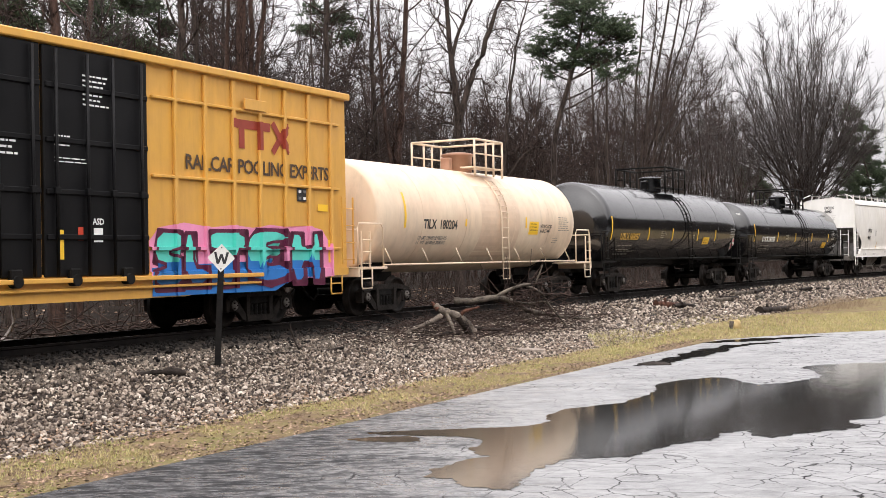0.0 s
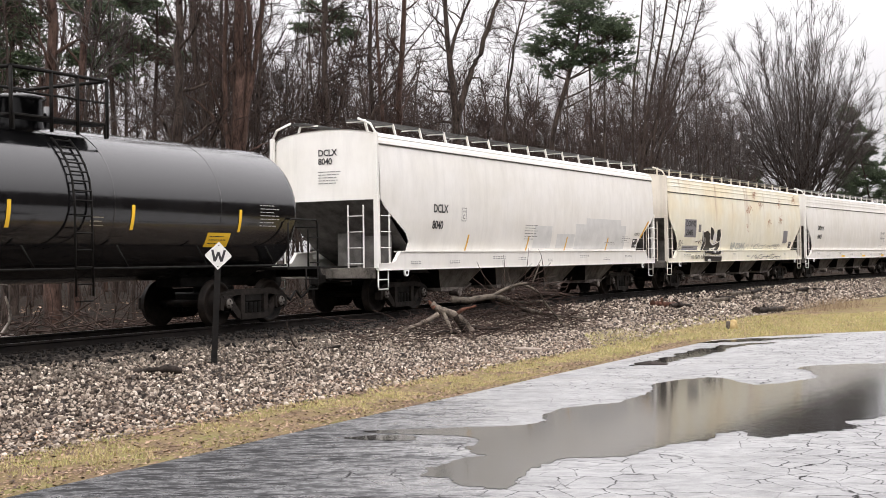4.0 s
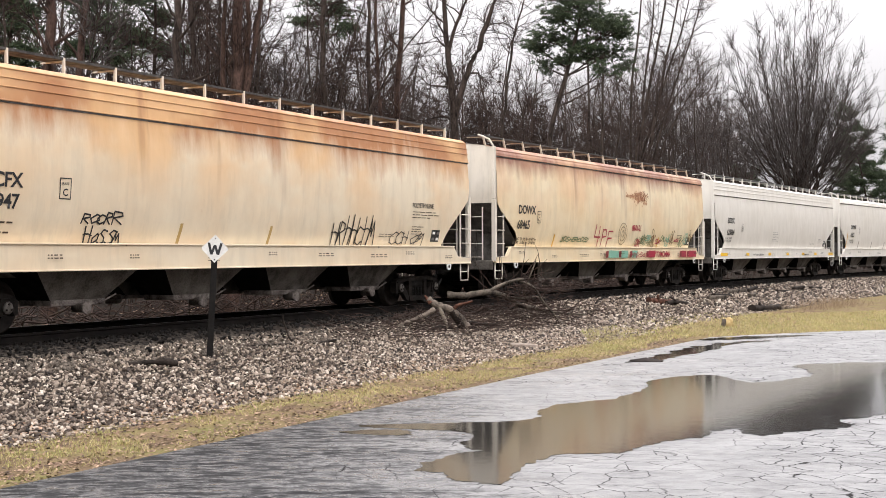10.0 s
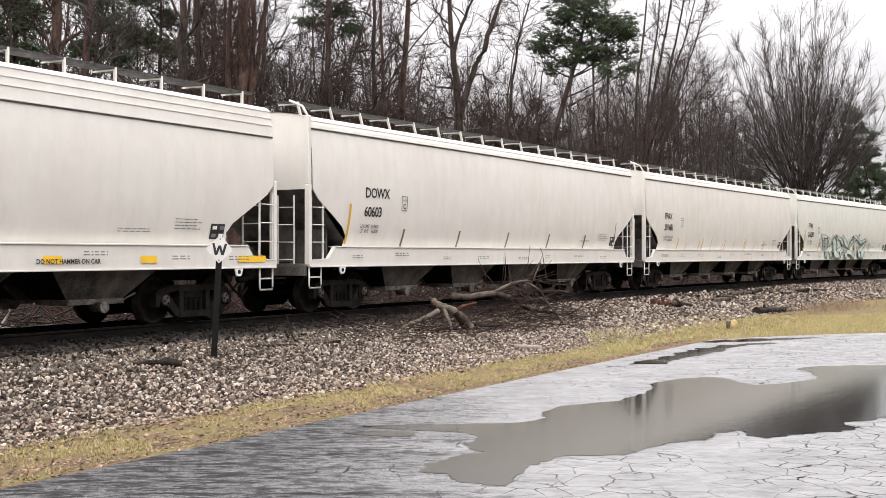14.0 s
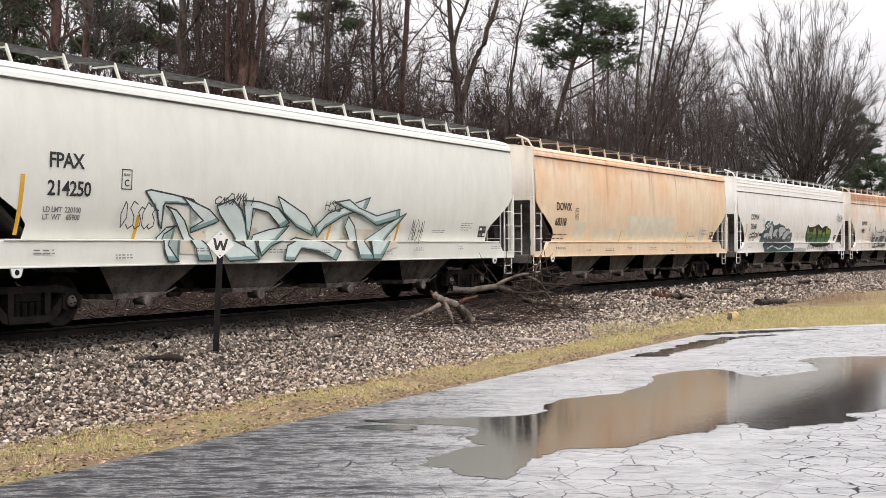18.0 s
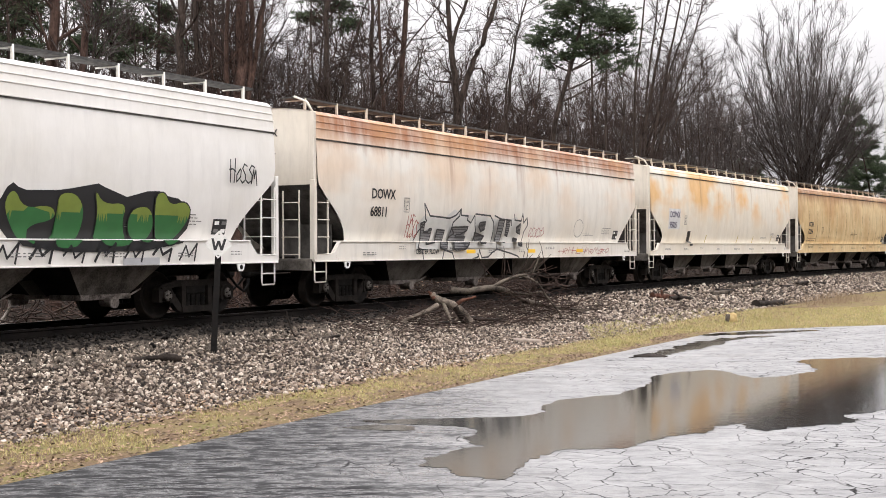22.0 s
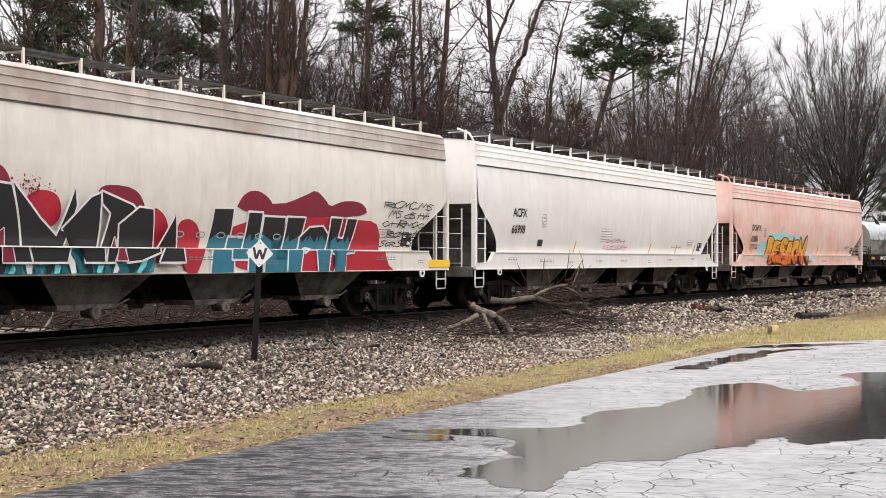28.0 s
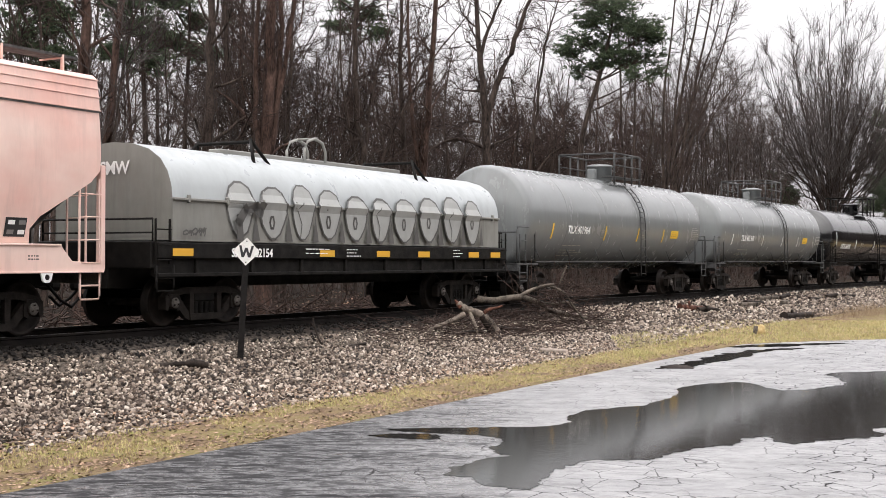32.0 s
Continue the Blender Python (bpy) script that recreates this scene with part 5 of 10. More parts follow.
tank_grey1, side_grey1 = tank_car("grey tank car with yellow markings", 255.95, 271.5, TANK_GREY, TANK_TRIM, 1.53, 2.50, None, 1.1)
tank_grey2, side_grey2 = tank_car("grey tank car with yellow markings", 272.45, 287.7, TANK_GREY, TANK_TRIM, 1.53, 2.50, None, 1.1)
tank_black3, side_black3 = tank_car("black tank car at the tail of the train", 288.7, 304.0, GLOSS_BLACK, BLACK_STEEL, 1.50, 2.45, None, 1.0)

# ---- lettering, tape and graffiti on the cars ----
PAINTS = {}


def paint(r, g, b, rough=0.45):
    key = (r, g, b)
    if key not in PAINTS:
        m = material("sprayed_paint", key, rough)
        q = Nodes(m)
        v = q.coords()
        q.out(q.mix(q.ramp(q.noise(v, 3, 5), [(0.35, 0.0), (0.7, 0.35)]), key, tuple(0.55 * k for k in key)))
        PAINTS[key] = m
    return PAINTS[key]


def rounded(pts, times=2):
    """Cuts the corners of a closed outline."""
    for _ in range(times):
        pts = [q for i in range(len(pts)) for q in ((0.75 * pts[i][0] + 0.25 * pts[(i + 1) % len(pts)][0], 0.75 * pts[i][1] + 0.25 * pts[(i + 1) % len(pts)][1]),
                                                   (0.25 * pts[i][0] + 0.75 * pts[(i + 1) % len(pts)][0], 0.25 * pts[i][1] + 0.75 * pts[(i + 1) % len(pts)][1]))]
    return pts


class Spray:
    """A sprayed piece: layers of fields and lines laid on a car's side."""

    def __init__(self, surf, xcuts=(), bottom=1.06, zcuts=()):
        self.surf, self.shape, self.mats, self.layer, self.xcuts, self.bottom, self.zcuts, self.of = surf, Shape(), [], 0, xcuts, bottom, list(zcuts), []

    def number(self, mat):
        if mat not in self.mats:
            self.mats.append(mat)
        return self.mats.index(mat)

    def lay(self, bm, pick):
        self.layer += 1
        lift = 0.008 + 0.0022 * self.layer
        zs = [v.co.z for v in bm.verts]
        if not zs:
            return
        cuts = [1.06 + 0.15 * k for k in range(20)] + [1.503, 1.517, 1.62] + self.zcuts
        for z in cuts:
            if min(zs) < z < max(zs):
                bmesh.ops.bisect_plane(bm, geom=bm.verts[:] + bm.edges[:] + bm.faces[:], plane_co=(0, 0, z), plane_no=(0, 0, 1))
        for x in self.xcuts:
            bmesh.ops.bisect_plane(bm, geom=bm.verts[:] + bm.edges[:] + bm.faces[:], plane_co=(x, 0, 0), plane_no=(1, 0, 0))
        bmesh.ops.triangulate(bm, faces=bm.faces[:])
        bm.verts.index_update()
        co = [(v.co.x, self.surf(max(self.bottom, v.co.z), v.co.x) - lift, max(self.bottom, v.co.z)) for v in bm.verts]
        for f in bm.faces:
            c = f.calc_center_median()
            self.shape.add([co[v.index] for v in f.verts], [(0, 1, 2)], self.number(pick(c.x, c.z) if callable(pick) else pick))
            self.of.append(self.layer)
        bm.free()

    def field(self, pts, mat, soft=0):
        pts = rounded(pts, soft) if soft else pts
        bm = bmesh.new()
        try:
            bm.faces.new([bm.verts.new((x, 0, z)) for x, z in pts])
        except ValueError:
            return self
        bmesh.ops.triangulate(bm, faces=bm.faces[:])
        self.lay(bm, mat)
        return self

    def line(self, pts, width, mat, closed=False, soft=0):
        """A sprayed or marked line of a width."""
        pts = rounded(pts, soft) if soft and closed else pts
        P = [Vector((x, 0, z)) for x, z in pts]
        if closed:
            P.append(P[0])
        bm = bmesh.new()
        for a, b in zip(P, P[1:]):
            d = b - a
            if d.length < 1e-6:
                continue
            d.normalize()
            s_ = Vector((-d.z, 0, d.x)) * width / 2
            e = d * width * 0.35
            bm.faces.new([bm.verts.new(q) for q in (a - s_ - e, b - s_ + e, b + s_ + e, a + s_ - e)])
        self.lay(bm, mat)
        return self

    def speckle(self, x, z, rx, rz, count, seed, mat, size=0.05):
        """Many small flecks strewn round a place, thickest in the middle."""
        r = random.Random(seed)
        bm = bmesh.new()
        for k in range(count):
            cx, cz, w_, h_ = x + r.gauss(0, rx * 0.5), z + r.gauss(0, rz * 0.5), size * r.uniform(0.3, 1.3), size * r.uniform(0.3, 1.6)
            bm.faces.new([bm.verts.new((cx + w_ * math.cos(a) * r.uniform(0.6, 1.2), 0, cz + h_ * math.sin(a) * r.uniform(0.6, 1.2))) for a in (0.3, 1.4, 2.6, 3.7, 5.1)])
        self.lay(bm, mat)
        return self

    def scribble(self, x0, x1, z0, z1, seed, mat, width=0.03, loops=5):
        """An unreadable marker tag."""
        r = random.Random(seed)
        step = (x1 - x0) / loops
        strokes = []
        for k in range(loops):
            x, w_, h_ = x0 + step * k, step * r.uniform(1.0, 1.9), (z1 - z0) * r.uniform(0.55, 1.0)
            lean = r.uniform(0.1, 0.7) * step
            at = lambda u, v: (x + w_ * u + lean * v, z0 + h_ * v)
            kind = r.randrange(6)
            if kind == 0:
                strokes.append([at(0.1, 0.0), at(0.0, 1.0), at(0.6, 0.9), at(0.7, 0.65), at(0.1, 0.5), at(0.8, 0.0)])
            elif kind == 1:
                strokes.append([at(0.8, 0.85), at(0.4, 1.0), at(0.05, 0.6), at(0.15, 0.15), at(0.5, 0.0), at(0.85, 0.2)])
            elif kind == 2:
                strokes.append([at(0.0, 0.0), at(0.3, 1.0), at(0.45, 0.35), at(0.65, 0.95), at(0.95, -0.1)])
            elif kind == 3:
                strokes.append([at(0.75, 0.9), at(0.3, 1.0), at(0.1, 0.75), at(0.6, 0.45), at(0.7, 0.15), at(0.3, 0.0), at(0.0, 0.15)])
            elif kind == 4:
                strokes.append([at(0.4, 1.0), at(0.05, 0.55), at(0.3, 0.05), at(0.75, 0.4), at(0.6, 0.9), at(0.35, 1.0)])
            else:
                strokes.append([at(0.1, 1.0), at(0.2, 0.0)])
                strokes.append([at(0.0, 0.55), at(0.45, 0.6), at(0.9, 0.5)])
                strokes.append([at(0.8, 1.05), at(0.75, 0.0)])
        bm = bmesh.new()
        for line_ in strokes:
            P = [Vector((q[0], 0, q[1])) for q in line_]
            for p, q in zip(P, P[1:]):
                d = (q - p).normalized()
                s_, e_ = Vector((-d.z, 0, d.x)) * width / 2, d * width * 0.35
                bm.faces.new([bm.verts.new(o) for o in (p - s_ - e_, q - s_ + e_, q + s_ + e_, p + s_ - e_)])
        self.lay(bm, mat)
        return self

    def done(self, car, label="graffiti in sprayed paint", name="graffiti"):
        """Links what was laid; fields that lie apart become parts of their own."""
        boxes = []
        for k in range(self.layer):
            own = [f for f, l in zip(self.shape.f, self.of) if l == k + 1]
            if own:
                xs, zs = [self.shape.v[i][0] for f in own for i in f], [self.shape.v[i][2] for f in own for i in f]
                boxes.append([min(xs), max(xs), min(zs), max(zs), {k + 1}])
        joined = name == "graffiti"
        while joined:
            joined = False
            for i in range(len(boxes)):
                for j in range(i + 1, len(boxes)):
                    p, q = boxes[i], boxes[j]
                    if p[0] < q[1] + 0.03 and q[0] < p[1] + 0.03 and p[2] < q[3] + 0.03 and q[2] < p[3] + 0.03:
                        boxes[i] = [min(p[0], q[0]), max(p[1], q[1]), min(p[2], q[2]), max(p[3], q[3]), p[4] | q[4]]
                        del boxes[j]
                        joined = True
                        break
                if joined:
                    break
        groups = [q[4] for q in boxes] if name == "graffiti" else [set(range(1, self.layer + 1))]
        for own in groups:
            pick = [i for i, l in enumerate(self.of) if l in own]
            vs, fs, ms = [], [], []
            for i in pick:
                fs.append(tuple(range(len(vs), len(vs) + 3)))
                vs += [self.shape.v[v] for v in self.shape.f[i]]
                ms.append(self.shape.m[i])
            me_ = bpy.data.meshes.new(name)
            me_.from_pydata(vs, [], fs)
            for m in self.mats:
                me_.materials.append(m)
            me_.polygons.foreach_set("material_index", ms)
            last = part(name, me_, None, car, label)
        return last


# letter-like block forms in a unit square
GLYPH = [
    [(0, 0), (0.9, 0), (1, 0.5), (0.45, 0.62), (1, 0.72), (0.95, 1), (0.15, 1), (0, 0.5), (0.55, 0.36), (0, 0.28)],
    [(0, 0), (1, 0), (1, 0.35), (0.42, 0.35), (0.42, 1), (0.05, 1)],
    [(0.3, 0), (0.7, 0), (0.7, 0.66), (1, 0.66), (1, 1), (0, 1), (0, 0.66), (0.3, 0.66)],
    [(0, 0.1), (0.5, 0), (1, 0.1), (0.9, 0.38), (0.45, 0.34), (0.45, 0.48), (0.8, 0.5), (0.8, 0.68), (0.45, 0.68), (0.5, 0.78), (1, 0.8), (0.9, 1), (0.2, 1), (0, 0.8)],
    [(0, 0), (0.36, 0), (0.36, 0.38), (0.64, 0.38), (0.64, 0), (1, 0), (1, 1), (0.64, 1), (0.64, 0.68), (0.36, 0.68), (0.36, 1), (0, 1)],
    [(0, 0), (0.25, 0), (0.4, 0.45), (0.5, 0.12), (0.6, 0.45), (0.75, 0), (1, 0), (0.92, 0.8), (1.02, 1.15), (0.68, 0.85), (0.5, 0.5), (0.3, 0.9), (0.02, 1.05)],
    [(0, 0), (0.35, 0), (0.4, 0.3), (0.62, 0), (1, 0.02), (0.72, 0.42), (1, 0.7), (0.7, 1), (0.1, 1.05), (0.2, 0.5)],
    [(0.1, 0), (0.42, 0.05), (0.36, 0.55), (0.66, 0.6), (0.6, 0), (1, 0), (0.95, 0.8), (0.62, 1), (0.2, 0.9), (-0.02, 1.1)],
]


def glyph(i, x0, x1, z0, z1, lean=0.0, seed=0, jit=0.05):
    r = random.Random(seed)
    return [(x0 + (x1 - x0) * (u + lean * (w - 0.5) + r.uniform(-jit, jit)), z0 + (z1 - z0) * (w + r.uniform(-jit, jit))) for u, w in GLYPH[i % len(GLYPH)]]


def piece(car, surf, forms, x0, x1, z0, z1, fill, edge_, shadow=None, width=0.05, lean=0.1, soft=1, seed=1, cloud=None, xcuts=(), bottom=1.06, overlap=0.12, inner=None, label=""):
    """A row of overlapping letter-like forms with outlines, over a shadow or a cloud."""
    sp = Spray(surf, xcuts, bottom)
    r = random.Random(seed)
    n_ = len(forms)
    w = (x1 - x0) / n_
    if cloud:
        for k in range(n_ + 2):
            cx, cz, cr = x0 + (x1 - x0) * k / (n_ + 1), z1 - 0.05 + r.uniform(-0.1, 0.12), w * r.uniform(0.5, 0.75)
            sp.field([(cx + cr * math.cos(a) * 1.1, max(z0, cz + 0.55 * cr * math.sin(a))) for a in [i * 0.45 for i in range(14)]], cloud)
        sp.field([(x0 - 0.1, z0), (x1 + 0.1, z0), (x1 + 0.1, z1), (x0 - 0.1, z1)], cloud)
    shapes = []
    for k, i in enumerate(forms):
        a, b = x0 + w * (k - overlap), x0 + w * (k + 1 + overlap)
        shapes.append(glyph(i, a, b, z0 + r.uniform(0, 0.04), z1 + r.uniform(-0.12, 0.12) * (z1 - z0), lean, seed * 31 + k))
    if shadow:
        for g in shapes:
            sp.field([(x + 0.10, z - 0.05) for x, z in g], shadow)
            sp.line([(x + 0.06, z - 0.02) for x, z in g], width * 2.4, shadow, True, soft)
    for g in shapes:
        sp.field(g, fill, soft)
        sp.line(g, width, edge_, True, soft)
        if inner:
            cx, cz = sum(p[0] for p in g) / len(g), sum(p[1] for p in g) / len(g)
            sp.line([(cx + (x - cx) * 0.72, cz + (z - cz) * 0.78) for x, z in g][:5], width * 0.6, inner)
    return sp, shapes


def inked(sp, pts, fill, edge_, width, soft=0):
    """A filled form with a line round it."""
    sp.line(pts, width, edge_, True, soft)
    sp.field(pts, fill, soft)


def hatched(sp, pts, fill, edge_, width):
    """A filled form with a line round it and level hatching."""
    sp.field(pts, fill)
    z0, z1 = min(p[1] for p in pts), max(p[1] for p in pts)
    for k in range(1, 8):
        z = z0 + (z1 - z0) * k / 8
        cut = sorted(a[0] + (b[0] - a[0]) * (z - a[1]) / (b[1] - a[1]) for a, b in zip(pts, pts[1:] + pts[:1]) if (a[1] - z) * (b[1] - z) < 0)
        for x0, x1 in zip(cut[::2], cut[1::2]):
            sp.line([(x0, z), (x1, z - 0.01)], 0.018, edge_)
    sp.line(pts, width, edge_, True)


def ribboned(sp, pts, light, dark, edge_):
    """A bent ribbon: light above, shaded along its lower edge, inked round."""
    sp.field(pts, dark)
    cx, cz = sum(p[0] for p in pts) / len(pts), sum(p[1] for p in pts) / len(pts)
    sp.field([(cx + (x - cx) * 0.90 - 0.04, cz + (z - cz) * 0.86 + 0.045) for x, z in pts], light)
    sp.line(pts, 0.030, edge_, True)


def marking(car, surf, name, number, x, z=2.50, size=0.33, drop=0.42, mat=INK, tight=0.92):
    letters(car, name, x, z, size, mat, surf, tight)
    letters(car, number, x - 0.02, z - drop, size, mat, surf, tight)


def plate_c(car, x, z, surf, mat=FAINT_INK):
    sp = Spray(surf)
    sp.line([(x - 0.12, z - 0.17), (x + 0.12, z - 0.17), (x + 0.12, z + 0.17), (x - 0.12, z + 0.17)], 0.018, mat, True)
    sp.done(car, "", "plate_frame")
    letters(car, "C", x, z - 0.12, 0.17, mat, surf, centre=True)
    letters(car, "PLATE", x, z + 0.06, 0.06, mat, surf, centre=True)


def tape(car, x, z0, z1, surf, mat=YELLOW_TAPE, wide=0.085, lean=0.06):
    patch(car, x, z0, x + wide, z1, mat, surf, "reflective_tape", 0.007, lean, 4)


def data_label(car, x, z, surf, w=0.42, h=0.30):
    """A black consolidated data plate with white boxes."""
    sp = Spray(surf)
    sp.field([(x, z), (x + w, z), (x + w, z + h), (x, z + h)], INK)
    for i in range(2):
        for j in range(2):
            sp.field([(x + 0.05 + i * w * 0.5, z + 0.04 + j * h * 0.5), (x + w * 0.44 + i * w * 0.5, z + 0.04 + j * h * 0.5), (x + w * 0.44 + i * w * 0.5, z + h * 0.36 + j * h * 0.5), (x + 0.05 + i * w * 0.5, z + h * 0.36 + j * h * 0.5)], CHALK if (i + j) % 2 else FAINT_INK)
    sp.done(car, "", "data_plate")


S = hop_side
AMBER = material("amber_tape", (0.62, 0.34, 0.03), 0.45)
SILL_YELLOW = material("sill_yellow", (0.85, 0.52, 0.03), 0.45)
BROWN_INK = material("brown_lettering", (0.06, 0.035, 0.02), 0.55)


def small_marks(car, L, seed, mat=FAINT_INK, tapes=(), side_block=True, tape_top=1.95, tape_mat=AMBER):
    r = random.Random(seed)
    h = L / 2
    bars(car, print_block(h - 3.1, 1.98, 0.8, 4, 0.028, 0.06, seed) + print_block(h - 4.6, 1.78, 1.0, 2, 0.022, 0.05, seed + 1) + (print_block(-1.4, 2.25, 0.95, 6, 0.03, 0.08, seed + 2) if side_block else []), mat, S)
    sp = Spray(S)
    rows = [(x + r.uniform(-0.3, 0.3), r.uniform(1.18, 1.32), r.uniform(0.3, 0.9)) for x in np.linspace(-h + 1.6, h - 1.6, 9)]
    for x, z, l in rows:
        for a, b in words(r):
            sp.field([(x + l * a, z), (x + l * (a + b), z), (x + l * (a + b), z + 0.020), (x + l * a, z + 0.020)], mat)
            sp.field([(x + l * a, z + 0.05), (x + l * (a + b * 0.8), z + 0.05), (x + l * (a + b * 0.8), z + 0.07), (x + l * a, z + 0.07)], mat)
    tagged(sp.done(car, "", "sill_print"), kind="stuff")
    data_label(car, h - 2.05, 1.62, S)
    for x in tapes:
        tape(car, x, 1.52, tape_top, S, tape_mat)
    for x in (-h + 1.25, h - 1.3):
        part("jacking_lug", Shape().slab([(x - 0.13, 1.06), (x - 0.09, 0.93), (x - 0.05, 0.895), (x + 0.05, 0.895), (x + 0.09, 0.93), (x + 0.13, 1.06)], -1.62, -1.59).turned([(-1.628, 0.045), (-1.60, 0.05)], "y", 10, (x, 0, 0.98), 1), [CHALK, BLACK_STEEL], car)


# boxcar
def box_surf(z, x=0):
    for k in range(7):
        px_ = 3.56 + 0.865 * k
        if abs(x - px_) < 0.0505:
            return -1.56
    if z < 1.19:
        return -1.522
    if 1.58 <= z <= 1.64:
        return -1.55
    return -1.482


RIBX = [3.56 + 0.865 * k + d for k in range(7) for d in (-0.053, -0.05, 0.05, 0.053)]
CYAN, BLUE, MAROON, ROSE = paint(0.10, 0.62, 0.52), paint(0.02, 0.17, 0.50), paint(0.11, 0.012, 0.045), paint(0.78, 0.28, 0.46)
sp = Spray(box_surf, RIBX, 0.74, (1.185, 1.191, 1.574, 1.581, 1.639, 1.646))
cyan_blue = lambda x, z: CYAN if z > 1.36 + 0.05 * math.sin(x * 9) else BLUE
sp.field([(2.86, 1.0), (2.84, 1.75), (3.1, 2.0), (3.8, 2.10), (4.6, 2.02), (5.3, 2.08), (5.9, 2.03), (6.5, 2.10), (7.3, 2.05), (7.9, 2.10), (8.4, 2.02), (8.72, 1.7), (8.74, 1.0), (8.2, 0.98), (2.9, 0.98)], ROSE)
sp.field([(2.86, 0.74), (6.6, 0.74), (7.3, 1.0), (8.2, 1.0), (8.2, 1.16), (7.6, 1.34), (6.9, 1.2), (6.2, 1.36), (5.4, 1.2), (4.4, 1.32), (2.9, 1.26)], BLUE)
for form, a_, b_, top in ((0, 2.95, 3.72, 1.93), (1, 3.78, 4.42, 1.90), (2, 4.44, 5.62, 1.95), (3, 5.66, 7.06, 1.97), (4, 7.18, 8.28, 1.95)):
    g = glyph(form, a_, b_, 0.92, top, 0.0, 7 + form, 0.02)
    sp.line([(x + 0.05, z - 0.03) for x, z in g], 0.15, MAROON, True)
    sp.field(g, cyan_blue, 1)
    sp.line(g, 0.06, MAROON, True, 1)
sp.done(boxcar_yellow, "cyan, pink and blue block graffiti with maroon outlines")
letters(boxcar_yellow, "RAILCAR POOLING EXPERTS", 3.84, 3.12, 0.40, BROWN_INK, box_surf, 0.93, 0.02)
DULL_RED = paint(0.30, 0.045, 0.025)
sp = Spray(box_surf, RIBX)
sp.field([(5.25, 4.02), (6.55, 4.02), (6.55, 4.2), (5.25, 4.2)], DULL_RED)
sp.field([(5.5, 3.62), (5.68, 3.62), (5.68, 4.05), (5.5, 4.05)], DULL_RED)
sp.field([(6.1, 3.62), (6.28, 3.62), (6.28, 4.05), (6.1, 4.05)], DULL_RED)
sp.line([(6.65, 3.64), (7.12, 4.18)], 0.15, DULL_RED)
sp.line([(6.65, 4.18), (7.12, 3.64)], 0.15, DULL_RED)
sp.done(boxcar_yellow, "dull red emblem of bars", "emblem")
part("sign_board", Shape().box((5.58, -1.60, 4.40), (6.30, -1.55, 4.62), 0, 0.01), YELLOW, boxcar_yellow)
flat = lambda z, x=0: -1.60
data_label(boxcar_yellow, 7.46, 2.62, lambda z, x=0: -1.49, 0.34, 0.28)
patch(boxcar_yellow, 8.24, 2.43, 8.62, 2.58, SILL_YELLOW, lambda z, x=0: -1.49, "yellow_plate", 0.01)
bars(boxcar_yellow, print_block(1.17, 4.52, 0.62, 3, 0.05, 0.085, 2) + print_block(1.17, 4.2, 0.66, 3, 0.05, 0.085, 3) + print_block(0.52, 3.46, 0.5, 3, 0.04, 0.075, 4) + print_block(0.52, 3.1, 0.8, 2, 0.03, 0.06, 5) + print_block(-0.9, 3.3, 0.7, 3, 0.06, 0.1, 6), CHALK, lambda z, x=0: -1.565)
patch(boxcar_yellow, 0.57, 1.43, 0.70, 1.92, SILL_YELLOW, lambda z, x=0: -1.565, "reflective_tape", 0.01)
patch(boxcar_yellow, 1.02, 1.75, 1.14, 1.97, paint(0.5, 0.05, 0.02), lambda z, x=0: -1.565, "red_tag", 0.01)
patch(boxcar_yellow, 1.38, 1.72, 1.60, 1.96, CHALK, lambda z, x=0: -1.565, "paper_tag", 0.01)
letters(boxcar_yellow, "ASD", 1.36, 2.02, 0.15, CHALK, lambda z, x=0: -1.565)
patch(boxcar_yellow, 8.62, 1.30, 8.78, 1.80, SILL_YELLOW, lambda z, x=0: -1.49, "reflective_tape", 0.01)

# tank cars
letters(tank_beige, "TILX  180204", -3.76, 2.12, 0.33, INK, side_beige, 0.95)
letters(tank_beige, "LD LMT 199900 LB 90650 KG\nLT  WT   63100 LB 28680 KG", -3.92, 1.84, 0.125, FAINT_INK, side_beige, 0.95)
letters(tank_beige, "NITRIC ACID\nAAR ST-447", 3.15, 2.22, 0.15, INK, side_beige)
bars(tank_beige, print_block(4.45, 2.55, 0.95, 7, 0.03, 0.065, 8) + print_block(4.2, 1.9, 0.4, 3, 0.03, 0.06, 9), FAINT_INK, side_beige)
patch(tank_beige, 2.38, 2.02, 3.02, 2.40, SILL_YELLOW, side_beige, "yellow_placard", 0.008)
bars(tank_beige, print_block(2.45, 2.32, 0.5, 3, 0.04, 0.09, 10), INK, side_beige, 0.014)
for x, z0, z1 in ((-4.7, 2.12, 3.0), (-1.57, 2.2, 2.40), (2.12, 2.2, 2.52)):
    patch(tank_beige, x, z0, x + 0.09, z1, SILL_YELLOW, side_beige, "reflective_tape", 0.008)
patch(tank_beige, -0.62, 1.25, 1.75, 3.35, paint(0.66, 0.49, 0.35), side_beige, "stained_band", 0.004, rows=12)
GOLD = paint(0.62, 0.36, 0.05)
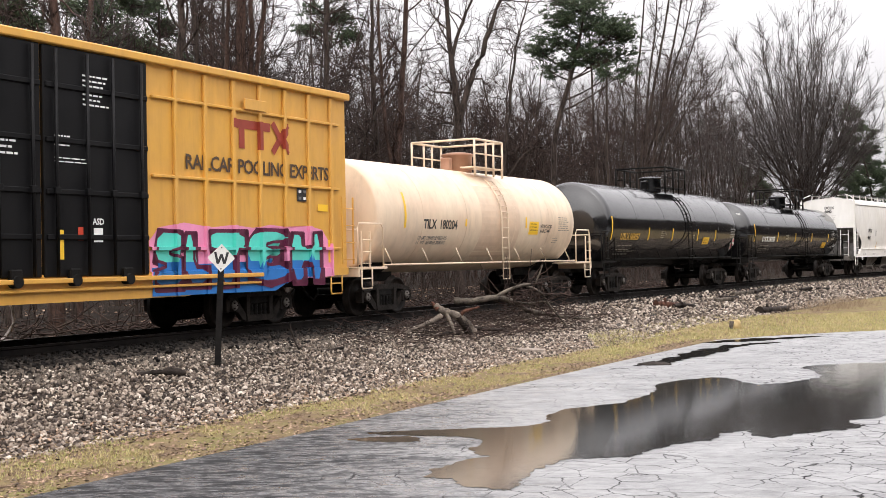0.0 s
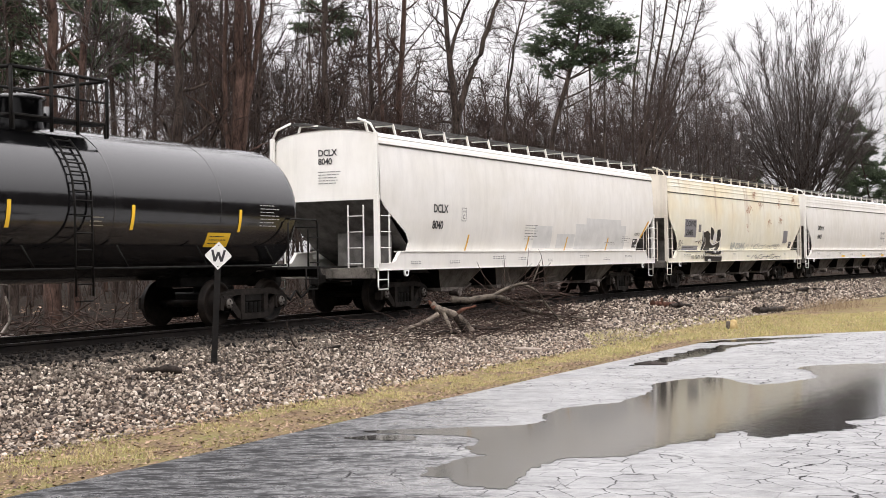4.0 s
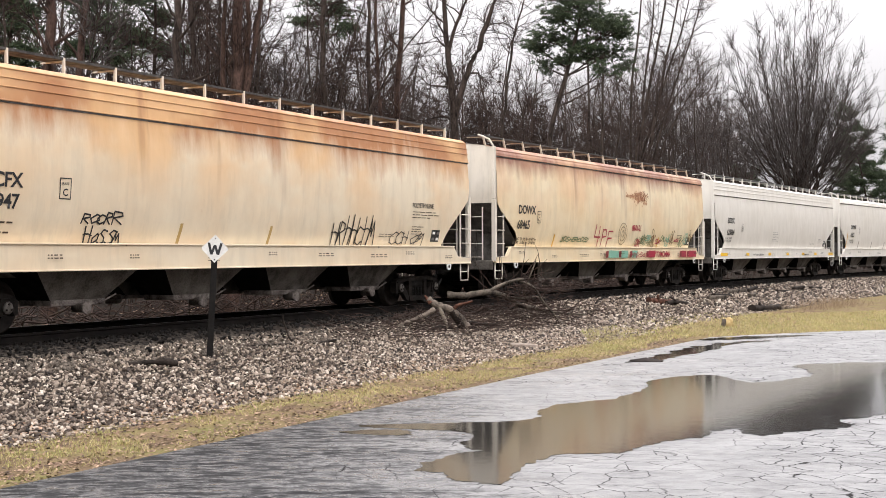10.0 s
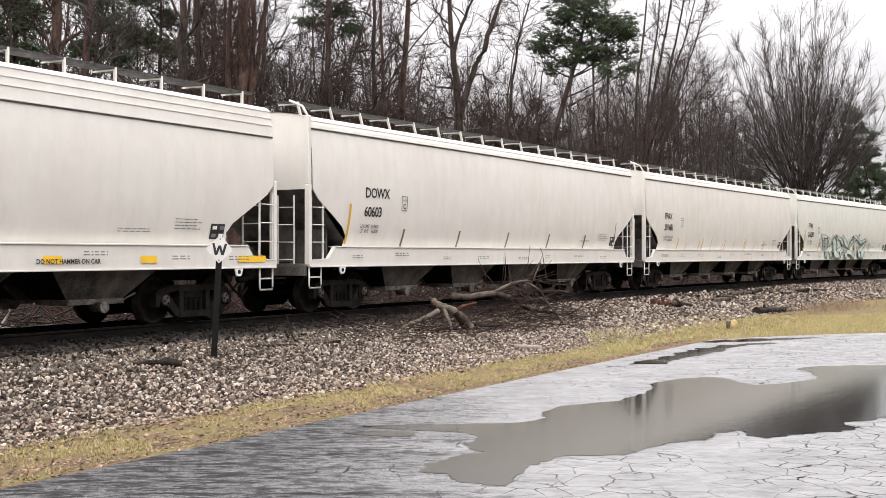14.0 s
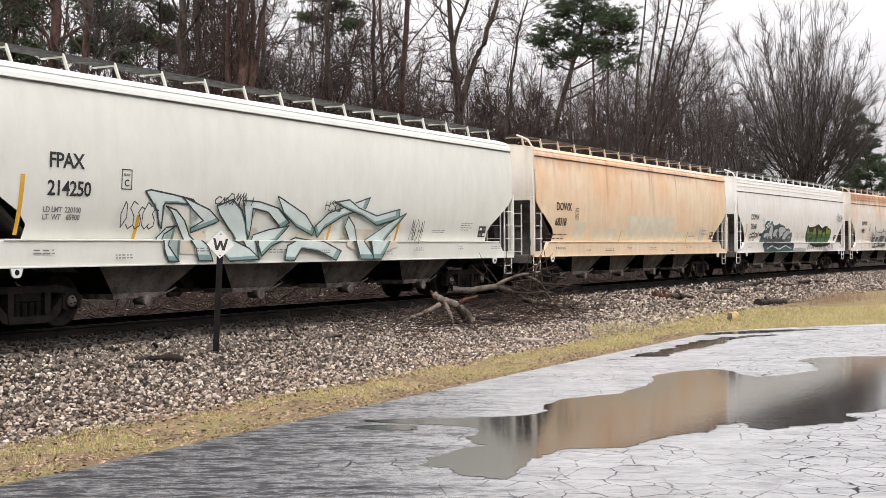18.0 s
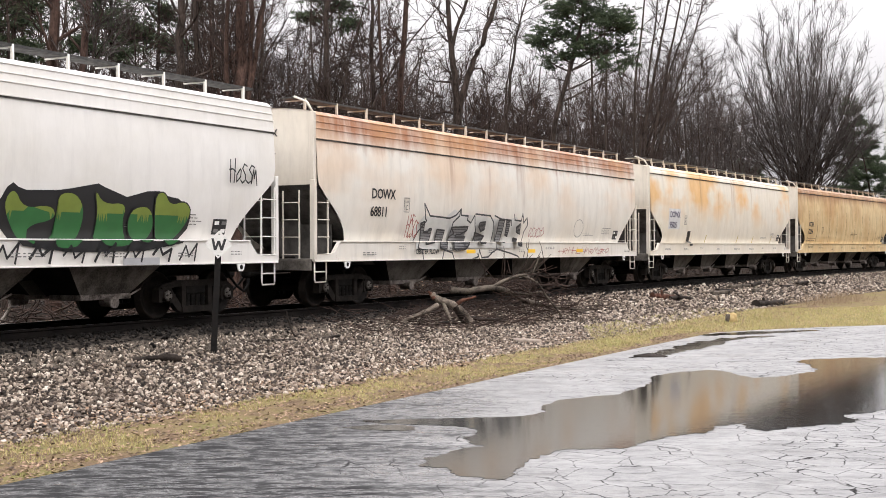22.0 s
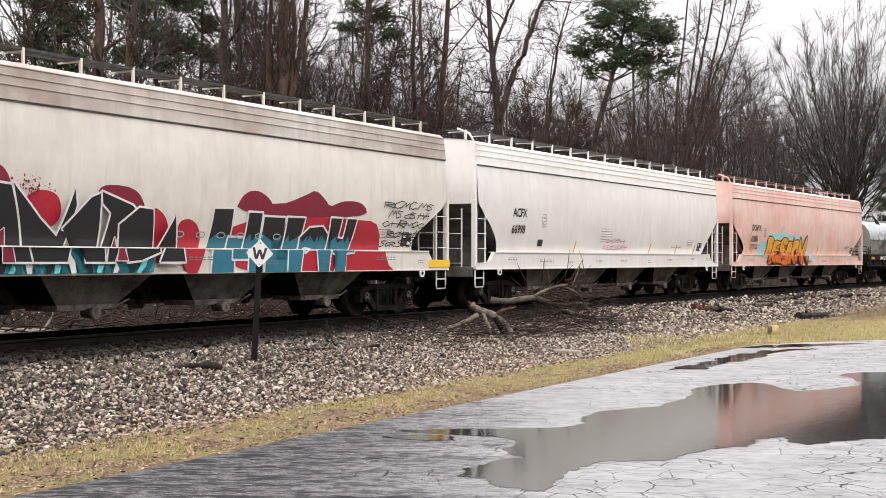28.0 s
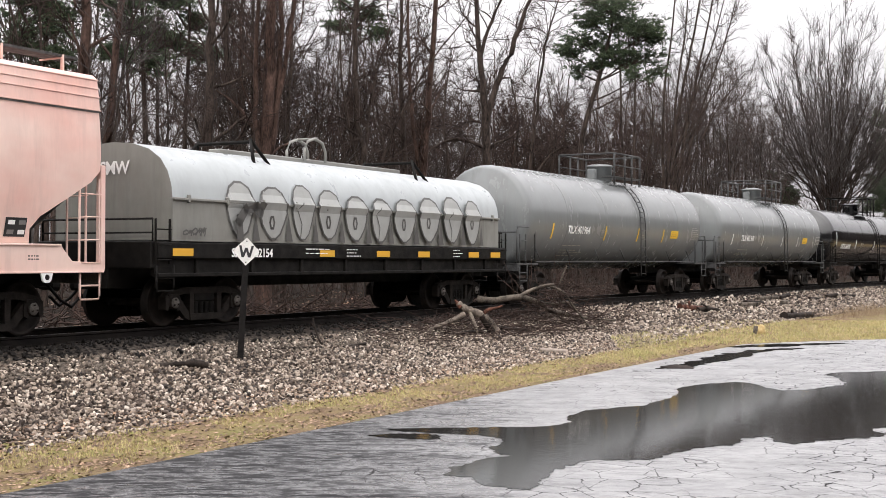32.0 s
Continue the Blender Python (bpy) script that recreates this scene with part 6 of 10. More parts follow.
for tk, sd, nm, nx, col, tp, yel in ((tank_black1, side_black1, "UTLX 668057", -5.92, GOLD, (-6.75, -3.35, -0.9, 1.95, 4.1), (2.70, 1.76)), (tank_black2, side_black2, "COCX 280898", -5.72, CHALK, (-6.85, -3.42, -0.55, 2.30, 5.40), (4.50, 1.60)),
                                     (tank_grey1, side_grey1, "TILX 401964", -4.55, CHALK, (-5.6, -1.8, 0.9, 3.2), (3.95, 2.05)), (tank_grey2, side_grey2, "TILX 401968", -4.55, CHALK, (-5.6, -1.8, 0.9, 3.2), (3.95, 2.05)), (tank_black3, side_black3, "UTLX 668061", -5.6, CHALK, (-6.5, -3.0, 0.5), (3.5, 1.9))):
    letters(tk, nm, nx, 1.90 if nx < -5 else 2.08, 0.33, col, sd, 0.9)
    bars(tk, print_block(nx, 1.70, 1.8, 2, 0.035, 0.14, 3) + print_block(-2.1, 2.2, 0.55, 4, 0.03, 0.07, 5) + print_block(1.3, 2.1, 0.35, 3, 0.03, 0.07, 6) + print_block(nx, 1.5, 2.2, 2, 0.025, 0.10, 7), paint(0.30, 0.27, 0.20), sd)
    for x in tp:
        patch(tk, x, 1.9, x + 0.085, 2.35 if x > -6 else 2.7, SILL_YELLOW if col is GOLD or tk in (tank_black2, tank_grey1) else CHALK, sd, "reflective_tape", 0.008)
    patch(tk, yel[0], yel[1], yel[0] + 0.72, yel[1] + 0.28, SILL_YELLOW, sd, "yellow_placard", 0.008)
    bars(tk, print_block(yel[0] + 0.08, yel[1] + 0.2, 0.55, 3, 0.03, 0.07, 9), INK, sd, 0.014)
    bars(tk, print_block(6.1, 2.45, 0.7, 7, 0.03, 0.07, 4), paint(0.35, 0.34, 0.32), sd)
# hazard diamond, and the marks on the leading heads
dia = Spray(side_black1)
dia.field([(6.62, 1.50), (6.90, 1.78), (6.62, 2.06), (6.34, 1.78)], CHALK)
dia.field([(6.62, 1.55), (6.85, 1.78), (6.39, 1.78)], paint(0.62, 0.10, 0.16))
dia.field([(6.62, 2.01), (6.76, 1.87), (6.48, 1.87)], paint(0.62, 0.10, 0.16))
dia.done(tank_black1, "pink and white hazard diamond", "placard")
for tk, nm, b_, mid_, col in ((tank_black1, "UTLX 668057", 7.2, 2.40, GOLD), (tank_black2, "COCX 280898", 7.8, 2.35, CHALK), (tank_grey1, "TILX 401964", 7.42, 2.50, CHALK), (tank_grey2, "TILX 401968", 7.27, 2.50, CHALK)):
    p = letters(tk, nm, 0, 0, 0.24, col, lambda z, x=0: 0)
    p.matrix_basis = pose(-b_ + 0.055, 0.42, mid_ + 0.68, 0, 0, -81)
    p = bars(tk, print_block(0, 0, 1.0, 3, 0.05, 0.13, 4), paint(0.30, 0.27, 0.20), lambda z, x=0: 0)
    p.matrix_basis = pose(-b_ + 0.05, 0.42, mid_ + 0.42, 0, 0, -81)
# coil car
hood_side = lambda z, x=0: -1.555
letters(coil, "SMW 382154", -4.78, 1.32, 0.24, CHALK, hood_side, 0.95)
bars(coil, print_block(-2.4, 1.48, 0.9, 2, 0.035, 0.09, 2) + print_block(-0.9, 1.48, 0.6, 3, 0.03, 0.07, 3) + print_block(3.8, 1.5, 0.5, 3, 0.035, 0.08, 4), CHALK, hood_side)
for x in (-6.4, -1.9, 0.3, 2.1, 4.6, 5.8):
    patch(coil, x, 1.33, x + 0.55, 1.47, AMBER, hood_side, "reflective_tape", 0.006)
hood_edge = lambda z, x=0: -float(np.interp(z, [1.5, 2.34, 2.36, 2.41, 2.42, 2.62, 2.88, 3.12], [1.503, 1.503, 1.552, 1.552, 1.5, 1.47, 1.38, 1.20]))
SMOKE = paint(0.085, 0.082, 0.078)
STEELY = paint(0.30, 0.30, 0.285)
PALE_HOOD = paint(0.31, 0.315, 0.30)
sp = Spray(hood_edge, (), 1.62)
rc = random.Random(12)
cx = -4.95
for k in range(10):
    wd = rc.uniform(0.44, 0.58)
    cx += wd * 0.98
    top, low = rc.uniform(2.66, 2.86), 1.65 + rc.uniform(0.0, 0.06)
    g = [(cx + wd * (0.80 + 0.20 * math.sin(a_)) * math.cos(a_) + rc.uniform(-0.02, 0.02), low + (top - low) * (0.5 + 0.5 * math.sin(a_))) for a_ in [i * 0.4488 for i in range(14)]]
    sp.field(g, PALE_HOOD)
    sp.line(g, rc.uniform(0.028, 0.05), SMOKE, True)
    sp.field([(cx + wd * 0.72, 1.64), (cx + wd * 1.18, 1.64), (cx + wd * 1.02, 1.95), (cx + wd * 0.92, 2.2)], SMOKE)
    if k % 3 != 2:
        zc = rc.uniform(2.0, 2.2)
        sp.line([(cx - 0.05 + 0.07 * math.cos(a_), zc + 0.13 * math.sin(a_)) for a_ in [i * 1.05 for i in range(6)]], 0.05, SMOKE, True)
    else:
        sp.line([(cx - 0.1, 1.7), (cx - 0.05, 2.0), (cx - 0.2, 2.3), (cx + 0.05, 2.5)], 0.03, SMOKE)
    cx += wd * 0.98
sp.line([(-4.55, 1.66), (-4.6, 2.0), (-4.4, 2.25), (-4.1, 2.3), (-3.95, 2.2), (-3.9, 2.34)], 0.2, SMOKE)
sp.scribble(-6.2, -5.6, 1.72, 1.86, 4, SMOKE, 0.03, 5)
sp.done(coil, "bubble-outline graffiti in grey and black")

p = letters(coil, "SMW", 0, 0, 0.34, CHALK, lambda z, x=0: 0)
p.matrix_basis = pose(-6.362, 0.30, 2.86, 0, 0, -90)

# hoppers
marking(h4, S, "DCLX", "8040", -6.78, 2.50, 0.30)
plate_c(h4, -5.15, 2.48, S)
GREYED = paint(0.63, 0.625, 0.61)
for x0, z0, x1, z1 in ((-0.75, 1.60, 0.5, 2.26), (0.9, 1.60, 2.25, 2.03), (2.29, 1.56, 6.6, 2.36), (3.1, 2.3, 6.1, 2.56)):
    patch(h4, x0, z0, x1, z1, GREYED, S, "painted_over_patch", 0.005)
letters(h4, "PLASTICS", 7.45, 2.05, 0.13, INK, S)
sp = Spray(S)
sp.line([(8.05, 1.98), (8.75, 2.55)], 0.09, AMBER)
sp.done(h4, "", "reflective_tape")
small_marks(h4, 18.8, 4, FAINT_INK, (-4.9, -1.18, 1.58, 4.95))

patch(h5, -7.30, 2.03, -6.02, 2.74, paint(0.22, 0.215, 0.23), S, "grey_number_panel", 0.006)
patch(h5, -7.36, 1.45, -5.6, 1.70, paint(0.22, 0.215, 0.23), S, "grey_data_panel", 0.006)
letters(h5, "DOWX", -7.19, 2.46, 0.33, INK, S, 0.95)
letters(h5, "20403", -7.17, 2.11, 0.33, INK, S, 0.95)
patch(h5, -5.75, 2.25, -5.45, 2.55, paint(0.20, 0.19, 0.19), S, "plate_panel", 0.006)
patch(h5, 6.15, 1.85, 6.85, 2.45, paint(0.22, 0.215, 0.23), S, "grey_panel", 0.006)
bars(h5, print_block(-7.3, 1.62, 1.6, 2, 0.035, 0.10, 7), INK, S, 0.012)
small_marks(h5, 18.45, 5, FAINT_INK, (), False)
BLACKP, WHITEP = paint(0.010, 0.010, 0.011), paint(0.74, 0.73, 0.70)
sp = Spray(S)
sp.field([(-5.26, 2.34), (-5.05, 2.24), (-4.66, 2.32), (-4.32, 2.19), (-4.30, 1.84), (-4.21, 1.63), (-3.87, 1.38), (-5.17, 1.39), (-5.06, 1.76), (-5.16, 2.04)], BLACKP)
sp.field([(-4.32, 2.47), (-4.03, 2.41), (-3.85, 2.24), (-3.98, 1.92), (-4.27, 1.98)], BLACKP)
sp.field([(-3.49, 2.36), (-3.12, 2.40), (-3.00, 2.08), (-3.13, 1.86), (-3.50, 1.92)], BLACKP)
sp.field([(-4.38, 1.88), (-3.86, 1.78), (-3.13, 1.93), (-3.01, 1.71), (-3.26, 1.35), (-4.39, 1.35)], BLACKP)
sp.field([(-5.19, 1.27), (-3.11, 1.26), (-3.24, 0.93), (-5.20, 0.95)], BLACKP)
sp.line([(-5.26, 2.34), (-5.11, 1.90), (-5.33, 1.49), (-5.28, 1.36)], 0.05, WHITEP)
sp.line([(-3.13, 2.07), (-2.88, 1.79), (-2.82, 1.57), (-3.14, 1.35)], 0.05, WHITEP)
sp.line([(-4.38, 2.12), (-4.21, 1.84), (-3.86, 1.74), (-3.13, 1.89)], 0.05, WHITEP)
sp.line([(-5.00, 2.04), (-4.84, 1.77), (-5.06, 1.46)], 0.05, WHITEP)
sp.line([(-4.21, 1.55), (-4.12, 1.41), (-4.03, 1.58), (-3.94, 1.42), (-3.84, 1.59), (-3.75, 1.43), (-3.65, 1.61), (-3.55, 1.45)], 0.05, WHITEP)
sp.line([(-4.24, 1.56), (-3.50, 1.62)], 0.05, WHITEP)
sp.field([(-4.03, 2.20), (-3.55, 2.25), (-3.62, 1.81), (-3.92, 1.81)], WHITEP, 1)
sp.field([(-4.95, 1.15), (-4.56, 1.18), (-4.57, 1.01), (-4.90, 1.00)], WHITEP, 1)
sp.line([(-6.06, 1.85), (-5.75, 1.89), (-5.67, 1.79), (-5.54, 1.93), (-5.45, 1.79), (-5.38, 1.93)], 0.03, BLACKP)
sp.done(h5, "black and white jagged graffiti")
letters(h5, "ACF  CENTER  FLOW", -6.75, 1.19, 0.17, INK, S, 1.0)
sp = Spray(S)
sp.scribble(-7.85, -7.4, 1.5, 2.0, 3, BLACKP, 0.022)
GREYMARK = paint(0.34, 0.33, 0.31)
sp.scribble(-1.6, 0.7, 1.58, 1.78, 4, GREYMARK, 0.022, 7)
sp.scribble(1.2, 5.6, 1.58, 1.82, 5, GREYMARK, 0.025, 11)
sp.scribble(0.8, 5.2, 1.12, 1.34, 6, BLACKP, 0.022, 8)
sp.done(h5, "grey marker scribbles")
letters(h5, "RIP COAX", -1.55, 1.55, 0.42, paint(0.34, 0.37, 0.36), S, 1.0)

marking(h6, S, "DOWX", "69427", -7.66, 2.56, 0.33, 0.46)
bars(h6, print_block(5.25, 2.58, 1.2, 8, 0.035, 0.078, 11), INK, S)
small_marks(h6, 19.5, 6, FAINT_INK, (), False)
for x in (-3.4, 0.9, 5.2, 8.2):
    patch(h6, x, 1.12, x + 0.62, 1.22, SILL_YELLOW, S, "reflective_tape")

marking(h7, S, "ACFX", "66947", -7.21, 2.40, 0.33, 0.34)
plate_c(h7, -5.49, 2.42, S, INK)
letters(h7, "POLYETHYLENE", 6.02, 2.47, 0.16, INK, S)
bars(h7, print_block(-7.2, 1.82, 1.1, 1, 0.05) + print_block(-7.2, 1.66, 1.0, 1, 0.05) + print_block(6.05, 2.35, 1.4, 3, 0.03, 0.07, 5), BROWN_INK, S)
sp = Spray(S)
sp.scribble(-5.1, -4.2, 1.85, 2.12, 7, BLACKP, 0.03)
sp.scribble(-5.0, -4.1, 1.5, 1.8, 8, BLACKP, 0.03)
sp.scribble(2.5, 4.3, 1.52, 2.2, 9, BLACKP, 0.032, 7)
sp.scribble(5.0, 6.6, 1.55, 1.95, 10, BLACKP, 0.025)
sp.done(h7, "black marker tags")
small_marks(h7, 18.35, 7, BROWN_INK, (-2.6, 0.2), False, 1.9, paint(0.45, 0.30, 0.10))

marking(h8, S, "DOWX", "68465", -7.74, 2.48, 0.36, 0.44)
letters(h8, "LD LMT  221 500  lbs  100 450  kg\nLT  WT    64 500  lbs    29 300  kg", -7.87, 1.70, 0.115, BROWN_INK, S)
plate_c(h8, -6.33, 2.40, S, INK)
REDMARK, GREENMARK, TEALMARK = paint(0.36, 0.02, 0.05), paint(0.14, 0.19, 0.09), paint(0.20, 0.42, 0.32)
letters(h8, "08-01-21", 1.28, 2.10, 0.30, REDMARK, S, 0.85)
letters(h8, "YO MOMMA", 3.55, 1.17, 0.30, REDMARK, S, 0.85)
sp = Spray(S)
sp.line([(-1.9, 2.25), (-1.98, 1.85), (-1.5, 1.85)], 0.05, REDMARK).line([(-1.6, 2.2), (-1.66, 1.5)], 0.05, REDMARK)
sp.line([(-1.35, 1.55), (-1.3, 2.1), (-1.05, 2.1), (-1.0, 1.88), (-1.3, 1.85)], 0.05, REDMARK).line([(-0.85, 1.55), (-0.82, 2.05), (-0.45, 2.05)], 0.05, REDMARK).line([(-0.82, 1.82), (-0.5, 1.82)], 0.05, REDMARK)
for rr in (0.38, 0.25, 0.11):
    sp.line([(0.45 + rr * math.cos(a), 1.98 + rr * math.sin(a)) for a in [i * 0.42 for i in range(15)]], 0.03, paint(0.26, 0.20, 0.12), True)
sp.scribble(-4.7, -2.5, 1.68, 1.86, 11, GREENMARK, 0.03, 10)
sp.scribble(1.6, 3.2, 1.6, 1.9, 12, GREENMARK, 0.025, 8)
for k in range(12):
    sp.scribble(1.7 + k * 0.5, 2.15 + k * 0.5, 1.55 + 0.1 * (k % 3), 1.85 + 0.12 * (k % 4), 20 + k, (REDMARK, GREENMARK, TEALMARK, paint(0.20, 0.13, 0.05))[k % 4], 0.035, 3)
for x0, x1, m_ in ((0.0, 0.6, TEALMARK), (1.0, 1.5, TEALMARK), (2.6, 3.3, REDMARK), (6.2, 6.7, REDMARK), (7.0, 7.9, REDMARK), (-1.2, -0.3, TEALMARK)):
    sp.field([(x0, 1.15), (x1, 1.15), (x1 + 0.05, 1.40), (x0 + 0.04, 1.40)], m_)
    sp.field([(x0 - 0.22, 1.16), (x0 - 0.01, 1.16), (x0 + 0.03, 1.39), (x0 - 0.2, 1.37)], paint(0.22, 0.025, 0.03))
sp.scribble(0.8, 2.4, 1.16, 1.36, 40, REDMARK, 0.025, 7)
sp.done(h8, "red, green and teal marker scrawls")
RUST_FLECK, OLD_RUST = paint(0.42, 0.20, 0.10), paint(0.26, 0.10, 0.045)
sp = Spray(S)
sp.speckle(1.85, 3.32, 0.75, 0.22, 150, 3, RUST_FLECK, 0.045).speckle(2.3, 3.34, 0.5, 0.16, 120, 4, OLD_RUST, 0.03)
sp.speckle(1.05, 3.33, 0.6, 0.05, 40, 5, RUST_FLECK, 0.035)
sp.done(h8, "", "rust_stain")
sp = Spray(S)
for i_, (x, z, n_) in enumerate(((0.55, 3.26, 26), (0.88, 3.35, 18), (2.5, 3.58, 30), (5.45, 3.75, 30), (3.75, 2.81, 24), (5.51, 2.9, 30), (8.0, 4.0, 40), (1.63, 4.02, 46), (0.41, 2.52, 14))):
    sp.speckle(x, z, 0.32, 0.20, n_, 20 + i_, RUST_FLECK, 0.035).speckle(x + 0.04, z + 0.05, 0.14, 0.12, n_ // 2, 40 + i_, OLD_RUST, 0.025)
sp.done(h5, "", "rust_stain")
small_marks(h8, 18.4, 8, BROWN_INK, (-5.2, 4.0), False, 1.9)

marking(h9, S, "SOXX", "620884", -7.99, 2.58, 0.35, 0.50)
letters(h9, "LD LMT  219500\nLT  WT    66500", -8.14, 1.90, 0.13, FAINT_INK, S)
plate_c(h9, -5.97, 2.41, S, INK)
small_marks(h9, 19.45, 9)
letters(h9, "DO NOT HUMP OR HAMMER ON CAR", -4.6, 1.18, 0.10, FAINT_INK, S)
for x in (-8.95, -5.55, -2.3, 0.6, 3.3, 5.6, 8.4):
    patch(h9, x, 1.17, x + (0.9 if abs(x) > 8 else 0.42), 1.30, SILL_YELLOW, S, "reflective_tape")

marking(h10, S, "DOWX", "60603", -7.54, 2.65, 0.33, 0.44)
letters(h10, "LD LMT  219800\nLT  WT    66200", -7.66, 1.94, 0.12, FAINT_INK, S)
plate_c(h10, -5.79, 2.56, S, INK)
small_marks(h10, 19.5, 10, FAINT_INK, (-5.8, -2.98, -0.1, 2.67, 5.45), False, 1.95, paint(0.13, 0.10, 0.06))
tape(h10, -8.22, 1.56, 2.48, S, AMBER)
tape(h10, 8.0, 1.56, 2.4, S, paint(0.12, 0.11, 0.10), 0.05)
marking(h11, S, "FPAX", "201481", -7.52, 2.66, 0.33, 0.42)
letters(h11, "LD LMT 220500 LBS\nLT WT   65500 LBS", -7.52, 1.95, 0.12, FAINT_INK, S)
plate_c(h11, -5.7, 2.56, S, INK)
small_marks(h11, 19.0, 11, FAINT_INK, (-6.0, -3.2, -0.4, 2.4, 5.0), False)
sp = Spray(S)
for k in range(9):
    x = -5.0 + 1.45 * k
    sp.line([(x, 1.53), (x + 0.05, 1.75 + 0.12 * (k % 3))], 0.05, paint(0.34, 0.33, 0.31))
sp.done(h11, "", "scuff_marks")
marking(h12, S, "FPAX", "214250", -7.76, 2.70, 0.35, 0.46)
letters(h12, "LD LMT  220100\nLT  WT    65900", -7.84, 1.96, 0.13, FAINT_INK, S)
plate_c(h12, -5.96, 2.57, S, INK)
small_marks(h12, 19.4, 12, FAINT_INK, (-5.7, -2.6, 0.4, 3.3), False, 1.95)
tape(h12, -8.39, 1.58, 2.55, S, AMBER)
MINT, PALE_MINT, SLATE, BUFF = paint(0.20, 0.33, 0.31), paint(0.58, 0.66, 0.63), paint(0.025, 0.032, 0.032), paint(0.60, 0.54, 0.44)
sp = Spray(S)
for x0, x1 in ((-4.9, -3.6), (-2.9, -1.9), (-0.9, 0.4), (0.9, 3.2)):
    sp.field([(x0, 1.25), (x1, 1.25), (x1 - 0.1, 1.75), (x0 + 0.2, 1.8)], BUFF, 1)
ribboned(sp, [(-5.49, 2.38), (-5.35, 2.41), (-4.79, 2.35), (-4.19, 2.27), (-4.05, 2.15), (-4.59, 2.19), (-4.95, 2.18), (-5.01, 2.13), (-4.98, 1.72), (-5.08, 1.81), (-5.14, 2.03)], PALE_MINT, MINT, SLATE)
ribboned(sp, [(-4.49, 2.31), (-4.26, 2.25), (-3.70, 2.09), (-3.38, 1.89), (-3.49, 1.84), (-4.16, 1.65), (-4.19, 1.73), (-3.85, 1.88), (-4.19, 2.08)], PALE_MINT, MINT, SLATE)
ribboned(sp, [(-5.08, 1.55), (-4.86, 1.74), (-4.60, 1.77), (-4.89, 1.62), (-4.96, 1.41), (-4.67, 1.11), (-4.96, 1.12), (-5.05, 1.31)], PALE_MINT, MINT, SLATE)
ribboned(sp, [(-4.95, 2.13), (-4.66, 2.06), (-4.40, 1.87), (-4.20, 1.60), (-3.85, 1.40), (-3.71, 1.11), (-4.13, 1.12), (-4.20, 1.36), (-4.46, 1.65), (-4.79, 2.03)], PALE_MINT, MINT, SLATE)
ribboned(sp, [(-3.52, 2.17), (-3.05, 2.31), (-2.75, 2.11), (-2.52, 1.77), (-2.36, 1.40), (-2.29, 1.11), (-2.56, 1.19), (-2.83, 1.56), (-3.13, 1.77), (-3.42, 2.02)], PALE_MINT, MINT, SLATE)
ribboned(sp, [(-2.74, 2.30), (-2.20, 2.29), (-1.54, 2.17), (-1.12, 1.88), (-1.38, 1.76), (-1.88, 2.08), (-2.40, 2.15), (-2.40, 1.56), (-2.52, 1.67), (-2.63, 1.98)], PALE_MINT, MINT, SLATE)
ribboned(sp, [(-2.28, 1.62), (-1.80, 1.73), (-1.12, 1.82), (-1.47, 1.51), (-1.88, 1.40), (-2.21, 1.19), (-2.33, 1.40)], PALE_MINT, MINT, SLATE)
ribboned(sp, [(-1.62, 2.42), (-1.46, 2.37), (-0.59, 2.06), (-0.18, 1.75), (-0.23, 1.62), (-0.86, 1.80), (-1.37, 2.07)], PALE_MINT, MINT, SLATE)
ribboned(sp, [(-0.22, 1.80), (0.25, 2.11), (1.92, 2.51), (1.76, 2.26), (0.83, 2.06), (0.15, 1.78), (-0.04, 1.57)], PALE_MINT, MINT, SLATE)
ribboned(sp, [(0.44, 2.35), (1.04, 2.43), (1.45, 2.26), (2.24, 2.09), (3.27, 2.27), (3.26, 2.05), (2.30, 1.87), (1.65, 2.08), (1.04, 2.21)], PALE_MINT, MINT, SLATE)
ribboned(sp, [(-1.38, 1.40), (-0.86, 1.57), (-0.04, 1.49), (0.63, 1.28), (0.43, 1.07), (-0.23, 1.28), (-0.86, 1.34), (-1.13, 1.09), (-1.47, 1.10)], PALE_MINT, MINT, SLATE)
ribboned(sp, [(1.03, 2.06), (1.34, 1.83), (1.54, 1.52), (2.07, 1.08), (1.43, 1.09), (1.23, 1.52), (0.93, 1.82)], PALE_MINT, MINT, SLATE)
ribboned(sp, [(1.86, 1.52), (2.74, 1.91), (3.56, 2.18), (2.85, 1.65), (2.29, 1.08), (1.96, 1.09)], PALE_MINT, MINT, SLATE)
ribboned(sp, [(-3.78, 1.45), (-3.35, 1.56), (-2.68, 1.35), (-2.33, 1.13), (-3.28, 1.10), (-3.50, 1.25)], PALE_MINT, MINT, SLATE)
sp.scribble(-6.2, -5.3, 1.7, 2.3, 3, SLATE, 0.022)
sp.scribble(-3.7, -2.6, 2.2, 2.45, 4, SLATE, 0.025, 6)
sp.scribble(0.0, 0.7, 2.15, 2.4, 5, SLATE, 0.02)
sp.scribble(3.8, 4.4, 1.5, 2.1, 6, SLATE, 0.02)
sp.done(h12, "mint green wild-style graffiti with dark outlines")

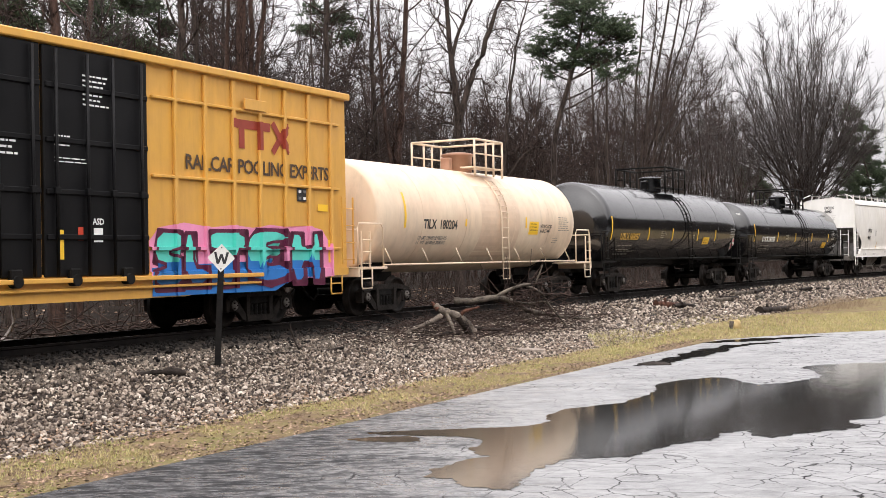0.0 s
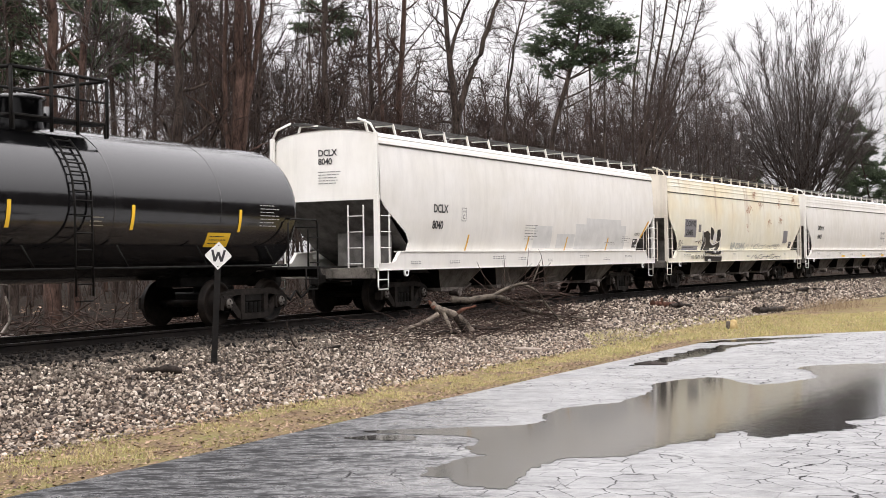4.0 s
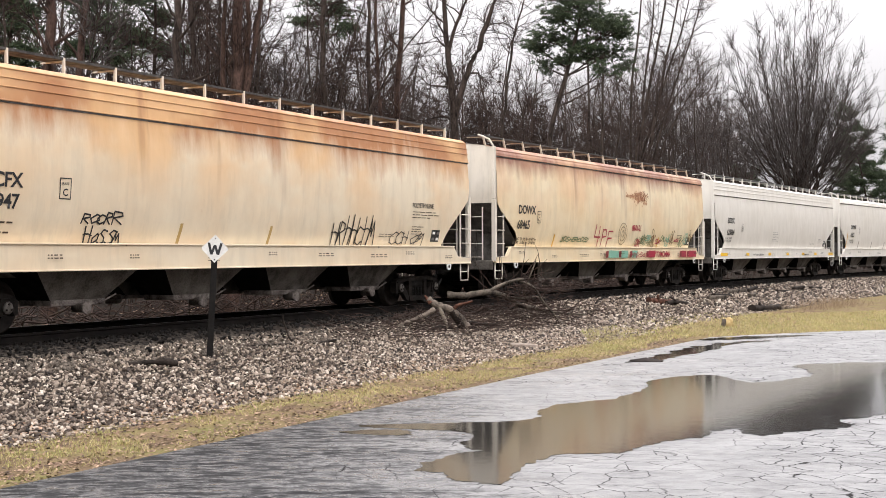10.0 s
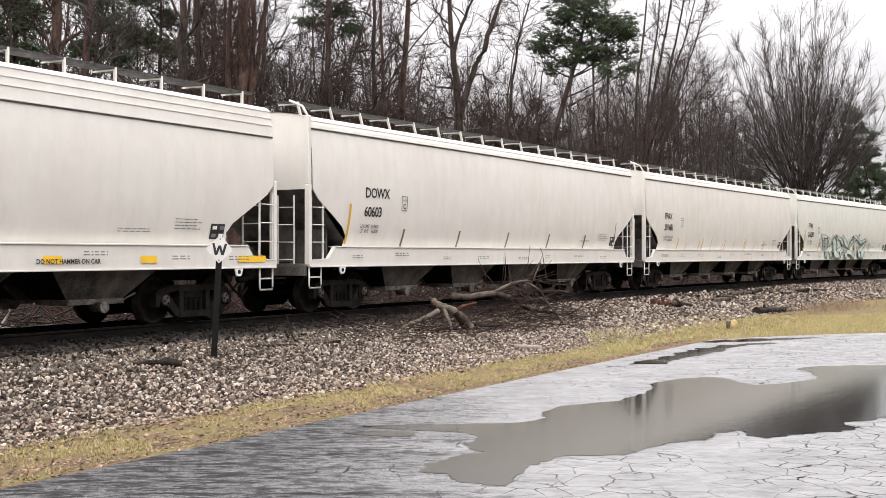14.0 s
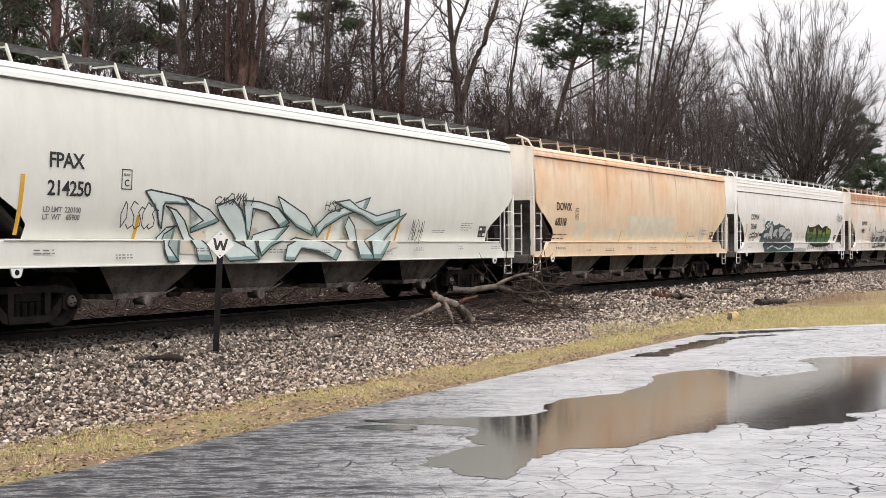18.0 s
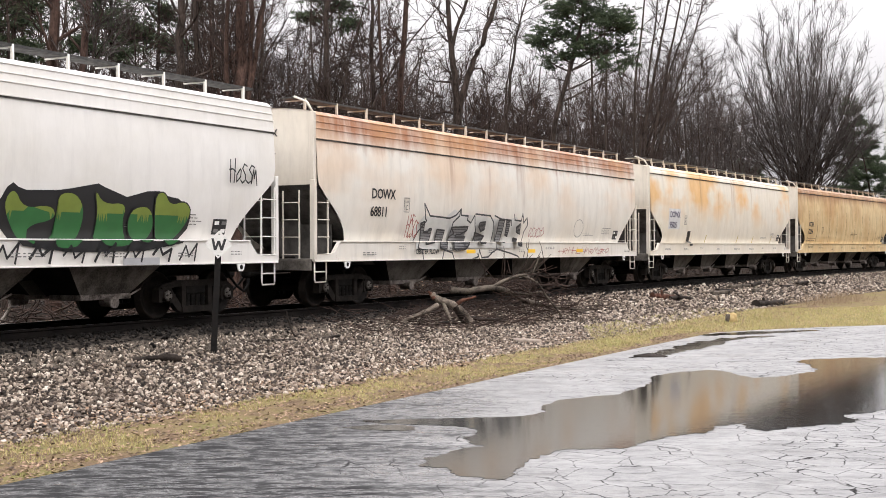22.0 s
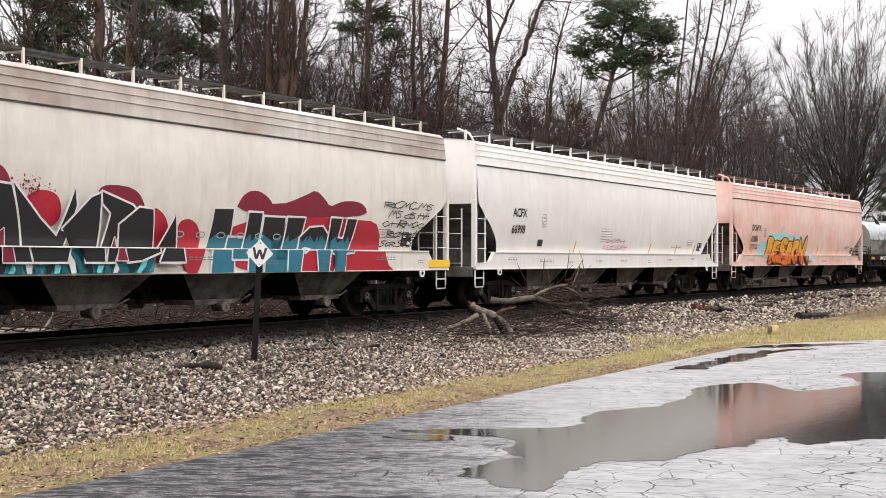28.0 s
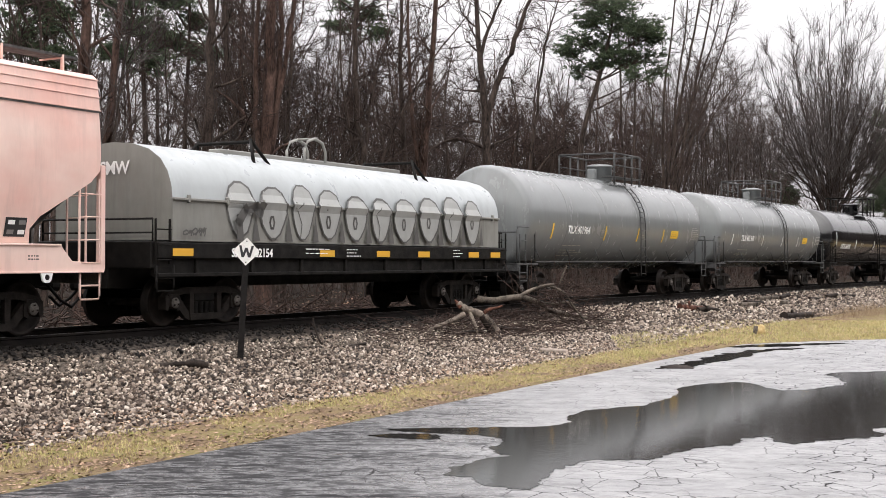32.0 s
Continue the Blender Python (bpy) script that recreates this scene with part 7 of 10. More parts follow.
marking(h13, S, "DOWX", "68318", -7.65, 2.48, 0.35, 0.47)
bars(h13, print_block(-8.1, 1.72, 2.0, 2, 0.05, 0.13, 3), BROWN_INK, S)
plate_c(h13, -6.1, 2.4, S, BROWN_INK)
PALE_TAN = paint(0.68, 0.62, 0.48)
for x0, z0, x1, z1 in ((-1.87, 1.60, 2.86, 2.42), (-6.27, 1.58, -5.31, 2.13), (-4.8, 1.56, -1.9, 1.96), (3.0, 1.56, 5.4, 1.9)):
    patch(h13, x0, z0, x1, z1, PALE_TAN, S, "repainted_patch", 0.005)
small_marks(h13, 18.45, 13, BROWN_INK, (-2.4, 4.4), False, 1.9)
patch(h13, 5.8, 1.56, 6.5, 2.1, paint(0.60, 0.56, 0.48), S, "pale_panel", 0.006)

marking(h14, S, "DOWX", "21340", -7.08, 2.53, 0.35, 0.43)
letters(h14, "LD LMT  197000\nLT  WT    55000", -7.1, 1.68, 0.12, FAINT_INK, S)
plate_c(h14, -5.26, 2.42, S, FAINT_INK)
silver_dark = lambda x, z: SILVER if z > 1.72 + 0.05 * math.sin(x * 7) else NAVY
TEAL_D, SILVER, NAVY = paint(0.035, 0.10, 0.10), paint(0.45, 0.46, 0.49), paint(0.018, 0.03, 0.036)
sp = Spray(S)
inked(sp, [(-5.58, 1.37), (-5.45, 1.79), (-5.23, 2.04), (-4.74, 2.06), (-4.24, 2.35), (-4.09, 2.54), (-3.81, 2.27), (-3.21, 2.32), (-2.85, 2.43), (-2.65, 2.21), (-2.22, 2.35), (-1.83, 2.13), (-1.26, 2.18), (-1.03, 1.93), (-0.73, 2.01), (-0.67, 1.40), (-1.04, 0.87), (-5.37, 0.92), (-5.28, 1.19)], TEAL_D, NAVY, 0.04, 1)
inked(sp, [(-5.10, 2.23), (-5.01, 2.40), (-4.74, 2.50), (-4.42, 2.49), (-4.27, 2.35), (-4.47, 2.18), (-4.92, 2.06)], TEAL_D, NAVY, 0.04, 1)
sp.field([(-5.41, 1.52), (-0.91, 1.54), (-0.85, 1.32), (-5.45, 1.34)], NAVY)
inked(sp, [(-5.19, 1.77), (-5.06, 1.92), (-4.43, 1.97), (-4.57, 1.78), (-5.15, 1.68)], silver_dark, NAVY, 0.055, 1)
inked(sp, [(-4.70, 1.53), (-4.28, 2.25), (-4.05, 2.45), (-3.77, 1.56), (-4.05, 1.50), (-4.15, 1.69), (-4.38, 1.65), (-4.48, 1.50)], silver_dark, NAVY, 0.055, 1)
inked(sp, [(-3.81, 1.95), (-3.61, 2.11), (-3.11, 2.16), (-3.22, 1.99), (-3.52, 1.95), (-3.12, 1.83), (-3.22, 1.60), (-3.72, 1.56), (-3.72, 1.69), (-3.47, 1.73), (-3.76, 1.82)], silver_dark, NAVY, 0.055, 1)
inked(sp, [(-3.11, 2.09), (-2.80, 2.27), (-1.94, 2.19), (-1.89, 2.02), (-2.38, 1.98), (-2.49, 1.54), (-2.86, 1.54), (-2.81, 1.93)], silver_dark, NAVY, 0.055, 1)
inked(sp, [(-2.27, 1.84), (-1.83, 2.09), (-1.26, 2.07), (-1.20, 1.93), (-1.72, 1.85), (-1.67, 1.78), (-1.15, 1.83), (-0.91, 1.76), (-1.50, 1.65), (-2.06, 1.54), (-2.28, 1.61)], silver_dark, NAVY, 0.055, 1)
for x, z in [(-4.94, 2.20), (-4.73, 2.29), (-4.47, 2.36)]:
    sp.line([(x + 0.09 * math.cos(a), z + 0.10 * math.sin(a)) for a in [i * 0.8 for i in range(8)]], 0.05, WHITEP)
sp.line([(-5.0, 1.22), (-4.3, 1.36), (-3.3, 1.18), (-2.2, 1.36), (-1.3, 1.20)], 0.05, WHITEP)
sp.line([(-4.9, 1.30), (-3.9, 1.15)], 0.03, BLACKP)
sp.done(h14, "teal and silver graffiti with dark shadows")
letters(h14, "CENTER FLOW", -4.25, 1.30, 0.15, BLACKP, S, 1.0, 0.06)
OLIVE, LEAFY = paint(0.17, 0.22, 0.035), paint(0.025, 0.13, 0.035)
olive_leafy = lambda x, z: OLIVE if z > 1.95 + 0.06 * math.sin(x * 6) else LEAFY
sp = Spray(S)
sp.field([(1.62, 1.98), (1.90, 2.44), (2.12, 2.30), (2.56, 2.28), (3.01, 2.33), (3.64, 2.43), (3.88, 2.48), (4.28, 2.20), (5.30, 2.44), (5.57, 2.27), (6.01, 2.28), (6.38, 1.85), (5.82, 1.32), (2.25, 1.28), (1.68, 1.75)], BLACKP, 1)
inked(sp, [(1.76, 2.06), (1.97, 2.34), (2.19, 1.99), (2.78, 2.08), (2.93, 1.84), (2.26, 1.72), (2.40, 1.36), (2.04, 1.60)], olive_leafy, BLACKP, 0.05, 2)
inked(sp, [(2.86, 2.25), (3.32, 2.30), (3.55, 1.94), (3.39, 1.36), (2.70, 1.36), (3.01, 1.77)], olive_leafy, BLACKP, 0.05, 2)
inked(sp, [(3.72, 2.39), (3.95, 2.11), (4.53, 2.16), (4.44, 1.78), (4.69, 1.40), (3.79, 1.38), (3.87, 1.86)], olive_leafy, BLACKP, 0.05, 2)
inked(sp, [(4.61, 2.04), (5.13, 2.13), (5.30, 1.70), (5.03, 1.40), (4.61, 1.61)], olive_leafy, BLACKP, 0.05, 2)
inked(sp, [(5.21, 2.30), (5.48, 2.40), (5.65, 2.14), (6.11, 2.24), (6.29, 1.98), (5.83, 1.45), (5.38, 1.40)], olive_leafy, BLACKP, 0.05, 2)
sp.field([(-0.97, 1.23), (1.26, 1.21), (1.26, 0.89), (-0.98, 0.93)], paint(0.42, 0.42, 0.43))
sp.field([(4.35, 1.19), (5.29, 1.19), (5.29, 0.89), (4.35, 0.90)], paint(0.42, 0.42, 0.43))
for k in range(7):
    x = 1.5 + 0.72 * k
    sp.line([(x, 1.14 + 0.05 * (k % 3)), (x + 0.18, 1.40), (x + 0.26, 1.20 + 0.04 * (k % 2)), (x + 0.5, 1.44 - 0.05 * (k % 3)), (x + 0.42, 1.12)], 0.04 + 0.012 * (k % 2), BLACKP)
sp.scribble(-7.25, -5.95, 1.74, 1.98, 5, BLACKP, 0.04, 6)
sp.field([(-5.9, 1.78), (-5.45, 1.78), (-5.45, 1.92), (-5.9, 1.92)], BLACKP)
sp.scribble(-0.4, 1.2, 1.56, 2.1, 6, paint(0.42, 0.42, 0.42), 0.02)
sp.scribble(7.3, 8.2, 2.65, 3.1, 8, BLACKP, 0.03)
sp.done(h14, "olive and green graffiti with black outlines")
tape(h14, -7.70, 1.41, 2.32, S, AMBER)
small_marks(h14, 18.05, 14, FAINT_INK, (), False)

marking(h15, S, "DOWX", "68811", -7.5, 2.52, 0.33, 0.42)
small_marks(h15, 19.6, 15, FAINT_INK, (), False)
plate_c(h15, -5.9, 2.4, S, FAINT_INK)
OFFW, CHAR, HATCH_GREY = paint(0.60, 0.59, 0.56), paint(0.035, 0.035, 0.04), paint(0.24, 0.24, 0.25)
sp = Spray(S)
sp.field([(-5.19, 2.03), (-5.05, 2.15), (-4.03, 2.11), (-3.46, 2.36), (-3.06, 2.19), (-2.69, 2.22), (-1.80, 2.22), (-1.11, 2.14), (-0.33, 2.13), (0.20, 2.23), (0.59, 2.01), (0.35, 1.36), (-0.69, 1.33), (-2.62, 1.34), (-4.04, 1.29), (-5.54, 1.33), (-5.53, 1.76)], OFFW)
hatched(sp, [(-5.19, 1.96), (-5.02, 2.01), (-4.99, 1.75), (-4.78, 1.75), (-4.74, 1.83), (-4.62, 1.83), (-4.65, 1.49), (-5.06, 1.44)], HATCH_GREY, CHAR, 0.045)
hatched(sp, [(-4.37, 1.82), (-3.98, 1.80), (-4.04, 1.32), (-4.38, 1.35)], HATCH_GREY, CHAR, 0.045)
hatched(sp, [(-3.66, 1.88), (-2.77, 1.91), (-2.80, 1.81), (-3.13, 1.70), (-3.35, 1.70), (-3.38, 1.63), (-2.84, 1.64), (-2.88, 1.44), (-3.06, 1.32), (-3.70, 1.32), (-3.73, 1.63), (-3.49, 1.72)], HATCH_GREY, CHAR, 0.045)
hatched(sp, [(-2.16, 2.03), (-1.84, 2.06), (-1.85, 1.85), (-2.04, 1.79), (-2.20, 1.92)], HATCH_GREY, CHAR, 0.045)
hatched(sp, [(-2.43, 1.76), (-1.85, 1.66), (-2.01, 1.47), (-2.28, 1.47), (-2.39, 1.60)], HATCH_GREY, CHAR, 0.045)
hatched(sp, [(-1.11, 2.12), (-0.78, 2.12), (-0.90, 1.50), (-1.20, 1.53)], HATCH_GREY, CHAR, 0.045)
hatched(sp, [(-0.68, 2.12), (-0.46, 2.10), (-0.51, 1.67), (-0.66, 1.70)], HATCH_GREY, CHAR, 0.045)
hatched(sp, [(-0.06, 1.93), (0.17, 2.03), (0.22, 1.74), (-0.01, 1.79)], HATCH_GREY, CHAR, 0.045)
hatched(sp, [(-0.20, 1.62), (0.08, 1.59), (0.07, 1.39), (-0.15, 1.42)], HATCH_GREY, CHAR, 0.045)
sp.line([(-5.36, 2.45), (-5.25, 2.07), (-5.19, 2.03), (-5.53, 1.76), (-5.65, 1.58), (-5.74, 1.35), (-5.54, 1.30), (-5.45, 0.98)], 0.045, CHAR)
sp.line([(-5.36, 2.45), (-5.05, 2.15), (-4.03, 2.11), (-3.73, 2.19), (-3.46, 2.36), (-3.54, 2.17), (-3.83, 2.01), (-3.90, 1.76)], 0.045, CHAR)
sp.line([(-3.46, 2.36), (-3.45, 2.20), (-3.06, 2.19), (-3.09, 2.08), (-2.88, 2.01), (-2.69, 2.22), (-2.62, 1.94), (-2.54, 1.81), (-2.62, 1.44)], 0.045, CHAR)
sp.line([(-2.65, 2.25), (-1.80, 2.22), (-1.56, 2.04), (-1.52, 1.77), (-1.53, 1.34)], 0.045, CHAR)
sp.line([(-1.54, 2.23), (-1.11, 2.14), (-0.50, 2.12), (-0.46, 1.98)], 0.045, CHAR)
sp.line([(-0.33, 2.30), (-0.28, 2.13), (0.13, 2.11), (0.20, 2.32), (0.31, 2.06), (0.50, 2.21), (0.59, 2.01), (0.40, 1.80), (0.35, 1.36), (0.49, 1.24)], 0.045, CHAR)
sp.line([(-5.45, 0.98), (-4.59, 0.99), (-4.46, 1.30), (-4.04, 1.22), (-3.90, 0.97), (-3.21, 0.99), (-2.62, 1.11), (-2.55, 1.29), (-2.43, 1.08), (-2.05, 1.10), (-1.85, 1.20), (-1.53, 1.31), (-0.69, 1.19), (-0.25, 1.11), (0.07, 0.96), (0.21, 1.22)], 0.045, CHAR)
sp.scribble(0.7, 1.7, 1.65, 2.0, 3, paint(0.30, 0.05, 0.06), 0.02, 6)
sp.line([(4.3 + 0.36 * math.cos(a), 1.95 + 0.28 * math.sin(a)) for a in [i * 0.5 for i in range(13)]], 0.02, FAINT_INK, True)
sp.scribble(-6.2, -5.6, 1.6, 2.2, 5, paint(0.30, 0.06, 0.05), 0.025)
sp.scribble(2.5, 6.5, 1.15, 1.36, 9, paint(0.35, 0.10, 0.08), 0.02, 12)
for x in (-3.3, 0.4, 3.9):
    sp.field([(x, 1.2), (x + 0.5, 1.2), (x + 0.5, 1.3), (x, 1.3)], SILL_YELLOW)
sp.done(h15, "grey outline graffiti with hatched letters")
letters(h15, "CENTER FLOW", -5.55, 1.20, 0.17, INK, S, 1.0)

marking(h16, S, "DOWX", "95005", -7.09, 2.49, 0.33, 0.40, paint(0.05, 0.04, 0.10))
patch(h16, -7.2, 2.04, -6.0, 2.82, paint(0.66, 0.66, 0.66), S, "number_panel", 0.005)
patch(h16, -5.05, 1.40, -4.72, 1.98, BLACKP, S, "black_panel", 0.006)
plate_c(h16, -5.4, 2.4, S, FAINT_INK)
small_marks(h16, 18.4, 16, FAINT_INK, (-2.9, 1.2, 3.4, 6.2), False, 1.85, paint(0.50, 0.38, 0.10))

marking(h17, S, "CCBX", "72254", -7.55, 2.40, 0.33, 0.37)
bars(h17, print_block(-7.7, 1.78, 2.2, 2, 0.04, 0.11, 3) + print_block(0.4, 2.12, 1.4, 3, 0.035, 0.08, 4), BROWN_INK, S)
plate_c(h17, -5.1, 2.2, S, BROWN_INK)
for x in (-7.57, -6.06, -3.85, -2.46, -0.59, 1.2, 2.79, 4.32, 5.96, 7.5):
    patch(h17, x, 1.53, x + 0.034, 4.05, paint(0.11, 0.06, 0.022), S, "weld_seam", 0.004, 0.0, 14)
small_marks(h17, 19.0, 17, BROWN_INK, (), False)

patch(h18, -7.42, 1.92, -6.46, 2.66, paint(0.70, 0.69, 0.66), S, "number_panel", 0.006)
patch(h18, -7.9, 1.60, -6.5, 1.84, paint(0.70, 0.69, 0.66), S, "weight_panel", 0.006)
letters(h18, "CCBX", -7.35, 2.34, 0.29, INK, S, 0.85, 0.014)
letters(h18, "71054", -7.36, 2.02, 0.29, INK, S, 0.85, 0.014)
letters(h18, "LDLMT 221400 LBS\nLTWT    54600 LBS", -7.86, 1.74, 0.10, INK, S, 0.9, 0.014)
RED, DEEP_RED, AQUA = paint(0.42, 0.012, 0.03), paint(0.20, 0.010, 0.03), paint(0.05, 0.38, 0.44)
DARK_TEAL, BLUEG = paint(0.012, 0.11, 0.14), paint(0.02, 0.16, 0.23)
sp = Spray(S)
rg = random.Random(77)
sp.field([(-6.18, 2.28), (-6.07, 2.56), (-5.84, 2.68), (-5.53, 2.62), (-5.37, 2.46), (-5.41, 1.98), (-6.18, 1.96)], DEEP_RED, 2)
sp.field([(-4.37, 2.50), (-4.24, 2.68), (-4.05, 2.78), (-3.84, 2.68), (-3.71, 2.38), (-3.79, 2.02), (-4.41, 2.00)], DEEP_RED, 2)
sp.field([(-1.97, 2.52), (-1.55, 2.57), (-1.12, 2.52), (-0.90, 2.33), (-0.79, 1.97), (-1.12, 1.83), (-1.96, 2.20)], DEEP_RED, 2)
sp.field([(-5.00, 2.33), (-4.92, 2.49), (-4.75, 2.54), (-4.63, 2.43), (-4.67, 2.06), (-4.92, 2.05)], RED, 2)
sp.field([(-3.52, 2.24), (-3.29, 2.39), (-3.01, 2.41), (-2.76, 2.30), (-2.71, 1.93), (-3.05, 1.76), (-3.34, 1.91)], RED, 2)
sp.field([(-0.79, 2.23), (-0.45, 2.18), (-0.22, 1.91), (-0.10, 1.24), (-1.11, 1.24)], RED, 2)
sp.field([(-0.04, 1.95), (0.25, 2.07), (0.55, 1.93), (0.68, 1.58), (0.50, 1.17), (0.32, 0.93), (-0.04, 1.24)], RED, 2)
for cx, cz in ((-6.6, 2.6), (-5.2, 2.6), (-3.4, 2.4)):
    sp.speckle(cx, cz, 0.4, 0.2, 70, int(cx * -10), DEEP_RED, 0.02)
band = [(-6.95, 1.08), (-0.72, 1.08), (-0.62, 1.52), (-6.95, 1.52)]
sp.field(band, AQUA)
for k in range(34):
    x, d_ = -6.9 + 0.178 * k, rg.uniform(-0.3, 0.35)
    sp.field([(x, 1.08), (x + 0.10, 1.08), (x + 0.16 + d_ * 0.5, 1.28), (x + 0.05 + d_, 1.49), (x + d_ * 0.4, 1.26)], (DARK_TEAL, BLACKP, paint(0.16, 0.60, 0.65), DARK_TEAL, WHITEP)[k % 5])
sp.field([(-6.3, 1.08), (-5.45, 1.08), (-5.6, 1.20), (-5.9, 1.25), (-6.15, 1.2)], DEEP_RED)
inked(sp, [(-6.22, 1.82), (-5.88, 2.38), (-5.84, 2.24), (-6.03, 1.74), (-6.06, 1.28), (-6.21, 1.28)], BLACKP, WHITEP, 0.075)
inked(sp, [(-5.88, 2.24), (-5.61, 2.45), (-5.37, 2.15), (-5.16, 1.30), (-5.44, 1.28), (-5.60, 1.75), (-5.80, 1.28), (-5.97, 1.30)], BLACKP, WHITEP, 0.075)
inked(sp, [(-5.33, 1.98), (-5.18, 2.41), (-4.92, 1.99), (-4.87, 1.27), (-5.16, 1.28)], BLACKP, WHITEP, 0.075)
inked(sp, [(-4.92, 1.65), (-4.37, 2.50), (-4.41, 2.18), (-4.66, 1.27), (-4.93, 1.27)], BLACKP, WHITEP, 0.075)
inked(sp, [(-4.58, 2.12), (-4.11, 2.46), (-3.84, 2.44), (-3.70, 2.02), (-3.43, 1.27), (-3.93, 1.27), (-4.02, 1.84), (-4.32, 1.27), (-4.62, 1.27)], BLACKP, WHITEP, 0.075)
inked(sp, [(-3.80, 2.47), (-3.24, 1.94), (-2.86, 1.67), (-2.57, 2.43), (-2.52, 2.18), (-2.76, 1.27), (-3.43, 1.27), (-3.61, 1.85)], BLACKP, WHITEP, 0.075)
inked(sp, [(-2.76, 1.80), (-2.22, 2.32), (-2.02, 2.39), (-1.96, 1.27), (-2.37, 1.27), (-2.47, 1.74)], BLACKP, WHITEP, 0.075)
inked(sp, [(-1.99, 2.42), (-1.28, 2.22), (-1.12, 2.09), (-1.55, 1.89), (-1.75, 1.27), (-1.91, 1.27), (-1.76, 2.08), (-1.96, 2.23)], BLACKP, WHITEP, 0.075)
inked(sp, [(-1.55, 1.89), (-1.12, 2.19), (-0.79, 2.17), (-0.73, 1.70), (-0.67, 1.44), (-1.11, 1.30), (-1.44, 1.27)], BLACKP, WHITEP, 0.075)
inked(sp, [(-0.67, 1.27), (-0.22, 2.08), (-0.04, 1.27)], BLACKP, WHITEP, 0.075)
inked(sp, [(-4.04, 1.26), (-4.04, 1.69), (-3.93, 1.78), (-3.81, 1.26)], DEEP_RED, WHITEP, 0.035)
inked(sp, [(-5.64, 1.29), (-5.63, 1.63), (-5.51, 1.29)], DEEP_RED, WHITEP, 0.035)
inked(sp, [(-1.70, 1.29), (-1.63, 1.68), (-1.46, 1.29)], DEEP_RED, WHITEP, 0.035)
inked(sp, [(-4.30, 1.29), (-4.18, 1.82), (-4.10, 1.65)], DEEP_RED, WHITEP, 0.035)
sp.line([(-6.95, 1.505), (-0.75, 1.505)], 0.025, WHITEP)
sp.done(h18, "black and white spiked graffiti over red and aqua")
sp = Spray(S)
sp.field([(1.49, 2.16), (1.75, 2.57), (2.15, 2.67), (2.56, 2.52), (2.70, 2.34), (3.70, 2.60), (4.07, 2.77), (4.45, 2.55), (4.60, 2.40), (5.08, 2.58), (5.89, 2.56), (6.06, 2.20)], DEEP_RED, 2)
sp.field([(1.24, 2.16), (6.06, 2.20), (6.57, 2.05), (6.74, 1.22), (7.10, 1.04), (6.57, 0.88), (1.24, 0.94)], RED, 1)
black_blue = lambda x, z: BLACKP if z > 1.72 else BLUEG
inked(sp, [(0.96, 2.25), (1.49, 2.26), (1.43, 0.98), (0.80, 0.99)], black_blue, WHITEP, 0.085)
inked(sp, [(1.43, 1.72), (1.91, 1.72), (1.89, 1.32), (1.41, 1.32)], black_blue, WHITEP, 0.085)
inked(sp, [(1.95, 2.21), (2.35, 2.21), (2.29, 1.00), (1.86, 0.99)], black_blue, WHITEP, 0.085)
inked(sp, [(2.42, 2.14), (3.08, 2.14), (3.02, 1.83), (2.81, 1.81), (2.80, 1.74), (3.01, 1.74), (2.98, 1.45), (2.73, 1.44), (2.70, 1.31), (3.09, 1.29), (3.07, 1.01), (2.36, 1.00)], black_blue, WHITEP, 0.085)
inked(sp, [(3.16, 2.15), (3.73, 2.15), (3.63, 1.69), (3.48, 0.99), (3.09, 0.99)], black_blue, WHITEP, 0.085)
inked(sp, [(3.63, 1.75), (3.92, 1.96), (4.37, 1.99), (4.61, 1.81), (4.45, 0.98), (4.15, 0.98), (4.07, 1.54), (3.85, 1.57), (3.66, 1.46)], black_blue, WHITEP, 0.085)
inked(sp, [(4.64, 2.18), (5.03, 2.18), (4.95, 1.76), (5.16, 1.75), (5.24, 2.18), (5.59, 2.18), (5.40, 1.47), (5.08, 1.45), (5.05, 0.99), (4.69, 0.99), (4.79, 1.42), (4.61, 1.46)], black_blue, WHITEP, 0.085)
for k in range(6):
    sp.line([(0.05 + 0.56 * k + 0.12 * math.cos(a), 1.76 + 0.055 * math.sin(a)) for a in [i * 0.9 for i in range(8)]], 0.022, paint(0.25, 0.42, 0.38))
sp.done(h18, "block graffiti in black, blue and white over red")
sp = Spray(S)
for k in range(3):
    sp.scribble(-9.2 + 0.1 * k, -8.2 + 0.12 * k, 3.5 - 0.48 * k, 3.85 - 0.48 * k, 60 + k, paint(0.03, 0.05, 0.09), 0.06, 5)
sp.scribble(-8.6, -7.6, 2.0, 2.4, 70, BLACKP, 0.025, 6)
sp.scribble(-8.2, -6.9, 1.14, 1.38, 71, BLACKP, 0.04, 6)
sp.scribble(-6.7, -6.0, 1.7, 2.3, 72, RED, 0.02, 6)
for k in range(5):
    sp.scribble(6.6 + 0.25 * (k % 2), 8.0 + 0.2 * k, 1.6 + 0.22 * k, 1.78 + 0.22 * k, 73 + k, BLACKP, 0.022, 6)
sp.done(h18, "blue and black marker tags")
for x in (-9.5, 8.6):
    patch(h18, x, 1.12, x + 1.0, 1.30, SILL_YELLOW, S, "reflective_tape")
small_marks(h18, 19.2, 18, FAINT_INK, (), False)

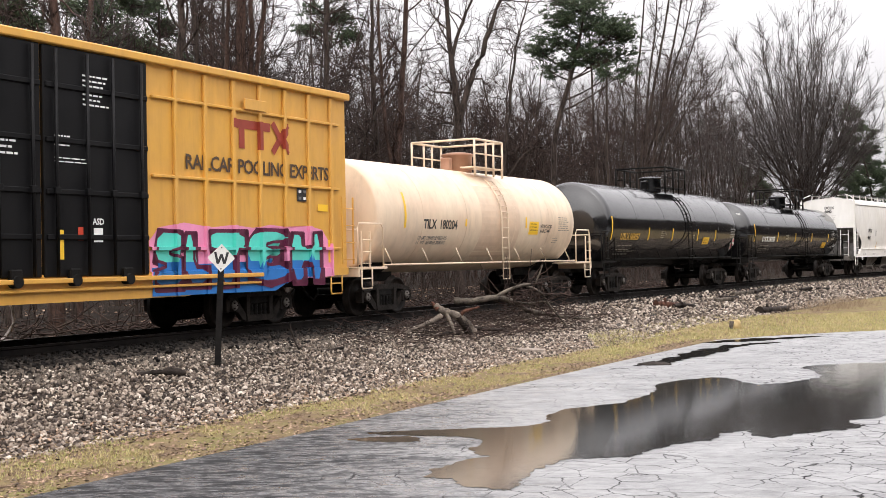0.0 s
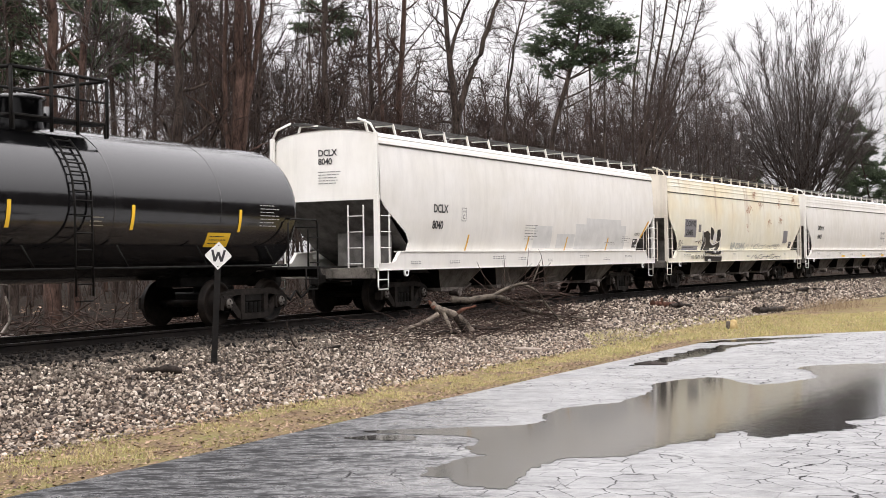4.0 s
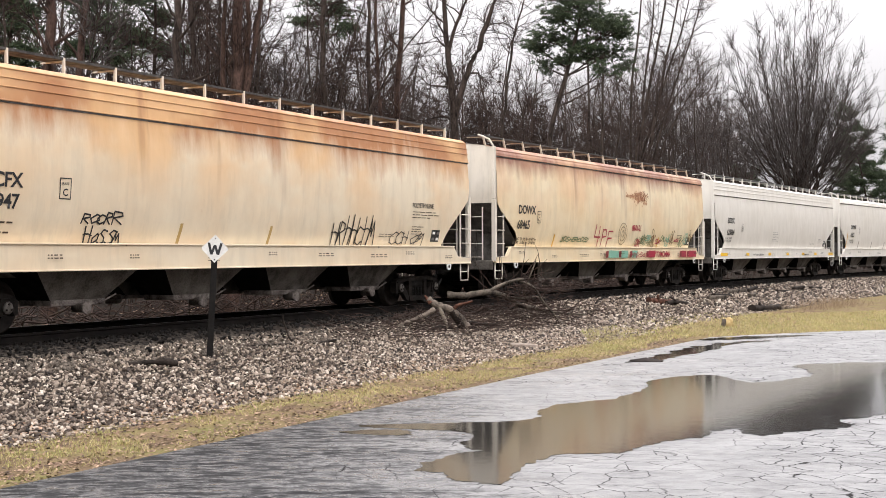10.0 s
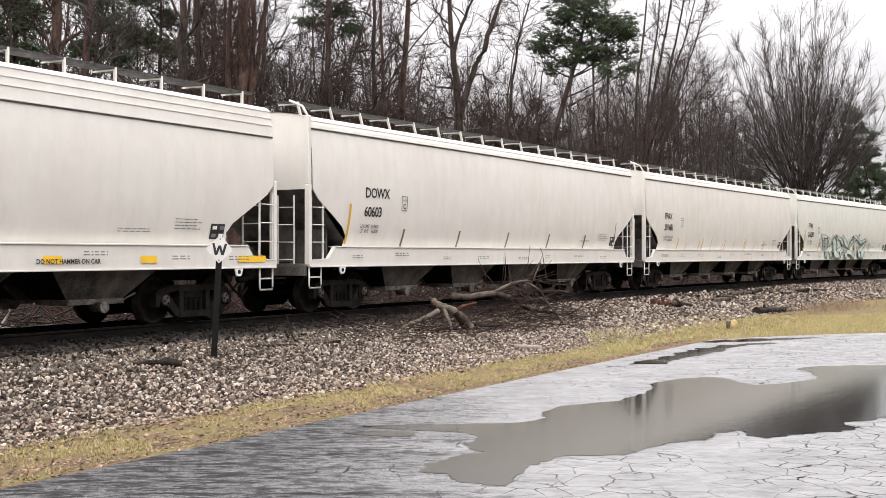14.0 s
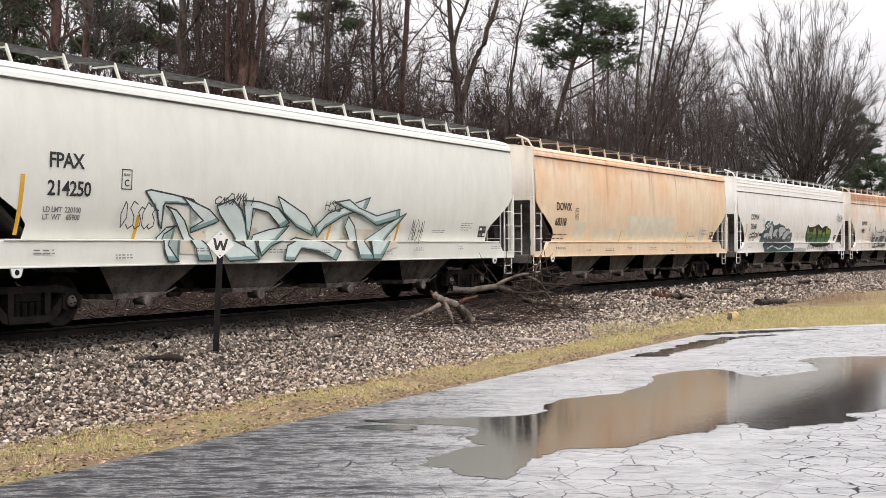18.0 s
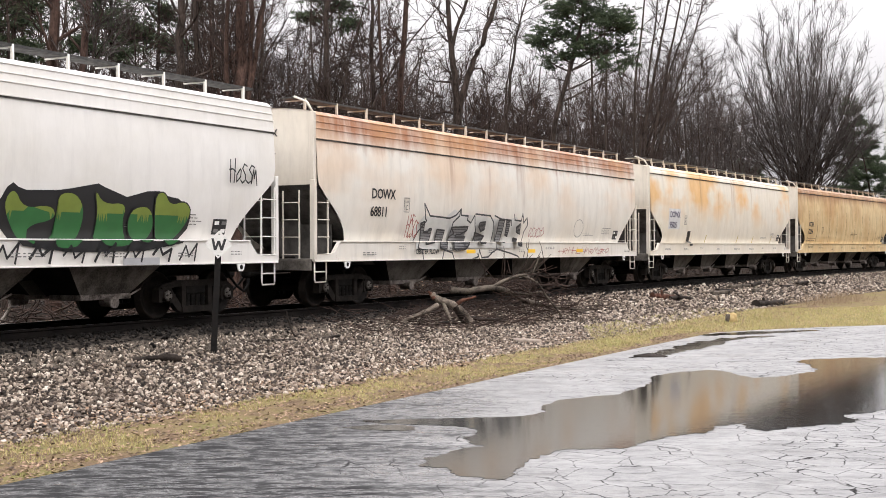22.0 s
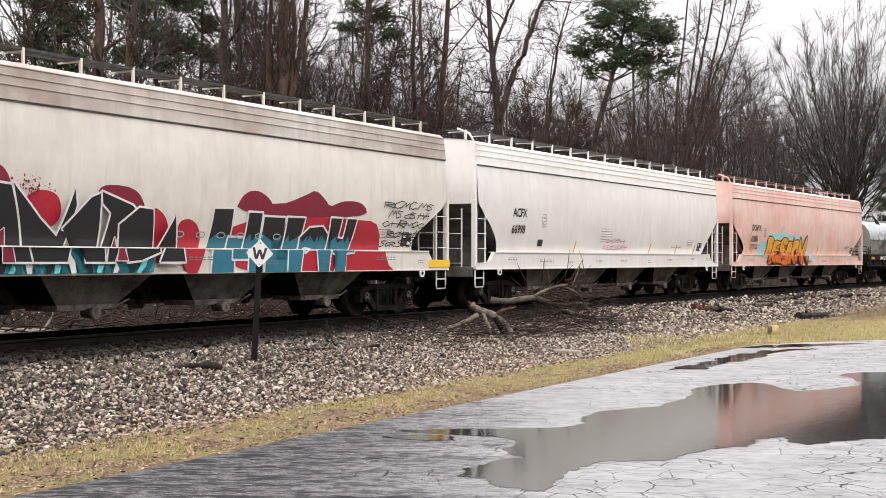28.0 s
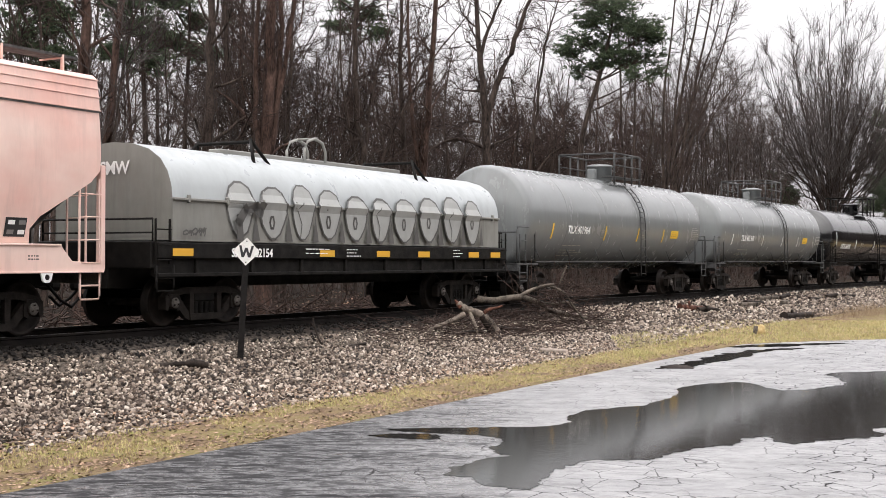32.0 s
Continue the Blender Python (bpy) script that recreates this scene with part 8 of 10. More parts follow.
marking(h19, S, "ACFX", "66998", -7.15, 2.47, 0.33, 0.45)
patch(h19, -5.56, 1.68, -5.25, 1.87, INK, S, "black_panel")
plate_c(h19, -5.3, 2.4, S, FAINT_INK)
sp = Spray(S)
sp.scribble(-1.2, 0.6, 1.62, 1.78, 3, paint(0.45, 0.10, 0.12), 0.018, 8)
sp.scribble(-1.0, 0.3, 1.84, 1.98, 4, paint(0.45, 0.10, 0.12), 0.018, 6)
sp.done(h19, "thin red marker tag")
small_marks(h19, 18.35, 19, FAINT_INK, (-3.2, 2.6, 5.0, 6.8), True, 1.85)

marking(h20, S, "DOWX", "62081", -7.2, 2.50, 0.35, 0.45)
letters(h20, "LD LMT  219300\nLT  WT    66700", -7.2, 1.86, 0.125, INK, S)
plate_c(h20, -5.6, 2.45, S, INK)
ORANGE, AMBERP, WINE, SKYB = paint(0.62, 0.15, 0.012), paint(0.80, 0.40, 0.04), paint(0.16, 0.012, 0.03), paint(0.30, 0.62, 0.64)
sp = Spray(S)
for cx, cz, cr in ((-5.6, 1.75, 0.7), (-4.6, 2.15, 0.6), (-3.4, 2.2, 0.7), (-2.2, 2.1, 0.65), (-1.0, 2.05, 0.7), (-0.2, 1.6, 0.6), (0.4, 1.4, 0.4)):
    sp.field([(cx + cr * math.cos(a), max(1.1, cz + 0.5 * cr * math.sin(a))) for a in [i * 0.42 for i in range(15)]], SKYB)
sp.done(h20, "pale blue sprayed halo")
sp, forms = piece(h20, S, [6, 3, 0, 6, 7, 5], -5.3, -0.1, 1.08, 2.2, lambda x, z: AMBERP if z > 1.62 + 0.08 * math.sin(x * 5) else ORANGE, WINE, WINE, 0.045, 0.12, 1, 33, None, (), 1.06, 0.16)
for k in range(12):
    x, z = -5.1 + 0.43 * k, (1.25, 1.95, 1.6)[k % 3]
    sp.field([(x, z), (x + 0.08, z + 0.02), (x + 0.06, z + 0.12), (x - 0.03, z + 0.1)], BLACKP)
sp.done(h20, "orange and amber graffiti with wine-red shadows")
small_marks(h20, 18.95, 20, INK, (-3.0, 1.9, 5.2), True, 2.0, AMBER)
tape(h20, -7.38, 1.46, 2.42, S, AMBER)
letters(h9, "DO NOT HAMMER ON CAR", 3.15, 1.17, 0.115, INK, S, 1.0)
# marks on the cars' leading ends
for car, half_, ls in ((h4, 9.4, "DCLX\n8040"), (h5, 9.22, "DOWX\n20403"), (h6, 9.75, "DOWX\n69427"), (h10, 9.75, "DOWX\n60603"), (h14, 9.02, "DOWX\n21340"), (h15, 9.8, "DOWX\n68811"), (h19, 9.17, "ACFX\n66998"), (h20, 9.48, "DOWX\n62081")):
    p = letters(car, ls, 0, 0, 0.22, INK, lambda z, x=0: 0)
    p.matrix_basis = pose(-half_ + 0.135, 0.2, 3.85, 0, 0, -90)
    b_ = bars(car, print_block(0, 0, 0.7, 5, 0.03, 0.07, 2), FAINT_INK, lambda z, x=0: 0)
    b_.matrix_basis = pose(-half_ + 0.135, 0.2, 3.45, 0, 0, -90)

# ---- the wood behind the line ----
BARK = grained("grey_brown_bark", (0.009, 0.007, 0.006), (0.085, 0.063, 0.052), 5, 0.9, 30, 0.8, 0.03, stretch=(1, 1, 0.25))
RED_BARK = grained("reddish_pine_bark", (0.016, 0.010, 0.008), (0.105, 0.064, 0.050), 5, 0.9, 26, 0.8, 0.03, stretch=(1, 1, 0.3))
TWIG = grained("bare_twigs", (0.010, 0.007, 0.006), (0.075, 0.050, 0.041), 1.5, 0.9, 8, 0.0)
# greyer, paler twigs: haze over distant crowns mixed into the colour
HAZE_TWIG = grained("haze_paled_twigs", (0.026, 0.022, 0.020), (0.115, 0.098, 0.092), 1.2, 0.9, 8, 0.0)
NEEDLES = material("pine_needles", (0.03, 0.05, 0.022), 0.75)
_n = Nodes(NEEDLES)
_v = _n.coords()
_c = _n.ramp(_n.add("NewGeometry").outputs["Random Per Island"], [(0.0, (0.020, 0.034, 0.018)), (0.5, (0.045, 0.072, 0.032)), (1.0, (0.10, 0.135, 0.055))])
_n.out(_n.mix(_n.ramp(_n.noise(_v, 0.7, 3), [(0.35, 0.0), (0.7, 0.6)]), _c, (0.028, 0.033, 0.017)))


def bars_mesh(name, lines, mat, sides):
    """One mesh of tapered round bars, each a list of (point, radius)."""
    V, Fa, base = [], [], 0
    ang = np.arange(sides) * 2 * math.pi / sides
    for pts, rad in lines:
        P = np.asarray(pts)
        k = len(P)
        D = np.gradient(P, axis=0)
        D /= np.linalg.norm(D, axis=1)[:, None] + 1e-9
        ref = np.where(np.abs(D[:, 2:3]) < 0.9, np.array([[0, 0, 1.0]]), np.array([[1.0, 0, 0]]))
        U = np.cross(D, ref)
        U /= np.linalg.norm(U, axis=1)[:, None] + 1e-9
        W = np.cross(D, U)
        R = np.asarray(rad)[:, None, None]
        ringv = P[:, None, :] + R * (U[:, None, :] * np.cos(ang)[None, :, None] + W[:, None, :] * np.sin(ang)[None, :, None])
        V.append(ringv.reshape(-1, 3))
        i = np.arange(k - 1)[:, None] * sides + base
        j = np.arange(sides)[None, :]
        q = (j + 1) % sides
        Fa.append(np.stack([i + j, i + q, i + sides + q, i + sides + j], -1).reshape(-1, 4))
        base += k * sides
    V, Fa = np.concatenate(V), np.concatenate(Fa)
    me_ = bpy.data.meshes.new(name)
    me_.from_pydata(V.tolist(), [], Fa.tolist())
    me_.polygons.foreach_set("use_smooth", [True] * len(me_.polygons))
    me_.materials.append(mat)
    return me_


def limb(r, start, way, length, r0, r1, steps, wander=0.12, rise=0.0):
    """A wandering branch."""
    pts, rad, p, d = [np.array(start)], [r0], np.array(start, float), np.array(way, float)
    for i in range(steps):
        d = d + np.array([r.gauss(0, wander), r.gauss(0, wander), r.gauss(0, wander) + rise])
        d /= np.linalg.norm(d)
        p = p + d * length / steps
        pts.append(p.copy())
        rad.append(r0 + (r1 - r0) * (i + 1) / steps)
    return pts, rad


def side_way(r, d, spread, up=0.0):
    """A direction that leaves d by about spread radians."""
    d = np.array(d, float)
    d /= np.linalg.norm(d)
    u = np.cross(d, [r.gauss(0, 1), r.gauss(0, 1), r.gauss(0, 1)])
    u /= np.linalg.norm(u) + 1e-9
    w = d * math.cos(spread) + u * math.sin(spread)
    w[2] += up
    return w / np.linalg.norm(w)


def bare_tree(seed, height, trunk=0.17, first=0.35, limbs=13, spread=0.65, branches=7, twigs=9, fork=0.0, lean=(0, 0), twig_r=0.014, up=0.12, twig_len=1.0):
    """Trunk-and-limb bars and twig bars of a leafless tree, its foot at the origin."""
    r = random.Random(seed)
    wood, fine = [], []
    stems = [limb(r, (0, 0, -0.2), (lean[0], lean[1], 1), height * 0.95, trunk, 0.02, 12, 0.05, 0.02)]
    if fork:
        b = stems[0]
        i = int(12 * fork)
        for _ in range(2):
            stems.append(limb(r, b[0][i], side_way(r, np.array(b[0][i + 1]) - b[0][i], 0.45), height * (1 - fork) * 0.95, b[1][i] * 0.8, 0.02, 9, 0.07, 0.06))
    wood += stems
    for pts, rad in stems:
        n_ = max(4, limbs if len(stems) == 1 else limbs * 2 // 3)
        for k in range(n_):
            u = first + (0.97 - first) * (k + r.random() * 0.8) / n_
            i = min(len(pts) - 2, int(u * (len(pts) - 1)))
            d = pts[i + 1] - pts[i]
            ln = height * r.uniform(0.22, 0.42) * (1.15 - 0.75 * u)
            lb = limb(r, pts[i], side_way(r, d, spread * r.uniform(0.75, 1.3), up), ln, max(0.016, rad[i] * 0.5), 0.012, 7, 0.20, 0.03)
            wood.append(lb)
            for j in range(branches):
                a = r.randint(1, 6)
                d2 = lb[0][a + 1 if a < 7 else a] - lb[0][a]
                br = limb(r, lb[0][a], side_way(r, d2, r.uniform(0.4, 0.9), up), ln * r.uniform(0.25, 0.55), 0.019, 0.010, 4, 0.16, 0.04)
                fine.append(br)
                for m_ in range(twigs):
                    c = r.randint(1, 4)
                    d3 = br[0][c] - br[0][c - 1]
                    fine.append(limb(r, br[0][c], side_way(r, d3, r.uniform(0.3, 0.8), up), twig_len * r.uniform(0.35, 1.0), twig_r, twig_r * 0.5, 2, 0.15, 0.05))
    return wood, fine


def fan_tree(seed, height, wide=0.30, stems=120, trunk=0.36, low=0.10):
    """A broad tree of many long stems that fan out from a short trunk into a round crown."""
    r = random.Random(seed)
    wood, fine = [limb(r, (0, 0, -0.3), (0, 0, 1), height * 0.45, trunk, trunk * 0.25, 5, 0.03)], []
    for k in range(stems):
        a, q = r.random() * 6.283, (k + r.random()) / stems
        tilt = math.acos(1 - 1.50 * q)
        reach = r.uniform(0.74, 1.03) if k % 3 else r.uniform(0.5, 0.8)
        end = np.array([math.cos(a) * math.sin(tilt) * wide * height * reach, math.sin(a) * math.sin(tilt) * wide * height * reach, height * (0.56 + 0.43 * math.cos(tilt) * reach)])
        z = height * (low + 0.22 * r.random())
        beg, mid = np.array([0, 0, z]), np.array([end[0] * 0.62, end[1] * 0.62, z + (end[2] - z) * r.uniform(0.40, 0.52)])
        pts, rad = [], []
        thick_ = r.choice([0.05, 0.065, 0.10]) if k % 4 == 0 else 0.04
        for i in range(13):
            u = i / 12
            pts.append(beg * (1 - u) ** 2 + mid * 2 * u * (1 - u) + end * u * u + np.array([r.gauss(0, 0.09), r.gauss(0, 0.09), r.gauss(0, 0.04)]) * (u > 0))
            rad.append(thick_ * (1 - u) ** 1.1 + 0.009)
        wood.append((pts, rad))
        for j in range(13):
            i = r.randint(3, 11)
            d = pts[i + 1] - pts[i]
            br = limb(r, pts[i], side_way(r, d, r.uniform(0.2, 0.6), 0.04), height * (1.08 - i / 13) * r.uniform(0.10, 0.22), 0.016, 0.007, 5, 0.10, 0.03)
            fine.append(br)
            for m_ in range(8):
                c = r.randint(1, 5)
                fine.append(limb(r, br[0][c], side_way(r, br[0][c] - br[0][c - 1], r.uniform(0.25, 0.7), 0.04), r.uniform(0.4, 1.2), 0.009, 0.005, 2, 0.14, 0.04))
    return wood, fine


def needle_mesh(name, tufts, seed, size=0.24):
    """Tufts of long thin needle blades round the given places."""
    r = np.random.RandomState(seed)
    T = np.asarray(tufts)
    n_ = 15
    C = np.repeat(T, n_, 0)
    d = r.normal(size=C.shape) * np.array([1, 1, 0.6])
    d[:, 2] += 0.25
    d /= np.linalg.norm(d, axis=1)[:, None]
    s_ = np.cross(d, r.normal(size=C.shape))
    s_ /= np.linalg.norm(s_, axis=1)[:, None] + 1e-9
    ln = size * r.uniform(0.6, 1.3, (len(C), 1))
    w = 0.013 * r.uniform(0.6, 1.4, (len(C), 1))
    A, B, D_ = C - s_ * w, C + s_ * w, C + d * ln
    E_ = C + d * ln * 0.6 + s_ * w * 1.5
    V = np.stack([A, B, E_, D_], 1).reshape(-1, 3)
    F_ = np.arange(len(V)).reshape(-1, 4)
    me_ = bpy.data.meshes.new(name)
    me_.from_pydata(V.tolist(), [], F_.tolist())
    me_.materials.append(NEEDLES)
    return me_


def pine_tree(seed, height, trunk=0.2, crown=0.45, wide=3.0, lean=(0, 0), dense=1.0, bare_low=8):
    """Trunk, boughs and needle places of an old pine with a high, flat-plated crown."""
    r = random.Random(seed)
    stem = limb(r, (0, 0, -0.2), (lean[0], lean[1], 1), height, trunk, 0.04, 14, 0.035, 0.03)
    wood, tufts = [stem], []
    for k in range(int(30 * dense)):
        u = min(0.985, crown + (0.98 - crown) * ((k // 5 + 0.5 + r.gauss(0, 0.05)) * 5 / (30 * dense)) ** 0.9)
        i = min(12, int(u * 14))
        a = r.random() * 6.283
        ln = wide * (1.08 - 0.72 * (u - crown) / (1 - crown)) * r.uniform(0.55, 1.1)
        bough = limb(r, stem[0][i] + (stem[0][i + 1] - stem[0][i]) * (u * 14 - i), (math.cos(a), math.sin(a), r.uniform(0.0, 0.22)), ln, 0.045, 0.012, 6, 0.12, 0.05)
        wood.append(bough)
        for m_ in range(int(9 * ln)):
            c = r.randint(2, 6)
            sub = limb(r, bough[0][c], side_way(r, bough[0][c] - bough[0][c - 1], r.uniform(0.3, 1.0), 0.15), r.uniform(0.3, 0.9), 0.012, 0.006, 2, 0.15, 0.06)
            wood.append(sub)
            for q in sub[0][1:]:
                for _ in range(3):
                    tufts.append(q + np.array([r.gauss(0, 0.16), r.gauss(0, 0.16), r.gauss(0.03, 0.06)]))
    for k in range(bare_low):
        i = r.randint(3, max(4, int(crown * 14)))
        a = r.random() * 6.283
        wood.append(limb(r, stem[0][i], (math.cos(a), math.sin(a), r.uniform(-0.3, 0.2)), r.uniform(0.8, 2.2), 0.03, 0.008, 5, 0.15))
    return wood, tufts


def spot(px, n_):
    """A place n_ metres behind the line, in the direction that 784 + 2180 tan(turn) = px gives."""
    want = (px - 784) / 2180
    ss = np.arange(-12, 160, 0.25)
    P = [on_line(s, -n_) for s in ss]
    k = int(np.argmin([abs(p.x / p.y - want) for p in P]))
    return P[k]


def plant(kind_label, trunk_mesh, crown_mesh, place, turn, size, name="bare_tree", category="tree", group="trees of the wood"):
    t = root(name, kind_label, category, group)
    part("trunk", trunk_mesh, None, t)
    part("crown", crown_mesh, None, t)
    t.matrix_basis = Matrix.Translation(place) @ Matrix.Rotation(turn, 4, "Z") @ Matrix.Scale(size, 4)
    return t


def foot(p):
    return Vector((p.x, p.y, float(ground_height(off_line(p.x, p.y)[1])[0]) - 0.05))


def tree_meshes(made, bark, twig):
    return bars_mesh("trunk", made[0], bark, 5), bars_mesh("crown", made[1], twig, 3)


def smooth_line(pts, n_=6):
    P = [Vector(p) for p in pts]
    out = []
    for i in range(len(P) - 1):
        p0, p1, p2, p3 = P[max(i - 1, 0)], P[i], P[i + 1], P[min(i + 2, len(P) - 1)]
        for k in range(n_):
            u = k / n_
            out.append(0.5 * ((2 * p1) + (p2 - p0) * u + (2 * p0 - 5 * p1 + 4 * p2 - p3) * u * u + (3 * p1 - p0 - 3 * p2 + p3) * u ** 3))
    return out + [P[-1]]


def plate_pine(seed, px, deep, r0, stem, plates, label):
    """A pine whose needles stand in flat plates: (turn, rise, half width, half height), all in thousandths of its distance."""
    r = random.Random(seed)
    p = foot(spot(px, deep))
    far = math.hypot(p.x, p.y)
    k_ = far / 1000
    rise = 1000 * (EYE[2] - p.z) / far
    plates = [(u, w + rise, hw, hh) for u, w, hw, hh in plates]
    line = smooth_line([(u * k_, 0, (w + (rise if w > 0 else 0)) * k_) for u, w in stem], 5)
    trunk_ = [np.array(q) for q in line]
    wood, tufts = [(trunk_, [max(0.025, r0 * (1 - 0.8 * i / (len(line) - 1))) for i in range(len(line))])], []
    for u, w, hw, hh in plates:
        mid = np.array([u * k_, r.gauss(0, 0.5 * hw * k_), w * k_])
        at = min(trunk_, key=lambda q: abs(q[2] - (mid[2] - 0.5 * abs(mid[0] - q[0]) - 0.25)))
        bend_ = (at + mid) / 2 + np.array([0, 0, -0.10 * np.linalg.norm(mid - at)])
        bough_ = [at * (1 - v) ** 2 + bend_ * 2 * v * (1 - v) + mid * v * v for v in (0, 0.2, 0.4, 0.6, 0.8, 1.0)]
        wood.append((bough_, [0.055, 0.05, 0.042, 0.035, 0.028, 0.02]))
        for _ in range(int(20 + 1.1 * hw * hh * k_ * k_ * 190)):
            a, q = r.random() * 6.283, math.sqrt(r.random())
            c = mid + np.array([math.cos(a) * q * hw * k_, math.sin(a) * q * hw * k_, (r.uniform(-0.5, 1.0) * (1 - 0.4 * q)) * 1.5 * hh * k_]) + np.array([r.gauss(0, 0.16), 0, r.gauss(0, 0.16)])
            if noise.noise((c[0] * 1.7, c[1] * 1.7, c[2] * 2.2 + seed)) < 0.0:
                continue
            root_ = bough_[r.randint(3, 5)]
            wood.append(([root_, (root_ + c) / 2 - np.array([0, 0, 0.04]), c], [0.014, 0.010, 0.006]))
            for _ in range(6):
                tufts.append(c + np.array([r.gauss(0, 0.2), r.gauss(0, 0.2), r.gauss(0.02, 0.08)]))
    for _ in range(9):
        i = r.randint(2, len(trunk_) * 2 // 3)
        a = r.random() * 6.283
        wood.append(limb(r, trunk_[i], (math.cos(a), math.sin(a), r.uniform(-0.3, 0.2)), r.uniform(0.6, 2.0), 0.026, 0.007, 5, 0.18))
    return plant(label, bars_mesh("trunk", wood, BARK, 5), needle_mesh("crown", tufts, seed, 0.17), p, -math.atan2(p.x, p.y), 1.0, "pine_tree")


KINDS = [
    tree_meshes(bare_tree(11, 14, 0.13, 0.30, 13, 0.95, 6, 5, up=0.02, twig_r=0.010), BARK, TWIG),
    tree_meshes(bare_tree(12, 15, 0.15, 0.28, 12, 1.05, 6, 5, 0.35, up=0.0, twig_r=0.010), BARK, TWIG),
    tree_meshes(bare_tree(13, 12, 0.08, 0.22, 14, 0.5, 6, 5, twig_r=0.010), BARK, TWIG),
    tree_meshes(bare_tree(14, 16, 0.12, 0.40, 12, 0.55, 6, 5, twig_r=0.010), RED_BARK, TWIG),
    tree_meshes(bare_tree(15, 11, 0.07, 0.18, 15, 0.45, 6, 6, up=0.25, twig_r=0.010), BARK, HAZE_TWIG),
    tree_meshes(bare_tree(16, 13, 0.11, 0.25, 13, 1.1, 6, 5, 0.45, up=0.0, twig_r=0.010), BARK, TWIG),
]
LABELS = ["bare grey-brown tree with fine twigs behind the railway line", "leafless forked tree with heavy limbs behind the line", "slender leafless tree with many thin branches",
          "tall leafless tree with a reddish trunk", "pale thin-branched leafless tree in the wood", "leafless spreading tree behind the railway line"]
rt = random.Random(5)
# loose rows of slighter trees, near to far
for lo, hi, row_n, depth, size in ((-60, 1080, 10, 11, (0.7, 0.95)), (300, 600, 5, 16, (0.85, 1.1)), (600, 1090, 16, 17, (0.5, 0.75)), (790, 1090, 8, 24, (0.7, 1.0)), (-80, 1300, 24, 19, (0.8, 1.1)), (-80, 1330, 34, 28, (0.95, 1.25)), (540, 1300, 22, 32, (0.9, 1.25)), (-80, 1350, 30, 40, (1.0, 1.3)), (540, 1330, 26, 46, (1.0, 1.3))):
    for k in range(row_n):
        px = lo + (hi - lo) * (k + rt.random() * 0.9) / row_n
        i = rt.choice([0, 2, 2, 3, 4, 5, 1])
        if depth < 12 and (860 < px < 1080 or 740 < px < 800) or (depth == 19 and 0 < px < 260 and k % 2):
            continue
        plant(LABELS[i], *KINDS[i], foot(spot(px, depth + rt.uniform(-2.5, 4))), rt.random() * 6.28, rt.uniform(*size) * (1.25 if px > 1080 else 1.0))


def grown(seed, leaders, limbs, spread=1.0, reach=(1.4, 3.4), up=0.03, branches=6, twigs=5, first=0.2, depth=0.5):
    """A tree grown along given leaders: each is (root radius, points across and up, in metres); limbs leave them on all sides."""
    r = random.Random(seed)
    wood, fine = [], []
    for j, (r0, pts) in enumerate(leaders):
        sway = r.gauss(0, depth) if j else 0.0
        line = smooth_line([(x, sway * i / len(pts), z) for i, (x, z) in enumerate(pts)], 5)
        n_ = len(line)
        rad = [max(0.02, r0 * (1 - 0.78 * i / (n_ - 1))) for i in range(n_)]
        P = [np.array(q) + np.array([r.gauss(0, 0.03), r.gauss(0, 0.06), 0]) for q in line]
        wood.append((P, rad))
        for k in range(limbs if j == 0 else limbs * 2 // 3):
            i = min(n_ - 2, int((first + (0.98 - first) * r.random()) * (n_ - 1)))
            ln = r.uniform(*reach)
            lb = limb(r, P[i], side_way(r, P[i + 1] - P[i], spread * r.uniform(0.6, 1.25), up), ln, max(0.016, rad[i] * 0.42), 0.010, 7, 0.22, 0.03)
            wood.append(lb)
            for m_ in range(branches):
                q = r.randint(1, 6)
                br = limb(r, lb[0][q], side_way(r, lb[0][q + 1] - lb[0][q], r.uniform(0.4, 1.0), up), ln * r.uniform(0.25, 0.6), 0.016, 0.007, 4, 0.2, 0.03)
                fine.append(br)
                for _ in range(twigs):
                    c = r.randint(1, 4)
                    fine.append(limb(r, br[0][c], side_way(r, br[0][c] - br[0][c - 1], r.uniform(0.3, 0.9), up), r.uniform(0.3, 0.95), 0.010, 0.005, 2, 0.18, 0.04))
    return wood, fine


def stand(label, px, deep, seed, leaders, limbs, bark=None, twig=None, **more):
    """Plants a grown tree; leaders are (root radius, (turn, rise) pairs in thousandths of its distance)."""
    p = foot(spot(px, deep))
    far = math.hypot(p.x, p.y)
    rise = 1000 * (EYE[2] - p.z) / far
    made = grown(seed, [(r0, [(u * far / 1000, (w + (rise if w > 0 else 0)) * far / 1000) for u, w in pts]) for r0, pts in leaders], limbs, **more)
    return plant(label, *tree_meshes(made, bark or BARK, twig or TWIG), p, -math.atan2(p.x, p.y), 1.0)


